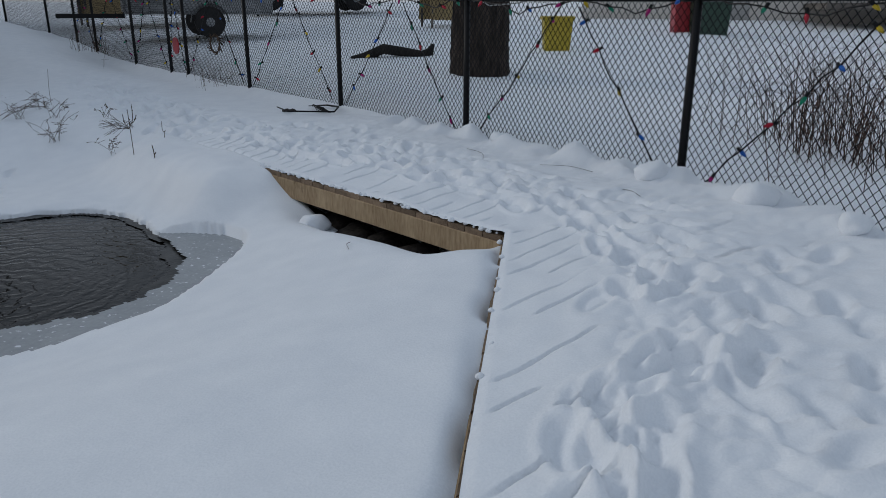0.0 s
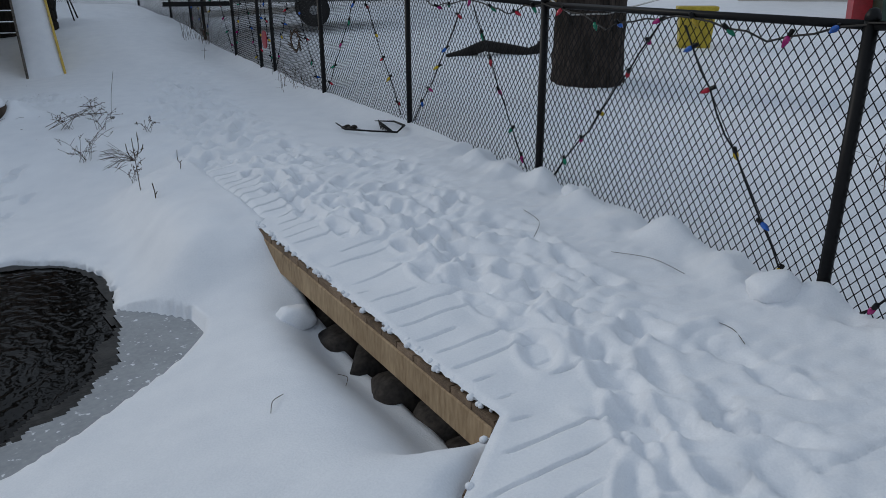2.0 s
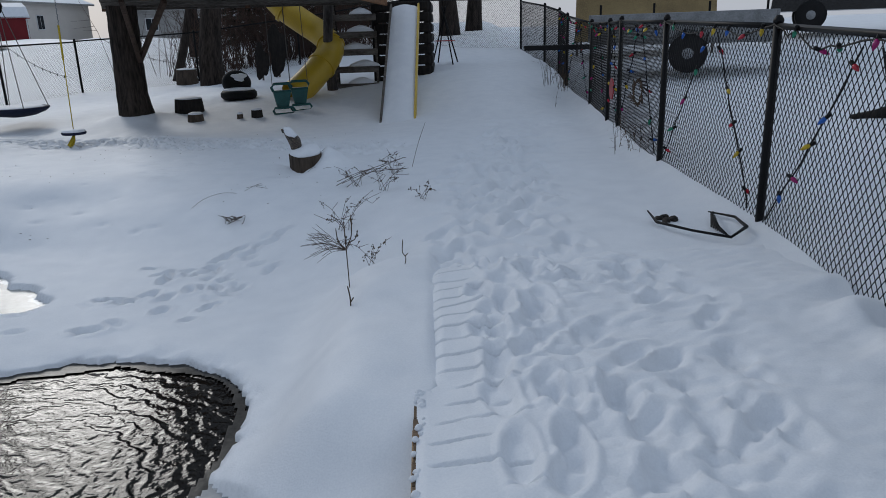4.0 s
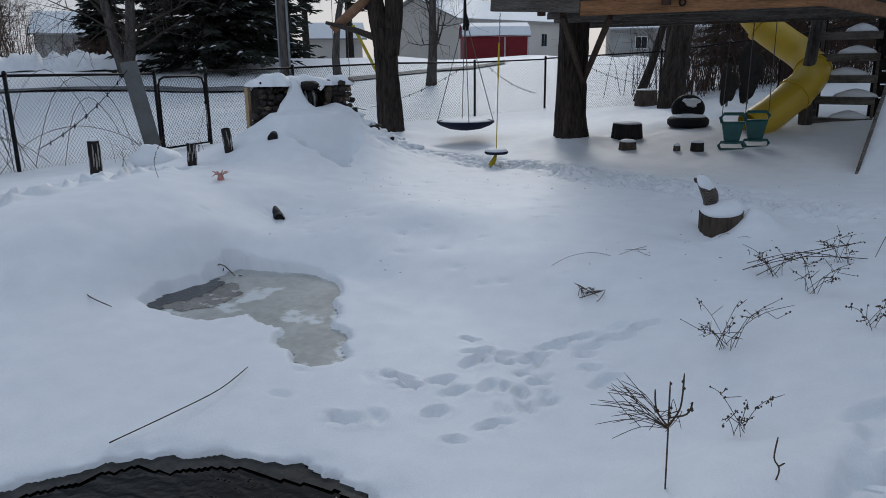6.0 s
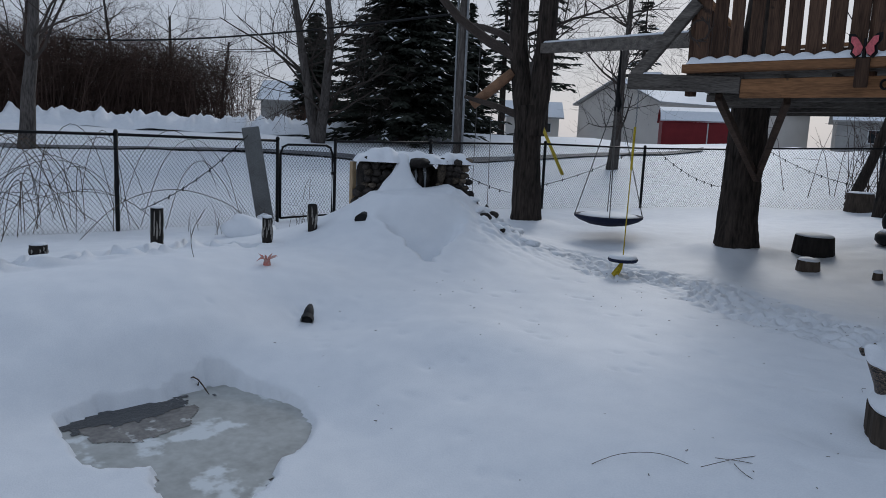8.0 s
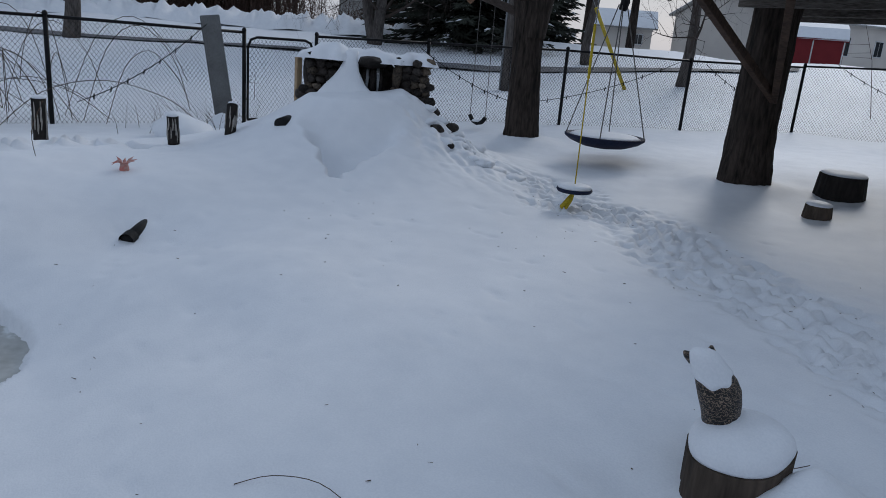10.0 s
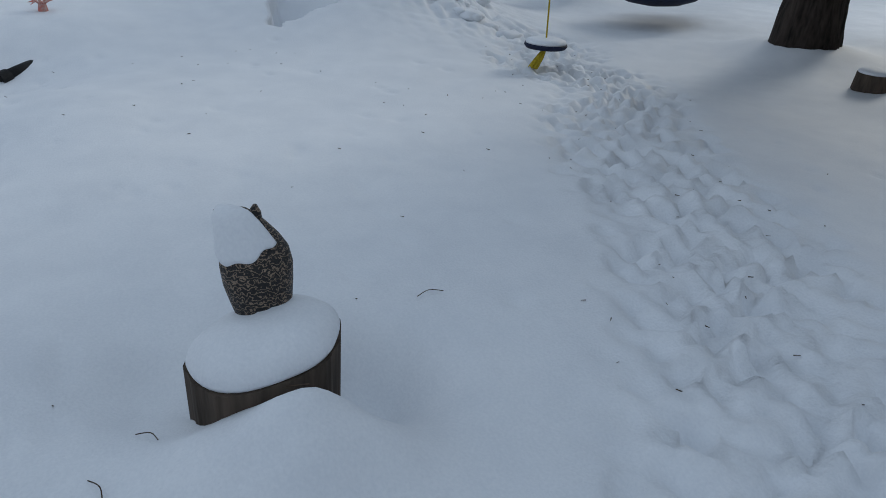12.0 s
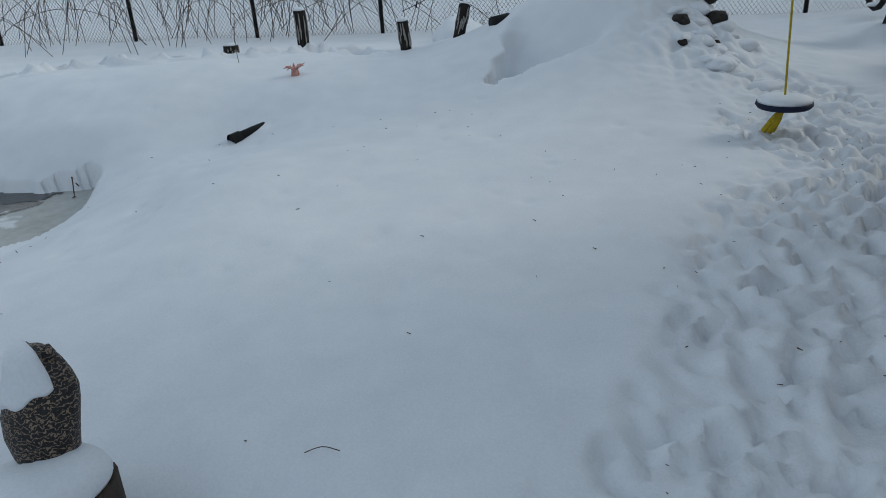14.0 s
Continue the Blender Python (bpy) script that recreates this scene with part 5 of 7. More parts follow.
def feather_material():
    m = bpy.data.materials.new("painted_feathers")
    m.use_nodes = True
    n, l = m.node_tree.nodes, m.node_tree.links
    b = n["Principled BSDF"]
    b.inputs["Roughness"].default_value = 0.5
    tc = n.new("ShaderNodeTexCoord")
    no = n.new("ShaderNodeTexNoise")
    no.inputs["Scale"].default_value = 26
    l.new(tc.outputs["Object"], no.inputs["Vector"])
    wv = n.new("ShaderNodeTexWave")
    wv.bands_direction = "Z"
    wv.inputs["Scale"].default_value, wv.inputs["Distortion"].default_value = 24, 11
    wv.inputs["Detail"].default_value, wv.inputs["Detail Scale"].default_value = 2, 3.2
    l.new(tc.outputs["Object"], wv.inputs["Vector"])
    rp = n.new("ShaderNodeValToRGB")
    rp.color_ramp.elements[0].position, rp.color_ramp.elements[1].position = 0.72, 0.95
    rp.color_ramp.elements[0].color, rp.color_ramp.elements[1].color = (0.008, 0.007, 0.007, 1), (0.26, 0.19, 0.135, 1)
    l.new(wv.outputs["Fac"], rp.inputs["Fac"])
    l.new(rp.outputs[0], b.inputs["Base Color"])
    bp = n.new("ShaderNodeBump")
    bp.inputs["Strength"].default_value, bp.inputs["Distance"].default_value = 0.6, 0.006
    l.new(wv.outputs["Fac"], bp.inputs["Height"])
    l.new(bp.outputs[0], b.inputs["Normal"])
    return m


BIRD_POSE = pose(-0.5, 8.7, 0.0)
# height, lean to the west, shift along y, half width of the carved body
BIRD = ((0.05, 0.035, 0.01, 0.05), (0.085, 0.03, 0.012, 0.055), (0.1, 0.02, 0.006, 0.07), (0.14, 0.02, 0.004, 0.08), (0.19, 0.03, 0.0, 0.09), (0.235, 0.045, 0.0, 0.094), (0.265, 0.062, 0.0, 0.089),
        (0.29, 0.078, -0.006, 0.078), (0.315, 0.094, -0.018, 0.066), (0.338, 0.104, -0.03, 0.054), (0.354, 0.11, -0.036, 0.038), (0.36, 0.112, -0.038, 0.01))


def bird_at(z, a, extra=0.0):
    """A place on the body's skin at height z and angle a, which starts at the east."""
    zs = [b[0] for b in BIRD]
    c, o, r = (float(np.interp(z, zs, [b[k] for b in BIRD])) for k in (1, 2, 3))
    return (-c + (r + extra) * 0.84 * math.cos(a), o + (r + extra) * math.sin(a), z - 0.1 * r * math.cos(a) * (z > 0.09))


def bird_statue():
    """A plain carved body leaning over, with two short tufts."""
    g, n = Geo(), 36
    for b in BIRD:
        g.v += [bird_at(b[0], 2 * math.pi * j / n) for j in range(n)]
    for i in range(len(BIRD) - 1):
        for j in range(n):
            g.f.append((i * n + j, i * n + (j + 1) % n, (i + 1) * n + (j + 1) % n, (i + 1) * n + j))
    g.f.append(tuple((len(BIRD) - 1) * n + j for j in range(n)))
    g.tube([(-0.1, 0.01, 0.325), (-0.11, 0.014, 0.352), (-0.112, 0.015, 0.37)], [0.022, 0.016, 0.005], 10)
    g.tube([(-0.14, -0.05, 0.318), (-0.152, -0.075, 0.338), (-0.16, -0.082, 0.348)], [0.022, 0.014, 0.005], 10)
    ob = g.obj("bird_statue", feather_material(), smooth=True)
    ob.matrix_basis = BIRD_POSE
    tagged(ob, "black and buff painted bird statue, leaning on the snowy stump", "statue")
    sn_, rows, cols = Geo(), 16, 30
    for i in range(rows + 1):
        k = i / rows
        for j in range(cols + 1):
            q = j / cols
            a = math.radians(-142 + 196 * q)
            low = 0.264 + 0.012 * math.sin(a * 2 + 1) + 0.004 * math.sin(a * 7) + 0.09 * max(0.0, q - 0.72)
            z = low + (0.3595 - low) * k
            edge = min(1.0, k / 0.14, q / 0.08, (1 - q) / 0.08)
            sn_.v.append(tuple(Vector(bird_at(z, a, -0.004 + 0.017 * math.sqrt(max(0, edge)))) + Vector((0, 0, 0.014 * k))))
    for i in range(rows):
        for j in range(cols):
            b = i * (cols + 1) + j
            sn_.f.append((b, b + 1, b + cols + 2, b + cols + 1))
    sn_.f.append(tuple(rows * (cols + 1) + j for j in range(cols + 1)))
    sn = sn_.obj("snow_mantle", SNOW, smooth=True)
    sn.matrix_basis = BIRD_POSE
    tagged(sn, "wet snow plastered over the statue's head and back", "snow")


bird_statue()

# ---- waterfall rocks on the mound ----
fall = thing("waterfall_stack", "stacked dark rocks of a garden waterfall under snow", "rockery", (0, 0, 0))
rn = random.Random(12)
QX, QY = 0.575, 0.818
SX, SY = -0.818, 0.575


def fall_at(s, d, z):
    return (-7.02 + QX * s + SX * d, 11.05 + QY * s + SY * d, z)


for i, (x, y, s_) in enumerate(((-5.95, 11.35, 0.09), (-5.75, 11.6, 0.07), (-6.15, 11.7, 0.11), (-5.6, 11.3, 0.05), (-5.5, 11.75, 0.06))):
    boulder("rock", (x, y, ground_z(x, y) - 0.01), (s_, s_ * 0.8, s_ * 0.7), DARKSTONE, 260 + i, parent=fall)
for i in range(22):
    x, y, s_ = rn.gauss(-5.8, 0.28), rn.gauss(11.5, 0.22), rn.uniform(0.05, 0.13)
    boulder("snow_clump", (x, y, ground_z(x, y) - 0.2 * s_), (s_ * 1.3, s_, s_ * 0.55), SNOW, 330 + i, parent=fall)
for s0, s1, z0 in ((-0.74, -0.28, 0.63), (0.3, 0.72, 0.63)):
    # two masonry piers: courses of rounded stones, darker ones between
    for c in range(6):
        z = z0 + 0.085 * c
        u = s0 + rn.uniform(0.0, 0.05)
        while u < s1:
            k = rn.uniform(0.045, 0.085)
            boulder("rock", fall_at(u + k * 0.8, rn.uniform(-0.05, 0.03), z + rn.uniform(-0.02, 0.02)), (k * 1.15, k, k * rn.uniform(0.65, 0.9)), STONE if rn.random() < 0.22 else DARKSTONE, rn.randint(0, 9999), parent=fall)
            u += k * 1.75
    boulder("rock", fall_at((s0 + s1) / 2, 0.22, 0.72), (0.3, 0.2, 0.42), DARKSTONE, 302 + int(s0 * 10), parent=fall)
for i, (u, z) in enumerate(((-0.8, 0.6), (-0.82, 0.48), (-0.76, 0.66), (0.78, 0.62), (0.84, 0.5))):
    boulder("rock", fall_at(u, -0.02, z), (0.075, 0.07, 0.06), DARKSTONE, 360 + i, parent=fall)
boulder("lintel_rock", fall_at(0.03, 0.0, 1.03), (0.3, 0.2, 0.075), DARKSTONE, 300, parent=fall)
boulder("rock", fall_at(0.03, 0.3, 0.75), (0.4, 0.2, 0.34), DARKSTONE, 301, parent=fall)
boulder("tall_rock", fall_at(0.36, -0.05, 0.9), (0.075, 0.06, 0.16), STONE, 310, parent=fall)
Geo().beam(fall_at(-0.86, 0.16, 0.2), fall_at(-0.86, 0.16, 1.02), 0.07, 0.07, up=(1, 0, 0)).obj("corner_post", FASCIA, fall, "pale yellow wooden corner post")
for i in range(8):
    c = -0.12 + 0.042 * i + rn.uniform(-0.012, 0.012)
    Geo().tube([fall_at(c, 0.03, 0.97), fall_at(c + 0.004, -0.04, 0.86), fall_at(c, -0.05 - 0.01 * (i % 3), 0.68 + 0.04 * (i % 2))], [0.02 + 0.012 * rn.random(), 0.016 + 0.02 * rn.random(), 0.01], 7).obj("icicle", ICE if i in (3, 6) else DARKSTONE, fall, "wet frozen stone and ice column", True)


def snow_quilt(seed):
    """The uneven cap of snow lying over the whole stack."""
    g, n, m = Geo(), 64, 16
    for i in range(n + 1):
        u = -0.92 + 1.84 * i / n
        w0 = -0.17 + 0.05 * math.sin(u * 9 + seed) + 0.035 * math.sin(u * 23) + (0.08 if u > 0.45 else 0)
        w1 = 0.5
        end = min(1.0, (0.92 - abs(u)) / 0.16)
        top = 0.075 + 0.05 * math.exp(-((u + 0.42) / 0.3) ** 2) + 0.022 * math.sin(u * 11 + 1) + 0.012 * math.sin(u * 27)
        for j in range(m + 1):
            k = j / m
            d = w0 + (w1 - w0) * k
            e = math.sqrt(max(0.0, min(1.0, k / 0.3))) * math.sqrt(max(0.0, min(1.0, (1 - k) / 0.3))) * math.sqrt(max(0, end))
            g.v.append(fall_at(u * 0.93, d, 1.085 - 0.05 * (1 - e) + top * e + 0.01 * math.sin(d * 20 + u * 13) * e))
    for i in range(n):
        for j in range(m):
            a = i * (m + 1) + j
            g.f.append((a, a + m + 1, a + m + 2, a + 1))
    return g.obj("snow_cap", SNOW, fall, "uneven cap of snow over the rocks", True)


snow_quilt(2)


def snow_tongue(path, widths, height):
    """A flattened run of snow pouring down between the rocks."""
    g, n = Geo(), len(path)
    across = Vector((QX, QY, 0))
    for i, (p, w) in enumerate(zip(path, widths)):
        a, b = Vector(path[max(i - 1, 0)]), Vector(path[min(i + 1, n - 1)])
        nrm = (b - a).cross(across).normalized()
        nrm = nrm if nrm.z > 0 else -nrm
        for j in range(11):
            t = math.pi * j / 10
            g.v.append(tuple(Vector(p) + across * (-math.cos(t) * w * (1 + 0.12 * math.sin(i * 2.1 + j))) + nrm * (height * math.sin(t) ** 0.7 - 0.03)))
    for i in range(n - 1):
        for j in range(10):
            a = i * 11 + j
            g.f.append((a, a + 1, a + 12, a + 11))
    return g.obj("snow_spill", SNOW, fall, "run of snow pouring down between the rocks", True)


snow_tongue([fall_at(-0.2, 0.12, 1.15), fall_at(-0.2, -0.08, 1.13), fall_at(-0.2, -0.15, 1.05), fall_at(-0.21, -0.2, 0.93), fall_at(-0.22, -0.27, 0.8), fall_at(-0.25, -0.42, 0.66), fall_at(-0.28, -0.65, 0.5)], [0.1, 0.1, 0.085, 0.12, 0.22, 0.36, 0.52], 0.06)


# ---- beyond the fences ----
def place(px, py, dx, dy, d):
    return (px + dx * d, py + dy * d)


V = (0.41, 3.22)
bare_tree("maple_tree", (-26.8, 11.5), 13.5, 0.24, 21, "bare grey-barked tree beyond the fence", 4, (-0.08, 0.05), 0.28, GREYBARK, group="far bare trees")
bare_tree("maple_tree", place(*V, -0.8045, 0.594, 34), 11.5, 0.24, 22, "bare spreading tree with snow in its fork", 4, (0.0, 0.0), 0.12, GREYBARK, 2, group="far bare trees", spread=0.62)
bare_tree("maple_tree", place(*V, -0.517, 0.856, 29), 9.0, 0.2, 23, "bare tree before the pale house", 4, (0, 0), 0.2, GREYBARK, 1, group="far bare trees")
bare_tree("maple_tree", place(*V, -0.62, 0.785, 33), 12.0, 0.17, 24, "slim bare tree behind the utility pole", 4, (0, 0), 0.35, GREYBARK, group="far bare trees")
bare_tree("maple_tree", place(*V, -0.875, 0.484, 50), 8.0, 0.15, 25, "bare tree beside the small grey house", 4, (0, 0), 0.3, GREYBARK, group="far bare trees")
for i, (dx, dy, d, h) in enumerate(((-0.96, 0.28, 46, 10), (-0.93, 0.365, 50, 11), (-0.9, 0.43, 52, 10), (-0.985, 0.17, 44, 12), (-1.0, 0.05, 44, 12), (-0.45, 0.89, 66, 12))):
    bare_tree("maple_tree", place(*V, dx, dy, d), h, 0.16, 40 + i, "bare twiggy tree in the far hedge", 4, (0, 0), 0.25, GREYBARK, group="far bare trees")
spruce(place(*V, -0.733, 0.68, 37), 15.0, 3.9, 51, "tall broad dark spruce with dusted boughs", snow=0.035, dense=1.7)
spruce(place(*V, -0.68, 0.733, 44), 8.0, 2.6, 52, "dark spruce beside a taller one", snow=0.03, dense=1.3)
spruce(place(*V, -0.812, 0.584, 50), 8.0, 1.7, 53, "slender dark far spruce tree", snow=0.02, dense=1.5)
spruce(place(*V, -0.775, 0.632, 48), 6.0, 2.4, 54, "low broad far spruce", snow=0.12)
spruce(place(*V, -0.60, 0.80, 52), 14.0, 2.8, 55, "tall thin far pine", snow=0.03, dense=0.4)
spruce(place(*V, -0.645, 0.765, 54), 13.0, 2.6, 58, "tall thin far pine", snow=0.03, dense=0.45)
spruce(place(*V, -0.50, 0.866, 60), 12.0, 2.6, 56, "far thin pine behind the pale house", snow=0.03, dense=0.4)
spruce((-4.6, 40.0), 6.5, 2.2, 59, "dark evergreen behind the back fence", snow=0.08)
spruce((-2.0, 41.0), 6.0, 2.4, 60, "dark evergreen behind the back fence", snow=0.08)
spruce((0.8, 42.0), 7.0, 2.4, 61, "dark evergreen behind the back fence", snow=0.08)
spruce((-1.4, 27.5), 14.0, 3.2, 62, "tall dark pine behind the play platform", snow=0.03, dense=0.8)
spruce((2.4, 27.0), 13.0, 3.2, 63, "tall dark pine behind the play platform", snow=0.03, dense=0.8)
spruce((-6.2, 33.0), 14.0, 2.8, 64, "tall dark pine behind the play platform", snow=0.03, dense=0.7)
bare_tree("large_tree", (-3.55, 21.2), 12, 0.31, 71, "thick old trunk behind the play platform", 3, (0, 0), 0.5, BARK)
bare_tree("large_tree", (-5.1, 23.6), 8, 0.13, 72, "leaning slim trunk beyond the back fence", 2, (0.22, 0.05), 0.4, BARK)
bare_tree("large_tree", (3.9, 27.5), 11, 0.34, 73, "far trunk beyond the back fence", 3, (0, 0), 0.5, BARK)
bare_tree("large_tree", (5.2, 30.0), 11, 0.3, 74, "far trunk beyond the back fence", 3, (0, 0), 0.5, BARK)


def brush(name, spots, count, height, seed, label, spread, thick=0.006, mat=None, side=3):
    """A thicket of thin stems, one uncountable mass."""
    rnd = random.Random(seed)
    g = Geo()
    for _ in range(count):
        (ax, ay), (bx, by) = spots
        t = rnd.random()
        x, y = ax + (bx - ax) * t + rnd.gauss(0, spread), ay + (by - ay) * t + rnd.gauss(0, spread)
        z = ground_cache(x, y)
        h = height * rnd.uniform(0.35, 1.0)
        lx, ly = rnd.gauss(0, 0.3), rnd.gauss(0, 0.3)
        p = [Vector((x, y, z - 0.05)), Vector((x + lx * h * 0.4, y + ly * h * 0.4, z + h * 0.55)), Vector((x + lx * h, y + ly * h, z + h))]
        g.tube(p, [thick, thick * 0.7, thick * 0.25], 3, caps=False)
        for _ in range(side):
            q = p[rnd.randint(0, 1)].lerp(p[2], rnd.random() * 0.8)
            e = q + Vector((rnd.gauss(0, 0.5), rnd.gauss(0, 0.5), rnd.uniform(-0.1, 0.6))) * h * 0.35
            g.tube([q, e], [thick * 0.5, thick * 0.2], 3, caps=False)
    return tagged(g.obj(name, mat or BRUSH), label, "shrubs", kind="stuff")


_g = {}


def ground_cache(x, y):
    k = (round(x / 1.5), round(y / 1.5))
    if k not in _g:
        _g[k] = ground_z(k[0] * 1.5, k[1] * 1.5)
    return _g[k]


brush("hedge", (place(*V, -1.0, 0.0, 42), place(*V, -0.885, 0.466, 50)), 3600, 5.6, 81, "dense brown leafless hedge behind the snow bank", 1.7, 0.022, side=11)
brush("hedge", (place(*V, -1.0, -0.25, 44), place(*V, -0.99, 0.1, 42)), 1500, 5.6, 82, "dense brown leafless hedge behind the snow bank", 1.7, 0.022, side=11)
brush("thicket", (place(*V, -0.84, 0.54, 40), place(*V, -0.78, 0.62, 40)), 240, 1.6, 83, "low leafless bushes in the snow", 0.8, 0.012)
brush("thicket", ((-4.5, 25.5), (1.0, 26.5)), 900, 2.6, 84, "tangled dark brush behind the back fence", 0.9, 0.012)
brush("shrub", ((3.4, -1.3), (4.2, -0.2)), 240, 1.0, 85, "bare twiggy shrub beyond the dock fence", 0.4, 0.004)
brush("grass_tufts", ((-9.1, 9.0), (-8.6, 10.3)), 34, 0.5, 86, "dry stalks at the foot of the fence", 0.25, 0.004, STALK)
brush("grass_tufts", ((3.2, 7.6), (3.6, 9.2)), 40, 0.45, 87, "dry stalks at the foot of the fence", 0.12, 0.004, STALK)
brush("grass_tufts", ((3.9, 12.6), (4.3, 15.0)), 40, 0.6, 88, "dry stalks at the foot of the fence", 0.12, 0.004, STALK)


def ploughed_bank():
    """Lumpy ridge of thrown snow along the foot of the hedge."""
    g, n, m = Geo(), 220, 12
    rnd = random.Random(44)
    for i in range(n + 1):
        a = math.radians(96 - 47 * i / n)
        dx, dy = -math.sin(a), math.cos(a)
        x, y = place(*V, dx, dy, 38.5)
        z = ground_z(x, y)
        for j in range(m + 1):
            q = j / m
            o = (q - 0.5) * 3.4
            h = 0.95 * math.sin(math.pi * q) ** 0.8 * (0.75 + 0.5 * noise.noise(Vector((i * 0.35, q * 3, 1))) + 0.3 * noise.noise(Vector((i * 0.9, q * 7, 4))))
            g.v.append((x + dx * o, y + dy * o, z - 0.15 + h))
    for i in range(n):
        for j in range(m):
            k = i * (m + 1) + j
            g.f.append((k, k + 1, k + m + 2, k + m + 1))
    tagged(g.obj("snow_bank", SNOW, smooth=True), "lumpy ploughed snow bank along the hedge", "snow bank", kind="structure")


ploughed_bank()


# utility pole, guard and cable
def utility_pole():
    x, y = -17.4, 22.6
    z = ground_z(x, y)
    t = thing("utility_pole", "grey wooden utility pole with a steel conduit", "pole", (x, y, z))
    Geo().tube([(0, 0, -0.3), (0, 0, 4), (0.05, 0, 9.5)], [0.17, 0.155, 0.12], 14).obj("shaft", GREYBARK, t, smooth=True)
    for dx, dy in ((0.2, -0.02), (-0.17, -0.1)):
        Geo().tube([(dx, dy, -0.1), (dx, dy, 7)], 0.045, 8).obj("conduit", STEEL, t, smooth=True)
    a, b = Vector((0.1, 0.1, 7.5)), Vector((2.0, 3.6, 0.2))
    Geo().tube([a, b], 0.012, 5).obj("guy_wire", STEEL, t)
    Geo().tube([b.lerp(a, 0.36), b], 0.06, 8).obj("guy_guard", YELP, t, "yellow plastic guy guard", True)


utility_pole()
cab = Geo()
a, b = Vector((-17.4, 22.6, 5.6)), Vector((-47.0, 17.0, 6.0))
cab.tube([a.lerp(b, k / 12) - Vector((0, 0, 0.5 * math.sin(math.pi * k / 12))) for k in range(13)], 0.04, 6)
tagged(cab.obj("cable", BLACK), "thick black cable strung to the pole", "cable")


def house(name, at, rz, length, depth, wall_h, roof_h, label, wall, windows, overhang=0.35, door=None):
    """A gabled house; its long front looks along its own -y."""
    h = thing(name, label, "house", (at[0], at[1], at[2]), rz)
    th = 0.15
    for nm, lo, hi in (("front_wall", (0, 0, -0.5), (length, th, wall_h)), ("back_wall", (0, depth - th, -0.5), (length, depth, wall_h))):
        Geo().box(lo, hi).obj(nm, wall, h)
    for x in (0, length - th):
        g = Geo()
        vs = [(x + o, y, z) for o in (0, th) for y, z in ((th, -0.5), (depth - th, -0.5), (depth - th, wall_h), (depth / 2, wall_h + roof_h * 0.97), (th, wall_h))]
        g.add(vs, [(0, 4, 3, 2, 1), (5, 6, 7, 8, 9)] + [(i, (i + 1) % 5, 5 + (i + 1) % 5, 5 + i) for i in range(5)])
        g.obj("gable_wall", wall, h)
    for s in (0, 1):
        g = Geo()
        y0 = -overhang if s == 0 else depth + overhang
        ze = wall_h - overhang * roof_h / (depth / 2)
        for t0 in (0.0, 0.12):
            g.v += [(-overhang, y0, ze + t0), (length + overhang, y0, ze + t0), (length + overhang, depth / 2, wall_h + roof_h + t0), (-overhang, depth / 2, wall_h + roof_h + t0)]
        g.f += [(0, 1, 2, 3), (7, 6, 5, 4), (0, 4, 5, 1), (1, 5, 6, 2), (2, 6, 7, 3), (3, 7, 4, 0)]
        g.obj("roof", DARKSIDE, h)
        g2 = Geo()
        g2.v = [(x, y, z + (0.11 if i < 4 else 0.02)) for i, (x, y, z) in enumerate(g.v)]
        g2.f = list(g.f)
        ob = g2.obj("roof_snow", SNOW, h)
    for x, z, w, hh in windows:
        wi = new("window")
        wi.parent = h
        Geo().box((x, -0.04, z), (x + w, 0.02, z + hh), None, 0.01).obj("frame", WHITE, wi)
        Geo().box((x + 0.07, -0.055, z + 0.07), (x + w / 2 - 0.02, -0.045, z + hh - 0.07)).obj("pane", GLASS, wi)
        Geo().box((x + w / 2 + 0.02, -0.055, z + 0.07), (x + w - 0.07, -0.045, z + hh - 0.07)).obj("pane", GLASS, wi)
    return h


hx, hy = -25.4, 50.8
hz = ground_z(hx, hy)
house("pale_house", (hx, hy, hz), 73, 16.0, 9.0, 3.1, 1.7, "long pale-sided house with a snow-covered roof", SIDING, ((6.2, 1.0, 1.2, 1.3), (9.6, 1.1, 0.8, 1.1)))
hx, hy = place(*V, -0.852, 0.523, 62)
house("grey_house", (hx, hy, ground_z(hx, hy) - 0.1), 48, 5.2, 5.5, 2.6, 1.5, "small grey far house with a snowy roof", DARKSIDE, ((3.4, 0.9, 0.8, 1.0),))
hx, hy = place(*V, -0.64, 0.768, 60)
house("white_shed", (hx, hy, ground_z(hx, hy) - 0.1), 42, 4.2, 4.0, 2.2, 1.1, "white far garage with a snowy roof", SIDING, ((2.9, 0.9, 0.7, 0.8),))
hx, hy = place(*V, -0.29, 0.957, 62)
house("far_house", (hx, hy, ground_z(hx, hy)), 20, 9, 6.0, 2.6, 1.6, "far grey house behind the trees", DARKSIDE, ((2, 0.9, 1.0, 1.0), (5.5, 0.9, 1.0, 1.0)))


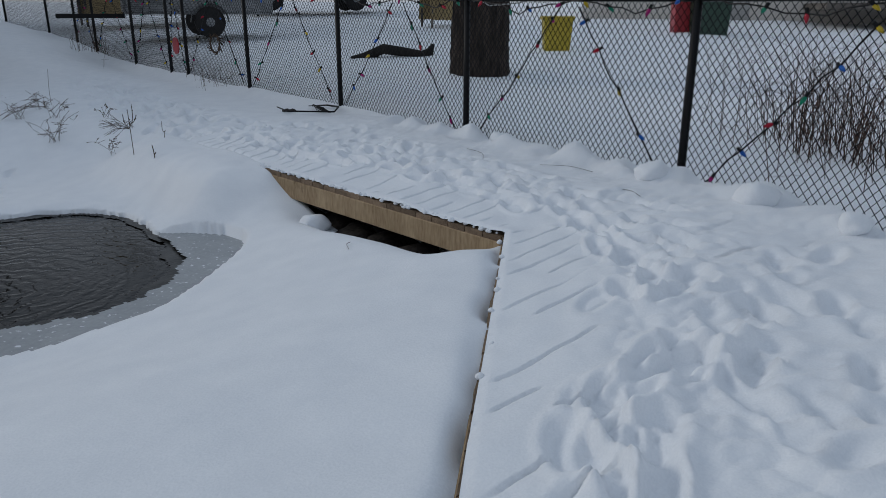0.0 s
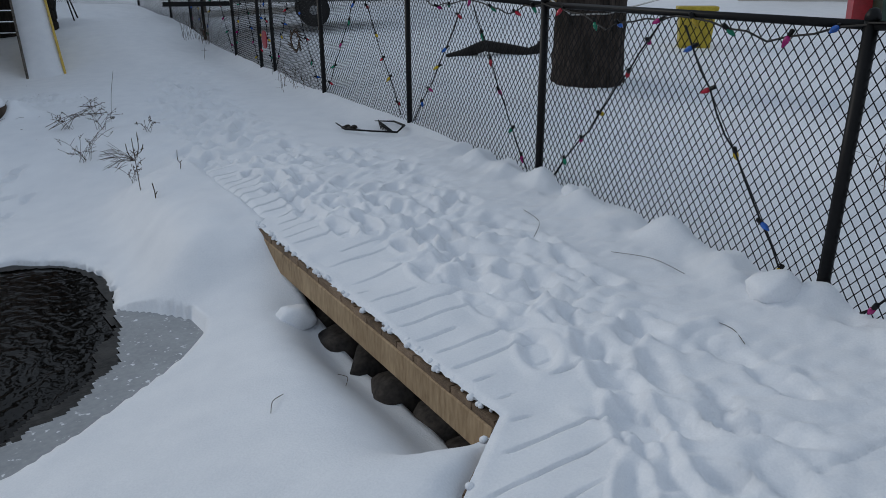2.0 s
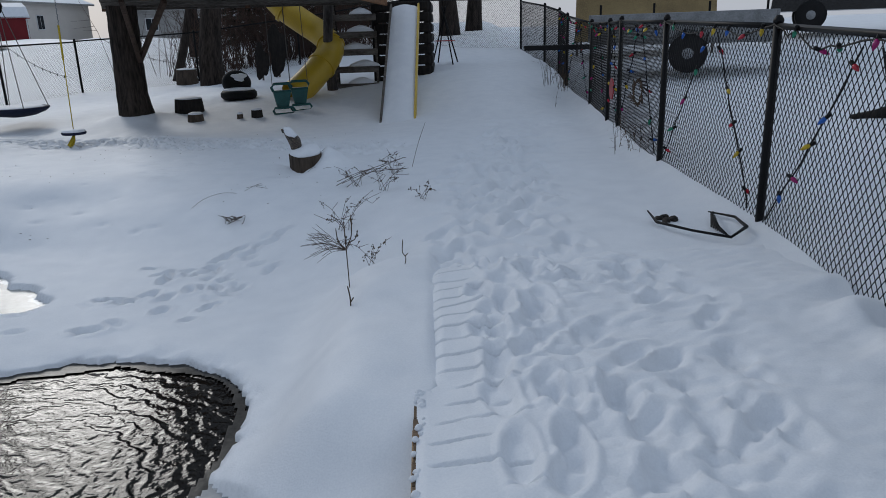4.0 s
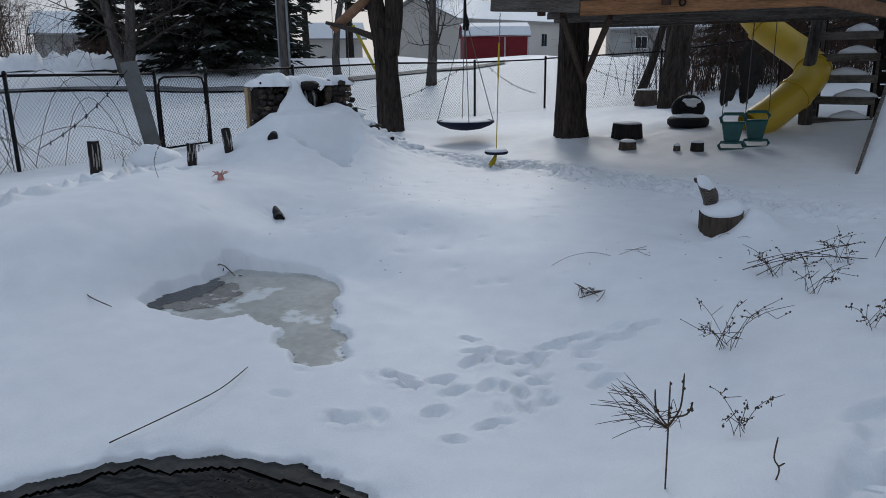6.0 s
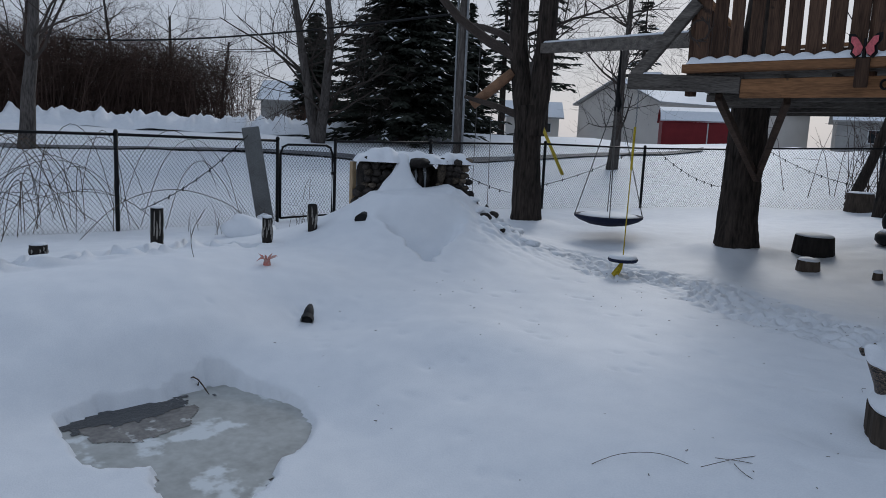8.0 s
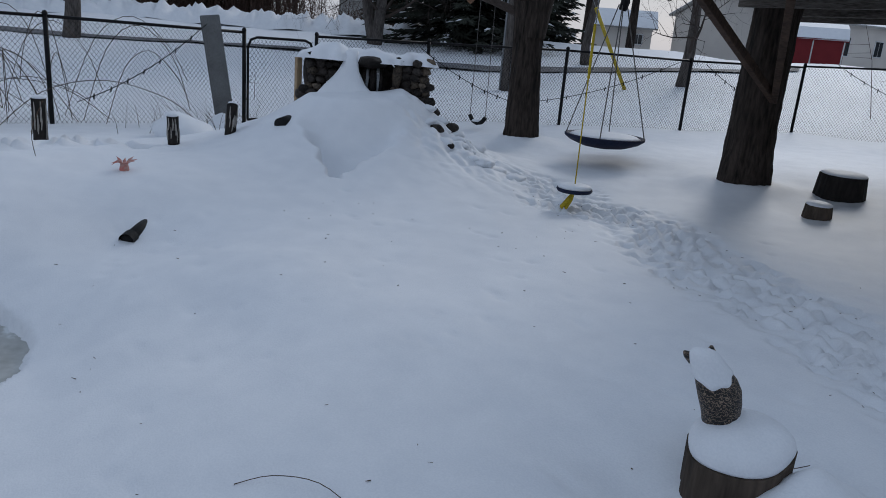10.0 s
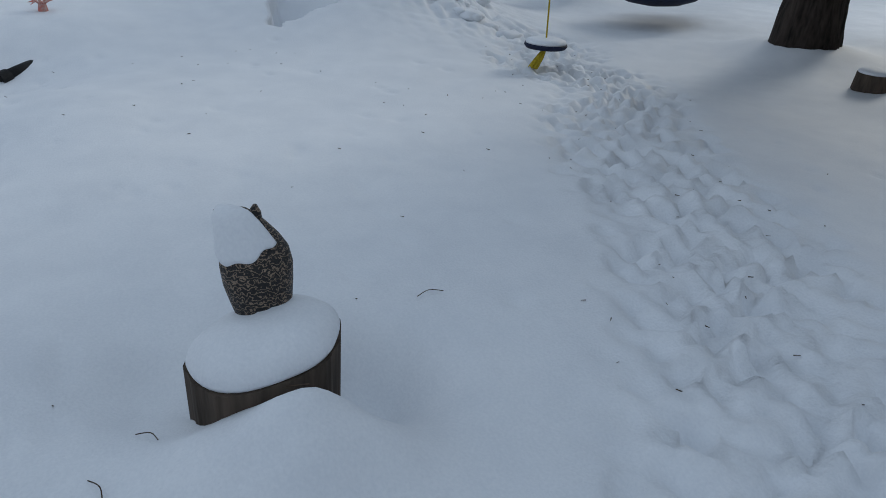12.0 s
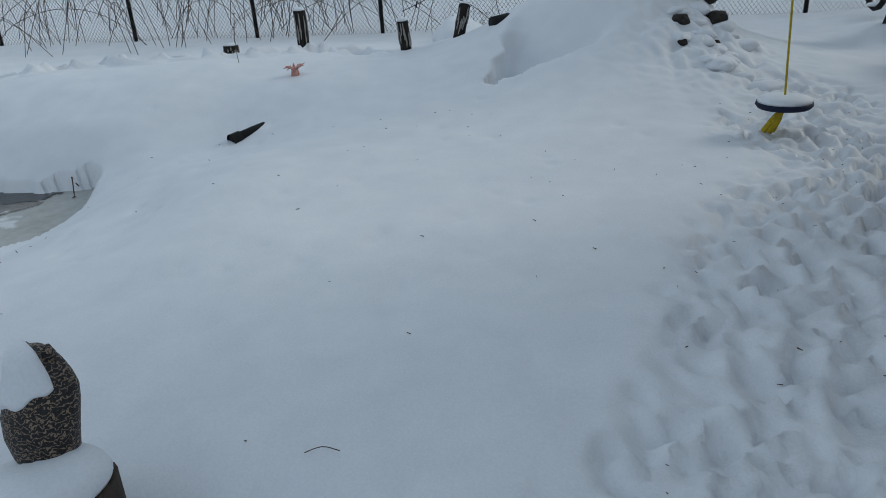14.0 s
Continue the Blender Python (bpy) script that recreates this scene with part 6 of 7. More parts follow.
def red_shed():
    x, y = place(*V, -0.471, 0.882, 44)
    t = thing("garden_shed", "dark red barn shed with a snow-covered gambrel roof", "shed", (x, y, ground_z(x, y) - 0.25), 33)
    L, D, H = 3.9, 2.6, 1.75
    Geo().box((0, 0, 0), (L, 0.06, H)).obj("front_wall", REDPAINT, t)
    Geo().box((0, D - 0.06, 0), (L, D, H)).obj("back_wall", REDPAINT, t)
    prof = [(0.0, H), (0.5, H + 0.5), (D / 2, H + 0.75), (D - 0.5, H + 0.5), (D, H)]
    for x0 in (0.0, L - 0.06):
        g = Geo()
        pr = [(0.06, 0), (D - 0.06, 0)] + [(min(max(y_, 0.06), D - 0.06), z_) for y_, z_ in reversed(prof)]
        vs = [(x0 + o, y_, z_) for o in (0, 0.06) for y_, z_ in pr]
        m = len(pr)
        g.add(vs, [tuple(range(m - 1, -1, -1)), tuple(range(m, 2 * m))] + [(i, (i + 1) % m, m + (i + 1) % m, m + i) for i in range(m)])
        g.obj("end_wall", REDPAINT, t)
    for nm, mat, up in (("roof", REDPAINT, 0.01), ("roof_snow", SNOW, 0.05)):
        g = Geo()
        for x0 in (-0.12, L + 0.12):
            for k in (0, 0.10):
                for y_, z_ in prof:
                    g.v.append((x0, D / 2 + (y_ - D / 2) * 1.06, z_ + up + k))
        for i in range(4):
            g.f += [(i, i + 1, 10 + i + 1, 10 + i), (5 + i + 1, 5 + i, 15 + i, 15 + i + 1), (i + 1, i, 5 + i, 5 + i + 1), (10 + i, 11 + i, 16 + i, 15 + i)]
        g.f += [(0, 10, 15, 5), (14, 4, 9, 19)]
        g.obj(nm, mat, t)
    for x0 in (0.02, L - 0.08, L * 0.62):
        Geo().box((x0, -0.03, 0), (x0 + 0.06, 0.0, H)).obj("trim", WHITE if x0 > L * 0.6 else REDPAINT, t)


red_shed()

# slushy road past the yard
rd = Geo()
pts = [place(*V, -1.0, 0.1, 30), place(*V, -0.93, 0.36, 29), place(*V, -0.85, 0.52, 29), place(*V, -0.7, 0.71, 30), place(*V, -0.55, 0.83, 33), place(*V, -0.42, 0.9, 38)]
for i in range(len(pts) * 6 - 5):
    k, f = divmod(i, 6)
    p = Vector(pts[k]).lerp(Vector(pts[min(k + 1, len(pts) - 1)]), f / 6)
    d = (p - Vector(V)).normalized()
    for o in (-0.55, 0.55):
        q = p + d * o
        rd.v.append((q.x, q.y, ground_z(q.x, q.y) + 0.06))
for i in range(len(rd.v) // 2 - 1):
    rd.f.append((2 * i, 2 * i + 1, 2 * i + 3, 2 * i + 2))
tagged(rd.obj("road", ROAD), "cleared slushy grey road beyond the fence", "road", kind="structure")


# ---- east neighbour ----
def oak():
    x, y = 5.15, 4.28
    t = thing("oak_tree", "very thick rough-barked trunk beyond the dock fence", "tree", (x, y, ground_z(x, y)))
    rough_trunk(Geo(), [(0, 0, -0.4), (0, 0, -0.05), (0, 0, 0.25), (0, 0, 0.9), (-0.02, 0, 2.0), (0, 0.05, 4.5), (0, 0, 7)], [0.36, 0.40, 0.385, 0.37, 0.36, 0.31, 0.22], 21, 52).obj("trunk", BARK, t, smooth=True)
    rnd = random.Random(31)
    c = Geo()
    for i in range(12):
        a = rnd.uniform(0, 6.28)
        limb(c, Vector((0, 0, rnd.uniform(3.5, 6.8))), Vector((math.cos(a), math.sin(a), 0.5)), rnd.uniform(2, 4), 0.09, 2, rnd, 0.5, 5)
    c.obj("crown", TWIG, t, "bare limbs")


oak()
lg = Geo()
lg.tube([(-0.7, -0.32, 0.2), (-0.5, -0.2, 0.24), (-0.2, -0.1, 0.36), (0.1, 0.02, 0.31), (0.42, 0.12, 0.24), (0.55, 0.2, 0.3), (0.6, 0.24, 0.42)], [0.055, 0.07, 0.085, 0.08, 0.085, 0.075, 0.03], 10)
lg.tube([(0.3, 0.1, 0.25), (0.3, 0.1, -0.2)], 0.012, 5)
lg.tube([(-0.3, -0.1, 0.3), (-0.3, -0.1, -0.2)], 0.012, 5)
ob = lg.obj("driftwood_log", DARKLOG, smooth=True)
ob.matrix_basis = pose(5.85, 6.6, ground_z(5.85, 6.6) - 0.24, 0, 0, -52)
tagged(ob, "dark crooked driftwood log propped on stakes", "log")


def trailer():
    x, y = 7.55, 12.75
    t = thing("utility_trailer", "grey galvanised utility trailer parked in the snow", "trailer", (x, y, ground_z(x, y)), 155)
    L, W = 2.9, 1.5
    for nm, lo, hi in (("side_panel", (0, 0, 0.5), (L, 0.04, 0.95)), ("side_panel", (0, W, 0.5), (L, W + 0.04, 0.95)), ("tailgate", (-0.05, 0, 0.45), (0, W, 0.95)), ("front_panel", (L, 0, 0.5), (L + 0.04, W, 0.95)), ("bed", (0, 0.04, 0.45), (L, W, 0.5))):
        Geo().box(lo, hi, None, 0.01).obj(nm, STEEL, t)
    for i in range(4):
        Geo().box((i * L / 3 - 0.02, -0.04, 0.4), (i * L / 3 + 0.02, 0.0, 1.15), None, 0.005).obj("stake", BLACK, t)
    Geo().beam((L, W / 2, 0.42), (L + 1.3, W / 2, 0.42), 0.08, 0.09).obj("drawbar", BLACK, t)
    for yy in (-0.12, W + 0.14):
        w = new("wheel")
        w.parent = t
        w.matrix_basis = pose(L * 0.45, yy, 0.3, 90, 0, 0)
        Geo().lathe([(0.18, -0.09), (0.29, -0.09), (0.31, -0.05), (0.31, 0.05), (0.29, 0.09), (0.18, 0.09)], sides=24).obj("tyre", RUBBER, w, smooth=True)
        Geo().lathe([(0.05, -0.1), (0.17, -0.07), (0.19, 0.0), (0.17, 0.07), (0.05, 0.1)], sides=16).obj("rim", STEEL, w, smooth=True)
        g = Geo()
        for k in range(11):
            a = math.pi * k / 10
            for o in (-0.12, 0.12):
                g.v.append((L * 0.45 + 0.38 * math.cos(a), yy + o, 0.3 + 0.38 * math.sin(a)))
        for k in range(10):
            g.f.append((2 * k, 2 * k + 1, 2 * k + 3, 2 * k + 2))
        g.obj("mudguard", STEEL, t)
    snow_ridge((0.1, W / 2, 0.5), (L - 0.1, W / 2, 0.5), 1.3, 0.25, 3, 1.1, "snow_load", t, 0.3)


trailer()


def tarp_heap(at, rz, size, label, mat):
    """A covered shelter: sagging cloth over a ridge."""
    t = thing("covered_shelter", label, "shelter", (at[0], at[1], ground_z(*at)), rz)
    g = Geo()
    nx, ny = 14, 10
    L, W, H = size
    for i in range(nx + 1):
        for j in range(ny + 1):
            u, v = i / nx, j / ny
            s = 1 - abs(2 * v - 1)
            z = H * min(1, 0.1 + s * 1.5) - 0.05 * math.sin(u * 9.4) ** 2 + 0.02 * math.sin(v * 31 + u * 17)
            g.v.append((L * u, W * v + 0.05 * math.sin(u * 12), max(z, 0.0)))
    for i in range(nx):
        for j in range(ny):
            a = i * (ny + 1) + j
            g.f.append((a, a + 1, a + ny + 2, a + ny + 1))
    g.obj("tarp", mat, t, smooth=True)
    for x, y in ((0.05, 0.1), (L - 0.05, 0.1), (0.05, W - 0.1), (L - 0.05, W - 0.1)):
        Geo().tube([(x, y, -0.1), (x, y, H * 0.25)], 0.03, 6).obj("leg", GREYWOOD, t)


tarp_heap((8.8, 17.6), 160, (3.0, 2.2, 2.2), "tan tarpaulin shelter behind the trailer", TARP)
tarp_heap((11.6, 10.2), 150, (0.9, 1.0, 1.5), "brown tarpaulin over a stack", TARP)


def suv():
    x, y = 15.2, 17.0
    t = thing("parked_car", "black sport utility car parked in snow", "car", (x, y, ground_z(x, y) + 0.02), 150)
    prof = [(0.0, 0.45), (0.05, 0.95), (0.25, 1.05), (0.9, 1.12), (1.4, 1.65), (1.8, 1.74), (3.6, 1.72), (4.2, 1.2), (4.35, 1.0), (4.4, 0.45)]
    g = Geo()
    for w in (0, 1.8):
        for px, pz in prof:
            g.v.append((px, w + (0.12 if pz > 1.2 and w == 0 else -0.12 if pz > 1.2 else 0), pz))
    m = len(prof)
    g.f = [tuple(range(m)), tuple(range(2 * m - 1, m - 1, -1))] + [(i, m + i, m + (i + 1) % m, (i + 1) % m) for i in range(m)]
    g.obj("body", DARKCAR, t)
    for yy in (0.1, 1.7):
        Geo().add([(1.5, yy - 0.04, 1.2), (2.7, yy - 0.04, 1.2), (2.7, yy - 0.0, 1.62), (1.75, yy, 1.62), (1.5, yy + 0.04, 1.2), (2.7, yy + 0.04, 1.2), (2.7, yy + 0.03, 1.62), (1.75, yy + 0.03, 1.62)],
                  [(3, 2, 1, 0), (4, 5, 6, 7), (0, 1, 5, 4), (1, 2, 6, 5), (2, 3, 7, 6), (3, 0, 4, 7)]).obj("side_window", GLASS, t)
        for xx in (0.85, 3.5):
            w = new("wheel")
            w.parent = t
            w.matrix_basis = pose(xx, yy, 0.35, 90, 0, 0)
            Geo().lathe([(0.2, -0.12), (0.34, -0.11), (0.36, 0), (0.34, 0.11), (0.2, 0.12)], sides=24).obj("tyre", RUBBER, w, smooth=True)
            Geo().lathe([(0.06, -0.13), (0.2, -0.1), (0.2, 0.1), (0.06, 0.13)], sides=14).obj("rim", STEEL, w, smooth=True)
    snow_ridge((1.7, 0.9, 1.72), (3.5, 0.9, 1.71), 1.2, 0.08, 3, 1.4, "roof_snow", t, 0.1)


suv()


def siding_house():
    """The neighbour's white clapboard house with its porch."""
    x, y = 15.2, 8.6
    z = ground_z(x, y)
    t = thing("neighbour_house", "white clapboard neighbour house with a railed porch", "house", (x, y, z), -62)
    L, H = 12.0, 3.2
    Geo().box((0, 0.03, -0.5), (L, 0.25, H)).obj("front_wall", SIDING, t)
    Geo().box((0, 0.25, -0.5), (0.2, 6.0, H)).obj("side_wall", SIDING, t)
    Geo().box((L - 0.2, 0.25, -0.5), (L, 6.0, H)).obj("side_wall", SIDING, t)
    Geo().box((-0.3, -0.4, H), (L + 0.3, 6.2, H + 0.25)).obj("roof", DARKSIDE, t)
    Geo().box((-0.3, -0.4, H + 0.254), (L + 0.3, 6.2, H + 0.4), None, 0.05).obj("roof_snow", SNOW, t)
    for i in range(22):
        zz = -0.1 + i * 0.15
        g = Geo()
        g.add([(0.02, 0.03, zz), (L - 0.02, 0.03, zz), (L - 0.02, 0.0, zz), (0.02, 0.0, zz), (0.02, 0.03, zz + 0.148), (L - 0.02, 0.03, zz + 0.148), (L - 0.02, 0.022, zz + 0.148), (0.02, 0.022, zz + 0.148)],
              [(3, 2, 1, 0), (4, 5, 6, 7), (0, 1, 5, 4), (1, 2, 6, 5), (2, 3, 7, 6), (3, 0, 4, 7)])
        g.obj("clapboard", SIDING, t)
    Geo().box((3.4, -0.05, 0.0), (4.3, 0.0, 2.05), None, 0.01).obj("door", DARKSIDE, t)
    Geo().box((5.6, -2.2, 0.25), (10.5, -0.02, 0.4), None, 0.01).obj("porch_floor", GREYWOOD, t)
    Geo().beam((5.6, -2.2, 1.25), (10.5, -2.2, 1.25), 0.06, 0.06).obj("porch_rail", BLACK, t)
    for i in range(34):
        Geo().tube([(5.65 + i * 0.145, -2.2, 0.4), (5.65 + i * 0.145, -2.2, 1.25)], 0.013, 5).obj("baluster", BLACK, t)


siding_house()


def bin_thing(at, label, mat, size, lid=True):
    t = thing("storage_bin", label, "bin", (at[0], at[1], ground_z(*at) - 0.03), -50)
    w, d, h = size
    g = Geo()
    g.add([(-w / 2 * k, -d / 2 * k, z) if i == 0 else (w / 2 * k, -d / 2 * k, z) if i == 1 else (w / 2 * k, d / 2 * k, z) if i == 2 else (-w / 2 * k, d / 2 * k, z) for z, k in ((0, 0.85), (h, 1)) for i in range(4)],
          [(3, 2, 1, 0), (4, 5, 6, 7), (0, 1, 5, 4), (1, 2, 6, 5), (2, 3, 7, 6), (3, 0, 4, 7)])
    g.obj("body", mat, t)
    Geo().box((-w / 2 - 0.03, -d / 2 - 0.03, h), (w / 2 + 0.03, d / 2 + 0.03, h + 0.06), None, 0.012).obj("lid", mat, t)


D0 = (-3.13, -2.19)
bin_thing(place(*D0, 0.845, 0.534, 13.5), "yellow plastic bin standing in the snow", YELP, (0.5, 0.4, 0.55))
bin_thing(place(*D0, 0.917, 0.398, 17.5), "red plastic bin by the house", REDP, (0.4, 0.4, 0.9))
bin_thing(place(*D0, 0.93, 0.367, 17.2), "dark green wheeled bin by the house", GREENP, (0.75, 0.6, 1.0))


# ---- string lights on the dock fence ----
def fence_pt(i, k, v):
    (ax, ay), (bx, by) = FENCE_E[i], FENCE_E[i + 1]
    x, y = ax + (bx - ax) * k, ay + (by - ay) * k
    za, zb = ground_z(ax, ay), ground_z(bx, by)
    n = Vector((-(by - ay), bx - ax, 0)).normalized()
    return Vector((x, y, za + (zb - za) * k + v)) + n * 0.025


def bulb_mesh(mat, name):
    g = Geo()
    g.lathe([(0.003, -0.058), (0.009, -0.046), (0.015, -0.027), (0.0145, -0.012), (0.009, 0.0)], sides=8)
    return mesh(name, g.v, g.f, mat, True)


BULB_MESH = [bulb_mesh(m, "bulb") for m in BULBS]
SOCKET_MESH = mesh("socket", *(lambda g: (g.v, g.f))(Geo().lathe([(0.013, 0.0), (0.013, 0.03), (0.006, 0.035)], sides=6)), BLACK)
rl = random.Random(6)


def light_string(path, spacing, label, phase=0):
    t = thing("string_light", label, "string lights", path[0], group="fence light strings")
    o = Vector(path[0])
    pts = []
    for a, b in zip(path, path[1:]):
        n = max(2, int((b - a).length / 0.12))
        for i in range(n):
            p = a.lerp(b, i / n)
            pts.append(p + Vector((rl.gauss(0, 0.004), rl.gauss(0, 0.004), rl.gauss(0, 0.012))))
    pts.append(path[-1])
    Geo().tube([p - o for p in pts], 0.0055, 5).obj("wire", BLACK, t)
    run = 0.0
    nxt = spacing * 0.6
    k = phase
    for a, b in zip(pts, pts[1:]):
        run += (b - a).length
        if run > nxt:
            nxt += spacing * rl.uniform(0.85, 1.15)
            m = pose(*(a - o), rl.uniform(-70, 70), rl.uniform(-60, 60), rl.uniform(0, 360))
            ob = new("bulb", BULB_MESH[k % 5])
            ob.parent, ob.matrix_basis = t, m
            so = new("socket", SOCKET_MESH)
            so.parent = ob
            k += rl.choice((1, 2, 3))
    return t


for i in range(0, 9):
    top = [fence_pt(i, 0.0, 1.31), fence_pt(i, 0.2, 1.22), fence_pt(i, 0.45, 1.28), fence_pt(i, 0.7, 1.2), fence_pt(i, 1.0, 1.31)]
    light_string(top, 0.32, "coloured bulbs strung along the fence top", i)
    light_string([fence_pt(i, 0.06, 0.05), fence_pt(i, 0.24, 0.62), fence_pt(i, 0.42, 1.24)], 0.3, "dark wire of coloured bulbs slung across the fence", i + 2)
    light_string([fence_pt(i, 0.5, 1.24), fence_pt(i, 0.7, 0.65), fence_pt(i, 0.93, 0.05)], 0.3, "dark wire of coloured bulbs slung across the fence", i + 3)


def flood_lamp():
    x, y = FENCE_E[2]
    p = Vector((x, y, ground_z(x, y) + 1.36))
    t = thing("security_lamp", "white outdoor lamp with a white cable on the fence post", "lamp", p)
    for dx, dy in ((-0.05, -0.03), (0.05, 0.04)):
        ob = Geo().lathe([(0.02, 0), (0.045, 0.02), (0.05, 0.08), (0.045, 0.1)], sides=14).obj("lamp_head", WHITE, t, smooth=True)
        ob.matrix_basis = pose(dx, dy, 0.02, 70, 0, 40)
    Geo().tube([(0, 0, 0), (-0.05, -0.3, -0.12), (-0.15, -0.7, -0.1), (-0.28, -1.2, 0.0)], 0.006, 5).obj("cable", WHITE, t)


flood_lamp()


# ---- stumps, tyres and blocks under the platform ----
def small_stump(at, r, h, seed, label, mat=DARKLOG):
    return stump((at[0], at[1], ground_z(*at) - 0.02), r, h, "sawn_stump", label, mat, 0.04, seed, (0, 0), 0.15, "yard stumps", foot=1.12)


small_stump((-2.95, 14.85), 0.25, 0.28, 11, "dark sawn stump with a snow cap under the platform")
small_stump((-2.62, 13.7), 0.13, 0.14, 12, "small pale wood block with snow on top", STUMPWOOD)
small_stump((-4.45, 22.2), 0.26, 0.42, 13, "pale sawn stump near the back fence", STUMPWOOD)
small_stump((-1.55, 13.75), 0.09, 0.15, 14, "small dark wood block in the snow")
small_stump((-1.85, 13.7), 0.05, 0.1, 15, "small pale wood offcut in the snow", STUMPWOOD)


def tyre_seat():
    x, y = -2.2, 16.3
    t = thing("tyre_seat", "two old black tyres stacked as a seat, snow on them", "tyre", (x, y, ground_z(x, y)), 25)
    t.matrix_basis = t.matrix_basis @ Matrix.Scale(0.82, 4)
    tor = [(0.24, -0.1), (0.4, -0.11), (0.46, -0.05), (0.46, 0.05), (0.4, 0.11), (0.24, 0.1), (0.22, 0.0)]
    Geo().lathe([(r, z + 0.12) for r, z in tor], sides=28).obj("lower_tyre", RUBBER, t, smooth=True)
    ob = Geo().lathe([(0.02, 0.115), (0.2, 0.11), (0.34, 0.105), (0.41, 0.05), (0.42, -0.05), (0.36, -0.11), (0.02, -0.115)], sides=28).obj("upper_tyre", RUBBER, t, smooth=True)
    ob.matrix_basis = pose(0.05, 0.26, 0.40, 66, 0, 0) @ Matrix.Diagonal((0.9, 0.8, 1, 1))
    Geo().lathe([(0.4, 0.225), (0.36, 0.27), (0.15, 0.29), (0.02, 0.3)], sides=20).obj("snow_cap", SNOW, t, smooth=True)
    ob = Geo().lathe([(0.17, -0.01), (0.16, 0.025), (0.08, 0.04), (0.01, 0.045)], sides=18, wob=lambda a, z_: 1 + 0.2 * math.sin(3 * a) + 0.12 * math.sin(5 * a + 1)).obj("snow_patch", SNOW, t, smooth=True)
    ob.matrix_basis = pose(0.08, 0.10, 0.55, 66, 0, 0) @ Matrix.Diagonal((1.1, 0.62, 1, 1))


tyre_seat()


def cutout(at, h, wide, seed, label):
    """A flat dark board sawn to a plain rounded outline, on a stake."""
    rnd = random.Random(seed)
    t = thing("garden_board", label, "ornament", (at[0], at[1], ground_z(*at)), 5)
    prof = []
    for i in range(24):
        a = 2 * math.pi * i / 24
        r = 1 + 0.16 * math.sin(3 * a + seed) + 0.1 * math.sin(5 * a)
        prof.append((wide * r * math.cos(a), h * 0.5 + h * 0.46 * r * math.sin(a)))
    g = Geo()
    m = len(prof)
    g.add([(x, o, z) for o in (0, 0.02) for x, z in prof], [tuple(range(m)), tuple(range(2 * m - 1, m - 1, -1))] + [(i, m + i, m + (i + 1) % m, (i + 1) % m) for i in range(m)])
    g.obj("board", DARKLOG, t)
    Geo().beam((0, 0.03, -0.2), (0, 0.03, h * 0.6), 0.03, 0.05, up=(1, 0, 0)).obj("stake", GREYWOOD, t)


cutout((-1.68, 20.35), 1.4, 0.24, 1, "tall dark painted wooden garden cut-out")
cutout((-2.08, 20.05), 0.95, 0.18, 2, "shorter dark painted wooden garden cut-out")


def tripod_frame():
    x, y = 2.55, 18.6
    t = thing("tripod_frame", "dark metal rod frame standing in the snow", "frame", (x, y, ground_z(x, y)))
    for k in range(4):
        a = k * 1.57 + 0.4
        Geo().tube([(0.4 * math.cos(a), 0.4 * math.sin(a), -0.1), (-0.06 * math.cos(a), -0.06 * math.sin(a), 1.35)], 0.018, 6).obj("rod", BLACK, t)
    Geo().tube([(0.25 * math.cos(a), 0.25 * math.sin(a), 0.55) for a in [i * 0.6 for i in range(11)]], 0.012, 5).obj("ring", REDP, t)


tripod_frame()


def belt_swing():
    t = thing("belt_swing", "small belt swing hanging from the forked tree", "swing", (-8.65, 14.2, 0.1))
    Geo().tube([(-0.2, 0, 0.08), (-0.12, 0, 0.0), (0, 0, -0.03), (0.12, 0, 0.0), (0.2, 0, 0.08)], 0.035, 8).obj("seat", RUBBER, t, smooth=True)
    for s in (-1, 1):
        Geo().tube([(s * 0.2, 0, 0.08), (s * 0.17, 0, 3.3)], 0.006, 5).obj("rope", ROPE, t)
    Geo().lathe([(0.1, 0.0), (0.08, 0.03), (0.02, 0.045)], (0, 0, 0), 10).obj("snow_cap", SNOW, t, smooth=True)


belt_swing()


# ---- the north bank ----
PALE = material("split_wood", (0.42, 0.40, 0.37), 0.85, dark=(0.2, 0.18, 0.16), scale=20, bump=0.3)


def edging_log(at, h, r, tilt, label):
    t = thing("edging_log", label, "log", (at[0], at[1], ground_z(*at)), 0, "charred edging logs")
    m = pose(0, 0, 0, tilt[0], tilt[1], 0)
    rnd = random.Random(int(at[0] * 10))
    ob = Geo().lathe([(r * 1.02, -0.25), (r, 0.0), (r * 0.97, h * 0.5), (r, h), (r * 0.8, h + 0.01)], sides=16).obj("charred_wood", DARKLOG, t, smooth=True)
    ob.matrix_basis = m
    for k in range(16):
        a, z0 = rnd.uniform(0, 6.28), rnd.uniform(0.0, h * 0.55)
        ob = Geo().tube([(r * math.cos(a), r * math.sin(a), z0), (r * 1.02 * math.cos(a + 0.1), r * 1.02 * math.sin(a + 0.1), z0 + h * 0.2), (r * math.cos(a + 0.05), r * math.sin(a + 0.05), z0 + h * 0.42)], [0.004, 0.008, 0.003], 5).obj("pale_split", PALE, t)
        ob.matrix_basis = m
    ob = Geo().lathe([(r * 0.95, h), (r * 0.8, h + 0.025), (r * 0.2, h + 0.035)], sides=12).obj("snow_cap", SNOW, t, smooth=True)
    ob.matrix_basis = m


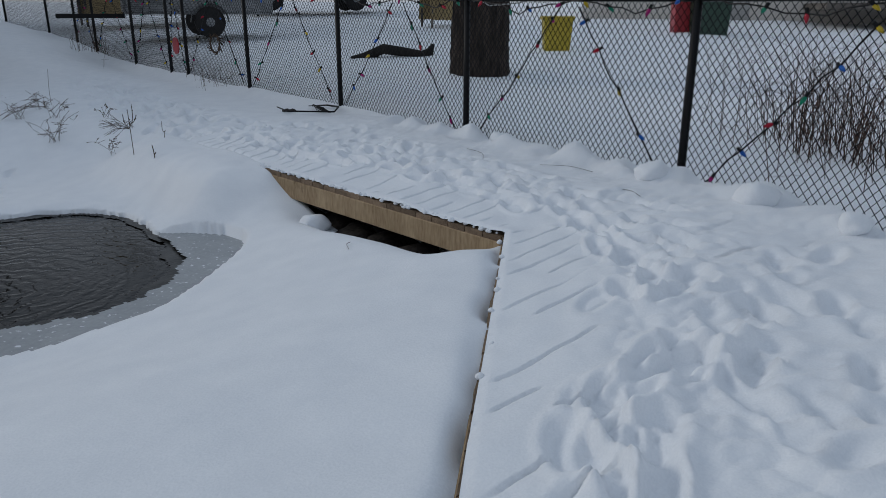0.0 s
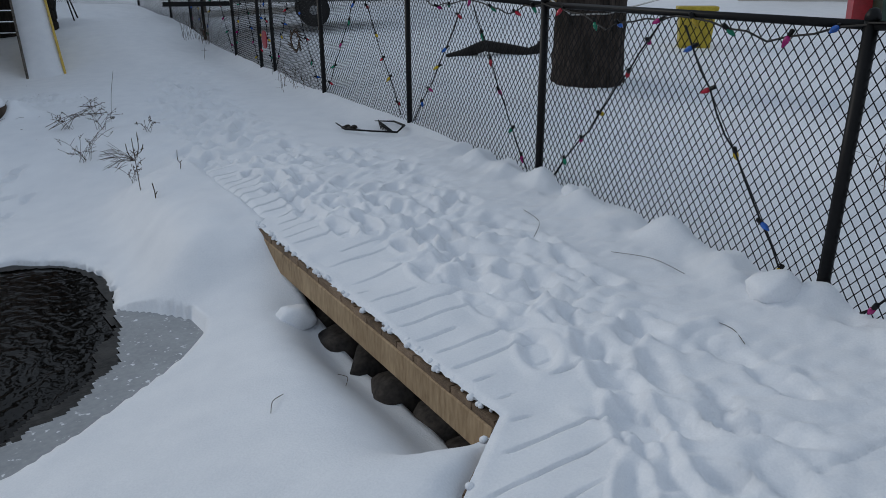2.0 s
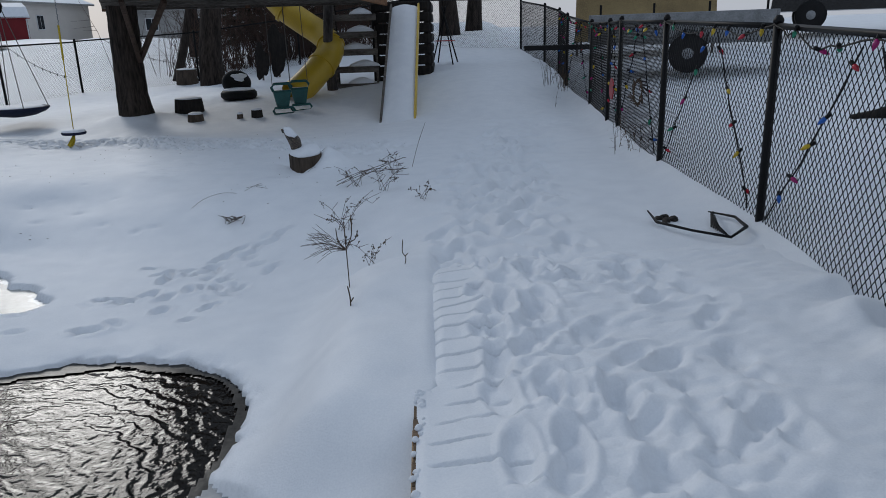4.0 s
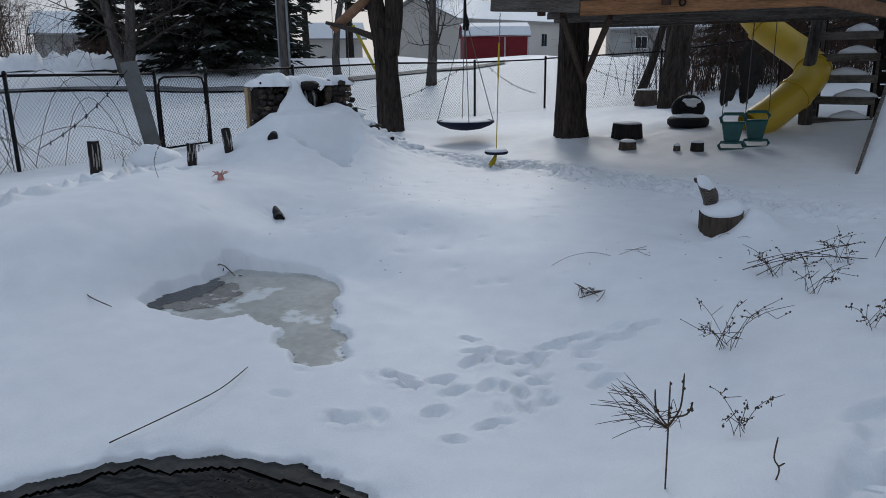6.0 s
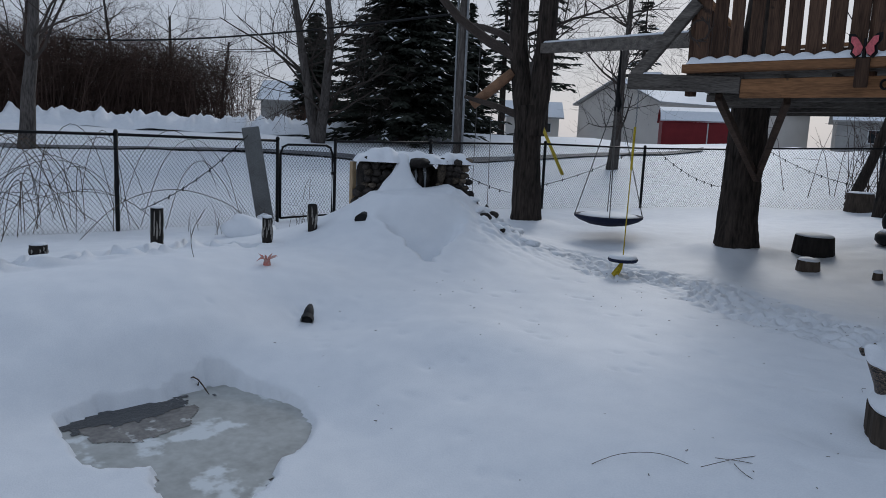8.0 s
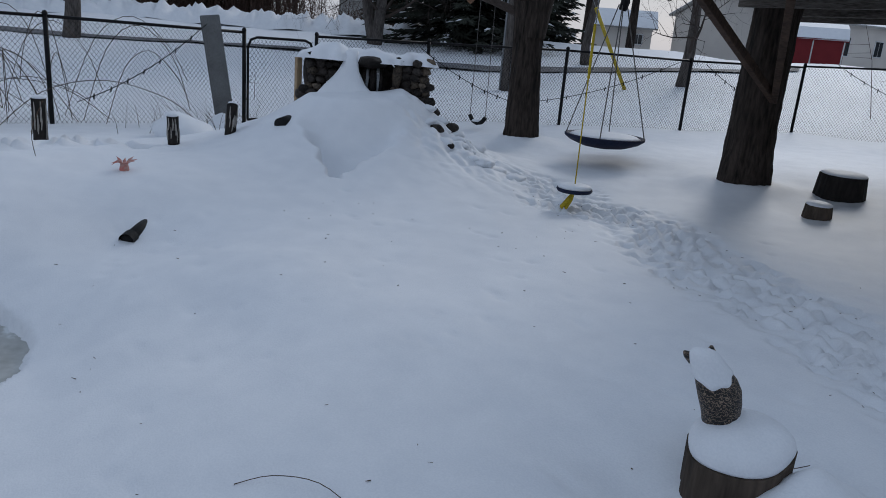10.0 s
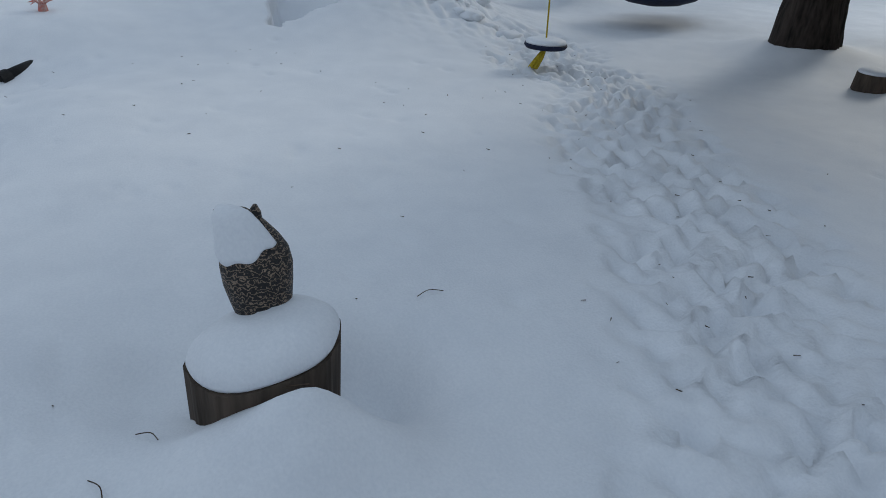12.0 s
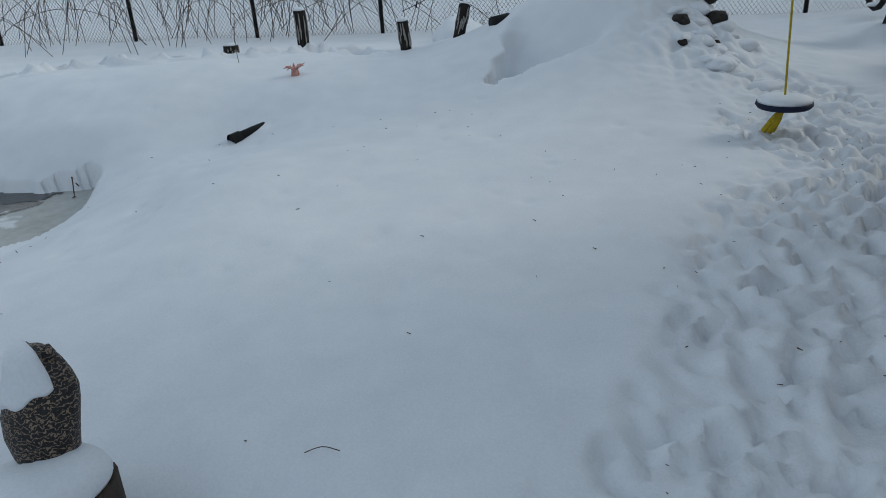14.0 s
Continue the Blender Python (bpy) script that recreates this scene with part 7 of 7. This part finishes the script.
edging_log((-7.42, 7.55), 0.42, 0.068, (0, 2), "upright charred log in the snow bank")
edging_log((-7.1, 8.75), 0.30, 0.06, (3, 6), "short charred log by the fence")
edging_log((-7.0, 9.33), 0.32, 0.06, (-12, -20), "leaning charred log by the fence")
edging_log((-7.95, 6.5), 0.10, 0.09, (0, 0), "low charred log end poking through snow")


def slab():
    x, y = -9.72, 10.3
    t = thing("leaning_slab", "grey weathered plank leaning beside the gate", "plank", (x, y, ground_z(x, y) - 0.15))
    Geo().beam((0.05, 0.02, 0), (-0.22, -0.14, 1.68), 0.05, 0.27, up=(0.35, 0.94, 0), bevel=0.012).obj("plank", material("slab_wood", (0.17, 0.175, 0.175), 0.85, dark=(0.10, 0.10, 0.10), scale=3, bump=0.3), t)
    Geo().lathe([(0.25, 0), (0.2, 0.15), (0.1, 0.26), (0.02, 0.3)], (0.15, -0.1, 0.05), 12).obj("snow_heap", SNOW, t, smooth=True)


slab()
# drain pipe, black pipe end on the mound
pp = thing("drain_pipe", "dark green drain pipe poking out of the snow", "pipe", (-4.67, 7.67, -0.21))
Geo().tube([(0.03, -0.025, 0.0), (-0.12, 0.1, 0.03), (-0.26, 0.21, 0.05)], 0.046, 16).obj("tube", RUBBER, pp, smooth=True)
Geo().tube([(0.04, -0.033, 0.0), (-0.03, 0.025, 0.012)], 0.056, 16, caps=False).obj("coupling", RUBBER, pp, smooth=True)
pe = thing("pipe_end", "black corrugated pipe end on the snow mound", "pipe", (-6.55, 9.75, 0.36))
Geo().tube([(0.03, -0.06, 0.0), (-0.08, 0.1, 0.02)], 0.07, 16).obj("tube", RUBBER, pe, smooth=True)


def faded_bloom():
    t = thing("faded_flower", "faded red artificial flower half buried in snow", "flower", (-5.72, 7.91, ground_z(-5.72, 7.91) + 0.0))
    rnd = random.Random(5)
    for k in range(9):
        a = k * 0.7
        g = Geo()
        g.add([(0, 0, 0.03), (0.05 * math.cos(a - 0.3), 0.05 * math.sin(a - 0.3), 0.07), (0.11 * math.cos(a), 0.11 * math.sin(a), 0.06 + rnd.uniform(-0.03, 0.05)), (0.05 * math.cos(a + 0.3), 0.05 * math.sin(a + 0.3), 0.07), (0.05 * math.cos(a), 0.05 * math.sin(a), 0.09)], [(0, 1, 4), (1, 2, 4), (2, 3, 4), (3, 0, 4)])
        g.obj("petal", ROSEM, t)
    Geo().tube([(0, 0, -0.05), (0.0, 0, 0.06)], [0.05, 0.03], 8).obj("centre", ROSEM, t)


faded_bloom()
cobble = boulder("snowy_boulder", (-8.35, 9.25, ground_z(-8.35, 9.25) + 0.05), (0.42, 0.36, 0.22), SNOW, 77, "snow-covered boulder beside the fence")


# ---- weeds, twigs ----
def curved(p, k=4):
    """The same path with its corners rounded off."""
    c = [Vector(q) for q in p]
    out = []
    for i in range(len(c) - 1):
        p0, p1, p2, p3 = c[max(i - 1, 0)], c[i], c[i + 1], c[min(i + 2, len(c) - 1)]
        for j in range(k):
            u = j / k
            out.append(0.5 * ((2 * p1) + (p2 - p0) * u + (2 * p0 - 5 * p1 + 4 * p2 - p3) * u * u + (3 * p1 - p0 - 3 * p2 + p3) * u ** 3))
    return out + [c[-1]]


def stalk(name, label, base, paths, r=0.004, seeds=0, seed=1, mat=STALK, category="weed"):
    """A dry plant: several bent stems from one base, with optional seed heads."""
    z = ground_z(*base)
    rnd = random.Random(seed)
    t = thing(name, label, category, (base[0], base[1], z))
    paths = [curved(p) for p in paths]
    for p in paths:
        Geo().tube(p, [r] + [r * 0.85] * (len(p) - 2) + [r * 0.5], 5).obj("stem", mat, t)
    if seeds:
        g = Geo()
        for _ in range(seeds):
            p = rnd.choice(paths)
            k = rnd.uniform(0.45, 1)
            i = min(int(k * (len(p) - 1)), len(p) - 2)
            q = Vector(p[i]).lerp(Vector(p[i + 1]), k * (len(p) - 1) - i)
            s = rnd.uniform(0.004, 0.007)
            g.lathe([(s * 0.3, -s), (s, 0), (s * 0.3, s)], (q.x + rnd.gauss(0, 0.006), q.y + rnd.gauss(0, 0.006), q.z), 5)
        tagged(g.obj("seed_spray", mat, t), kind="stuff")
    return t


rw = random.Random(9)
# the branching umbel on its tall stem
fan = [[(0, 0, -0.08), (-0.005, 0, 0.2), (-0.01, 0.0, 0.42)], [(-0.008, 0, 0.25), (0.03, 0, 0.33), (0.035, 0.0, 0.46)], [(-0.01, 0, 0.25), (-0.05, 0, 0.3), (-0.06, 0.0, 0.38)], [(-0.01, 0, 0.28), (0.05, 0.02, 0.30), (0.07, 0.0, 0.36)]]
stalk("dry_weed", "dark dry forked weed standing in the snow", (0.066, 4.39), fan, 0.004, 14, 1)
rays = []
for k in range(15):
    a, e = rw.uniform(2.3, 4.0), rw.uniform(-0.25, 0.75)
    l = rw.uniform(0.16, 0.34)
    p1 = (math.cos(a) * l * 0.5, math.sin(a) * l * 0.35, 0.24 + l * 0.5 * e + 0.03)
    rays.append([(-0.005, 0, 0.24), p1, (math.cos(a) * l, math.sin(a) * l * 0.6, 0.24 + l * e)])
    rays.append([p1, (p1[0] + math.cos(a + 0.5) * l * 0.45, p1[1], p1[2] + rw.uniform(-0.02, 0.1))])
for k in range(7):
    rays.append([(0.0, 0.0, 0.3), (rw.gauss(0, 0.03), rw.gauss(0, 0.03), 0.31), (rw.gauss(0.02, 0.04), rw.gauss(0, 0.04), 0.25)])
stalk("dry_weed", "fan of fine dry branches on a dark weed stem", (0.064, 4.392), rays, 0.0016, 0, 2)
for bx, by, n, h, sd in ((0.02, 6.05, 12, 0.28, 3), (0.15, 7.3, 9, 0.25, 4), (0.4, 6.9, 8, 0.22, 5), (0.55, 7.7, 7, 0.25, 6), (0.2, 5.2, 5, 0.2, 7), (0.72, 6.3, 5, 0.12, 8)):
    paths = []
    for _ in range(n):
        a, l = rw.uniform(0, 6.28), rw.uniform(0.5, 1.2) * h
        for _s in range(2):
            f = rw.uniform(0.4, 0.8)
            q = (math.cos(a) * l * f, math.sin(a) * l * f, l * 0.6)
            paths.append([q, (q[0] + rw.gauss(0, 0.05), q[1] + rw.gauss(0, 0.05), q[2] + rw.uniform(0.0, 0.08))])
        paths.append([(rw.gauss(0, 0.04), rw.gauss(0, 0.04), -0.03), (math.cos(a) * l * 0.45, math.sin(a) * l * 0.45, l * 0.6), (math.cos(a) * l * 1.0, math.sin(a) * l * 1.0, l * rw.uniform(0.5, 1.0))])
    stalk("dry_weed", "tuft of dark dry weeds bent over in snow", (bx, by), paths, 0.002, 44, sd)
stalk("dry_weed", "bundle of dark broken stems lying on snow", (0.1, 7.15), [[(rw.gauss(-0.1, 0.06), 0.1 * k, 0.03), (rw.gauss(0.2, 0.06), 0.35 + 0.06 * k, rw.uniform(0.06, 0.16)), (rw.gauss(0.5, 0.12), 0.7 + rw.gauss(0, 0.1), rw.uniform(0.02, 0.2))] for k in range(4)], 0.0035, 30, 14)
stalk("dry_weed", "single thin dry stem leaning out of snow", (0.75, 7.86), [[(0, 0, -0.03), (0.1, 0.25, 0.2), (0.22, 0.5, 0.42)]], 0.003)
stalk("dry_weed", "hooked dark dry stem in the snow", (0.41, 4.45), [[(0, 0, -0.03), (0.015, 0, 0.04), (-0.005, 0.0, 0.08), (0.0, 0.0, 0.16)], [(0.01, 0, 0.05), (0.03, 0, 0.07)]], 0.0035)
stalk("dry_weed", "short dark stem in the snow", (0.07, 4.02), [[(0, 0, -0.03), (0.0, 0, 0.05), (-0.01, 0.0, 0.12)], [(0, 0, 0.02), (0.02, 0, 0.05)]], 0.005)
stalk("dry_weed", "tall dry stem with seeds on the bank", (-6.0, 7.3), [[(0, 0, -0.05), (-0.03, -0.02, 0.2), (0.08, 0.06, 0.46)]], 0.0035, 16, 12)
stalk("twig", "long thin arched twig lying on snow", (-1.42, 7.2), [[(-0.02, 0.0, 0.0), (0.08, 0.1, 0.06), (0.24, 0.2, 0.09), (0.42, 0.25, 0.06), (0.5, 0.28, 0.0)]], 0.002, category="twig")
stalk("twig", "crossed thin twigs lying on snow", (-0.9, 7.5), [[(-0.06, -0.1, 0.01), (0.02, 0.1, 0.02), (0.1, 0.3, 0.012)], [(-0.06, 0.05, 0.012), (0.06, 0.1, 0.02), (0.12, 0.16, 0.005)], [(0.04, 0.04, 0.02), (0.12, -0.02, 0.015), (0.22, -0.04, 0.0)]], 0.002, category="twig")
stalk("twig", "small dark clump of broken twigs on snow", (-1.0, 6.8), [[(rw.gauss(0, 0.05), rw.gauss(0, 0.05), 0.01), (rw.gauss(0, 0.07), rw.gauss(0, 0.07), 0.05), (rw.gauss(0, 0.1), rw.gauss(0, 0.1), 0.01)] for _ in range(9)], 0.003, 14, 5, category="twig")
stalk("twig", "long thin bent stalk lying on pond ice", (-2.48, 4.2), [[(0, -0.25, 0.02), (0.06, 0.1, 0.04), (0.08, 0.4, 0.05), (-0.05, 0.75, 0.02)]], 0.004, category="twig")
stalk("twig", "bent twig at the pool's edge", (-4.3, 6.45), [[(-0.1, -0.1, 0.02), (0.0, 0.0, 0.14), (0.12, 0.06, 0.03)], [(-0.05, 0.05, 0.0), (0.02, 0.03, 0.1)]], 0.006, category="twig")
stalk("twig", "short twig on the pond bank", (-4.3, 5.2), [[(-0.2, 0.05, 0.06), (-0.05, 0.0, 0.03), (0.25, -0.04, 0.01)]], 0.005, category="twig")
for (x0, y0), (x1, y1) in (((1.74, 1.75), (1.41, 1.32)), ((1.24, 0.06), (1.15, -0.17)), ((0.05, 1.27), (-0.03, 1.05)), ((1.57, 0.88), (1.61, 0.44)), ((-0.77, 9.25), (-0.78, 9.35)), ((-0.38, 8.36), (-0.3, 8.41)), ((-0.21, 8.26), (-0.12, 8.29)), ((-0.3, 8.56), (-0.19, 8.75)), ((-0.5, 0.8), (-0.4, 0.9))):
    mx, my = (x0 + x1) / 2, (y0 + y1) / 2
    dk = float(dock_side(np.array([mx]), np.array([my]))[0][0]) > 0 and my < 4.2
    zz = (lambda x, y: 0.004) if dk else (lambda x, y: ground_z(x, y) + 0.008)
    t = thing("twig", "thin dry twig lying on the snow", "twig", (x0, y0, zz(x0, y0)))
    dx, dy = x1 - x0, y1 - y0
    Geo().tube(curved([(0, 0, 0.0), (dx * 0.5 - dy * 0.12, dy * 0.5 + dx * 0.12, zz(mx, my) - zz(x0, y0) + 0.008), (dx, dy, zz(x1, y1) - zz(x0, y0))]), 0.0015, 5).obj("stem", STALK, t)

# seeds, bark crumbs and needles blown over the snow
g = Geo()
for _ in range(190):
    if rw.random() < 0.45:
        k = rw.uniform(0, len(SWING_TRACK) - 1.001)
        a, b = SWING_TRACK[int(k)], SWING_TRACK[int(k) + 1]
        x, y = a[0] + (b[0] - a[0]) * (k % 1) + rw.gauss(0, 0.25), a[1] + (b[1] - a[1]) * (k % 1) + rw.gauss(0, 0.25)
    else:
        x, y = rw.uniform(-4.8, 0.9), rw.uniform(6.8, 11.8)
    z = ground_z(x, y)
    r, a, l = rw.uniform(0.0012, 0.003), rw.uniform(0, 6.28), rw.uniform(0.006, 0.022)
    g.tube([(x, y, z + r), (x + l * math.cos(a), y + l * math.sin(a), z + r + rw.uniform(0, 0.006))], [r, r * 0.6], 4)
tagged(g.obj("snow_litter", STALK), "specks of seed and bark scattered on the snow", "debris", kind="stuff")

# black wreath of netting and wire by the fence
wr = thing("wire_wreath", "black wire hoop with torn netting lying on snow", "debris", (2.52, 4.85, ground_z(2.52, 4.85) + 0.02))
Geo().tube([(-0.22 + 0.0, 0.32, 0.05), (-0.24, 0.1, 0.02), (-0.12, -0.2, 0.03), (0.05, -0.42, 0.03), (0.22, -0.3, 0.06), (0.3, 0.0, 0.05), (0.25, 0.3, 0.02)], [0.006, 0.011, 0.009, 0.01, 0.013, 0.01, 0.005], 7).obj("hoop", BLACK, wr, smooth=True)
g = Geo()
for k in range(9):
    g.tube([(0.28 - 0.02 * k, 0.28 - 0.05 * k, 0.02), (0.18 - 0.015 * k, 0.12 - 0.04 * k, 0.06), (0.1, -0.05 - 0.03 * k, 0.0)], 0.006, 4)
g.obj("netting", RUBBER, wr)
for k in range(5):
    boulder("clod", (-0.1 + 0.05 * math.cos(k * 1.4), 0.25 + 0.06 * math.sin(k * 1.4), 0.0), (0.035, 0.03, 0.02), DARKSTONE, 400 + k, parent=wr)


# arching vines over the north fence
def vines(at, count, seed, label):
    rnd = random.Random(seed)
    t = thing("bramble", label, "shrub", (at[0], at[1], ground_z(*at)))
    for _ in range(count):
        a = rnd.uniform(0, 6.28)
        l, h = rnd.uniform(0.9, 2.6), rnd.uniform(0.5, 1.5)
        sx, sy = rnd.gauss(0, 0.5), rnd.gauss(0, 0.5)
        c, s = 0.35 * math.cos(a), math.sin(a)
        Geo().tube(curved([(sx, sy, -0.05), (sx + c * l * 0.25, sy + s * l * 0.25, h * 0.75), (sx + c * l * 0.55, sy + s * l * 0.55, h), (sx + c * l * 0.85, sy + s * l * 0.85, h * 0.7), (sx + c * l, sy + s * l, h * rnd.uniform(0.1, 0.45))]), 0.0048, 5).obj("cane", STALK, t)


vines((-10.1, 5.0), 26, 3, "tangle of arching bare canes on the fence")
vines((-10.3, 6.9), 26, 4, "arching bare canes hanging over the fence")
vines((-10.6, 3.0), 24, 5, "tangle of arching bare canes on the fence")

# red sign and decorations near the side gate
sg = thing("red_sign", "small red round disc hung on the fence wire", "sign", fence_pt(5, 0.5, 0.45))
Geo().lathe([(0.02, -0.01), (0.14, -0.008), (0.14, 0.008), (0.02, 0.01)], sides=20).obj("disc", REDP, sg, at=pose(0, 0, 0, 90, 0, 80))
wt = thing("dried_wreath", "dried brown wreath hung on the fence wire", "wreath", fence_pt(4, 0.45, 0.55))
g = Geo()
for k in range(40):
    a = k * 0.157
    g.tube([(0.0, 0.12 * math.cos(a), 0.12 * math.sin(a)), (rw.gauss(0, 0.03), 0.16 * math.cos(a + 0.5) + rw.gauss(0, 0.03), 0.16 * math.sin(a + 0.5))], [0.012, 0.004], 4)
g.obj("twisted_stems", STALK, wt)

# thrown-up snow lumps on the dock by the fence
for i, (x, y, s) in enumerate(((1.68, 0.0, 0.11), (1.45, -0.8, 0.12), (2.05, 0.9, 0.07), (1.2, -1.4, 0.09), (2.2, 1.75, 0.07), (0.85, -1.75, 0.08))):
    boulder("snow_lump", (x, y, 0.02 + s * 0.25), (s * 1.2, s, s * 0.8), SNOW, 500 + i, "chunk of thrown snow beside the fence", "snow")
for i, t_ in enumerate((0.66,)):
    x, y = CORNER[0] + (BOARD_END[0] - CORNER[0]) * t_, CORNER[1] + (BOARD_END[1] - CORNER[1]) * t_
    boulder("snow_lump", (x - 0.1, y, -0.36 - 0.02 * i), (0.12, 0.1, 0.08), SNOW, 520 + i, "chunk of snow under the dock board", "snow")

vines((-9.95, 8.4), 10, 6, "few thin bare canes against the fence")
for (x0, y0, z0), (x1, y1, z1) in (((-9.86, 8.35, 0.2), (-9.95, 10.1, 1.3)), ((-9.62, 13.6, 1.2), (-9.05, 15.5, 0.35)), ((-9.0, 15.6, 0.4), (-8.1, 18.6, 1.3)), ((-7.9, 19.2, 1.3), (-7.3, 21.2, 0.5)), ((-6.6, 21.75, 1.5), (-4.6, 22.4, 0.7))):
    w = thing("fence_wire", "sagging dark wire with small clips on the fence", "wire", (x0 + 0.05, y0, z0), group="fence wires")
    pts = []
    for k in range(9):
        q = k / 8
        pts.append(((x1 - x0) * q, (y1 - y0) * q, (z1 - z0) * q - 0.5 * q * (1 - q)))
    Geo().tube(pts, 0.006, 5).obj("strand", BLACK, w)
    for k in range(1, 8):
        Geo().tube([Vector(pts[k]) + Vector((0, 0, 0.03)), Vector(pts[k]) - Vector((0, 0.01, 0.045))], [0.008, 0.013], 6).obj("clip", BLACK, w)
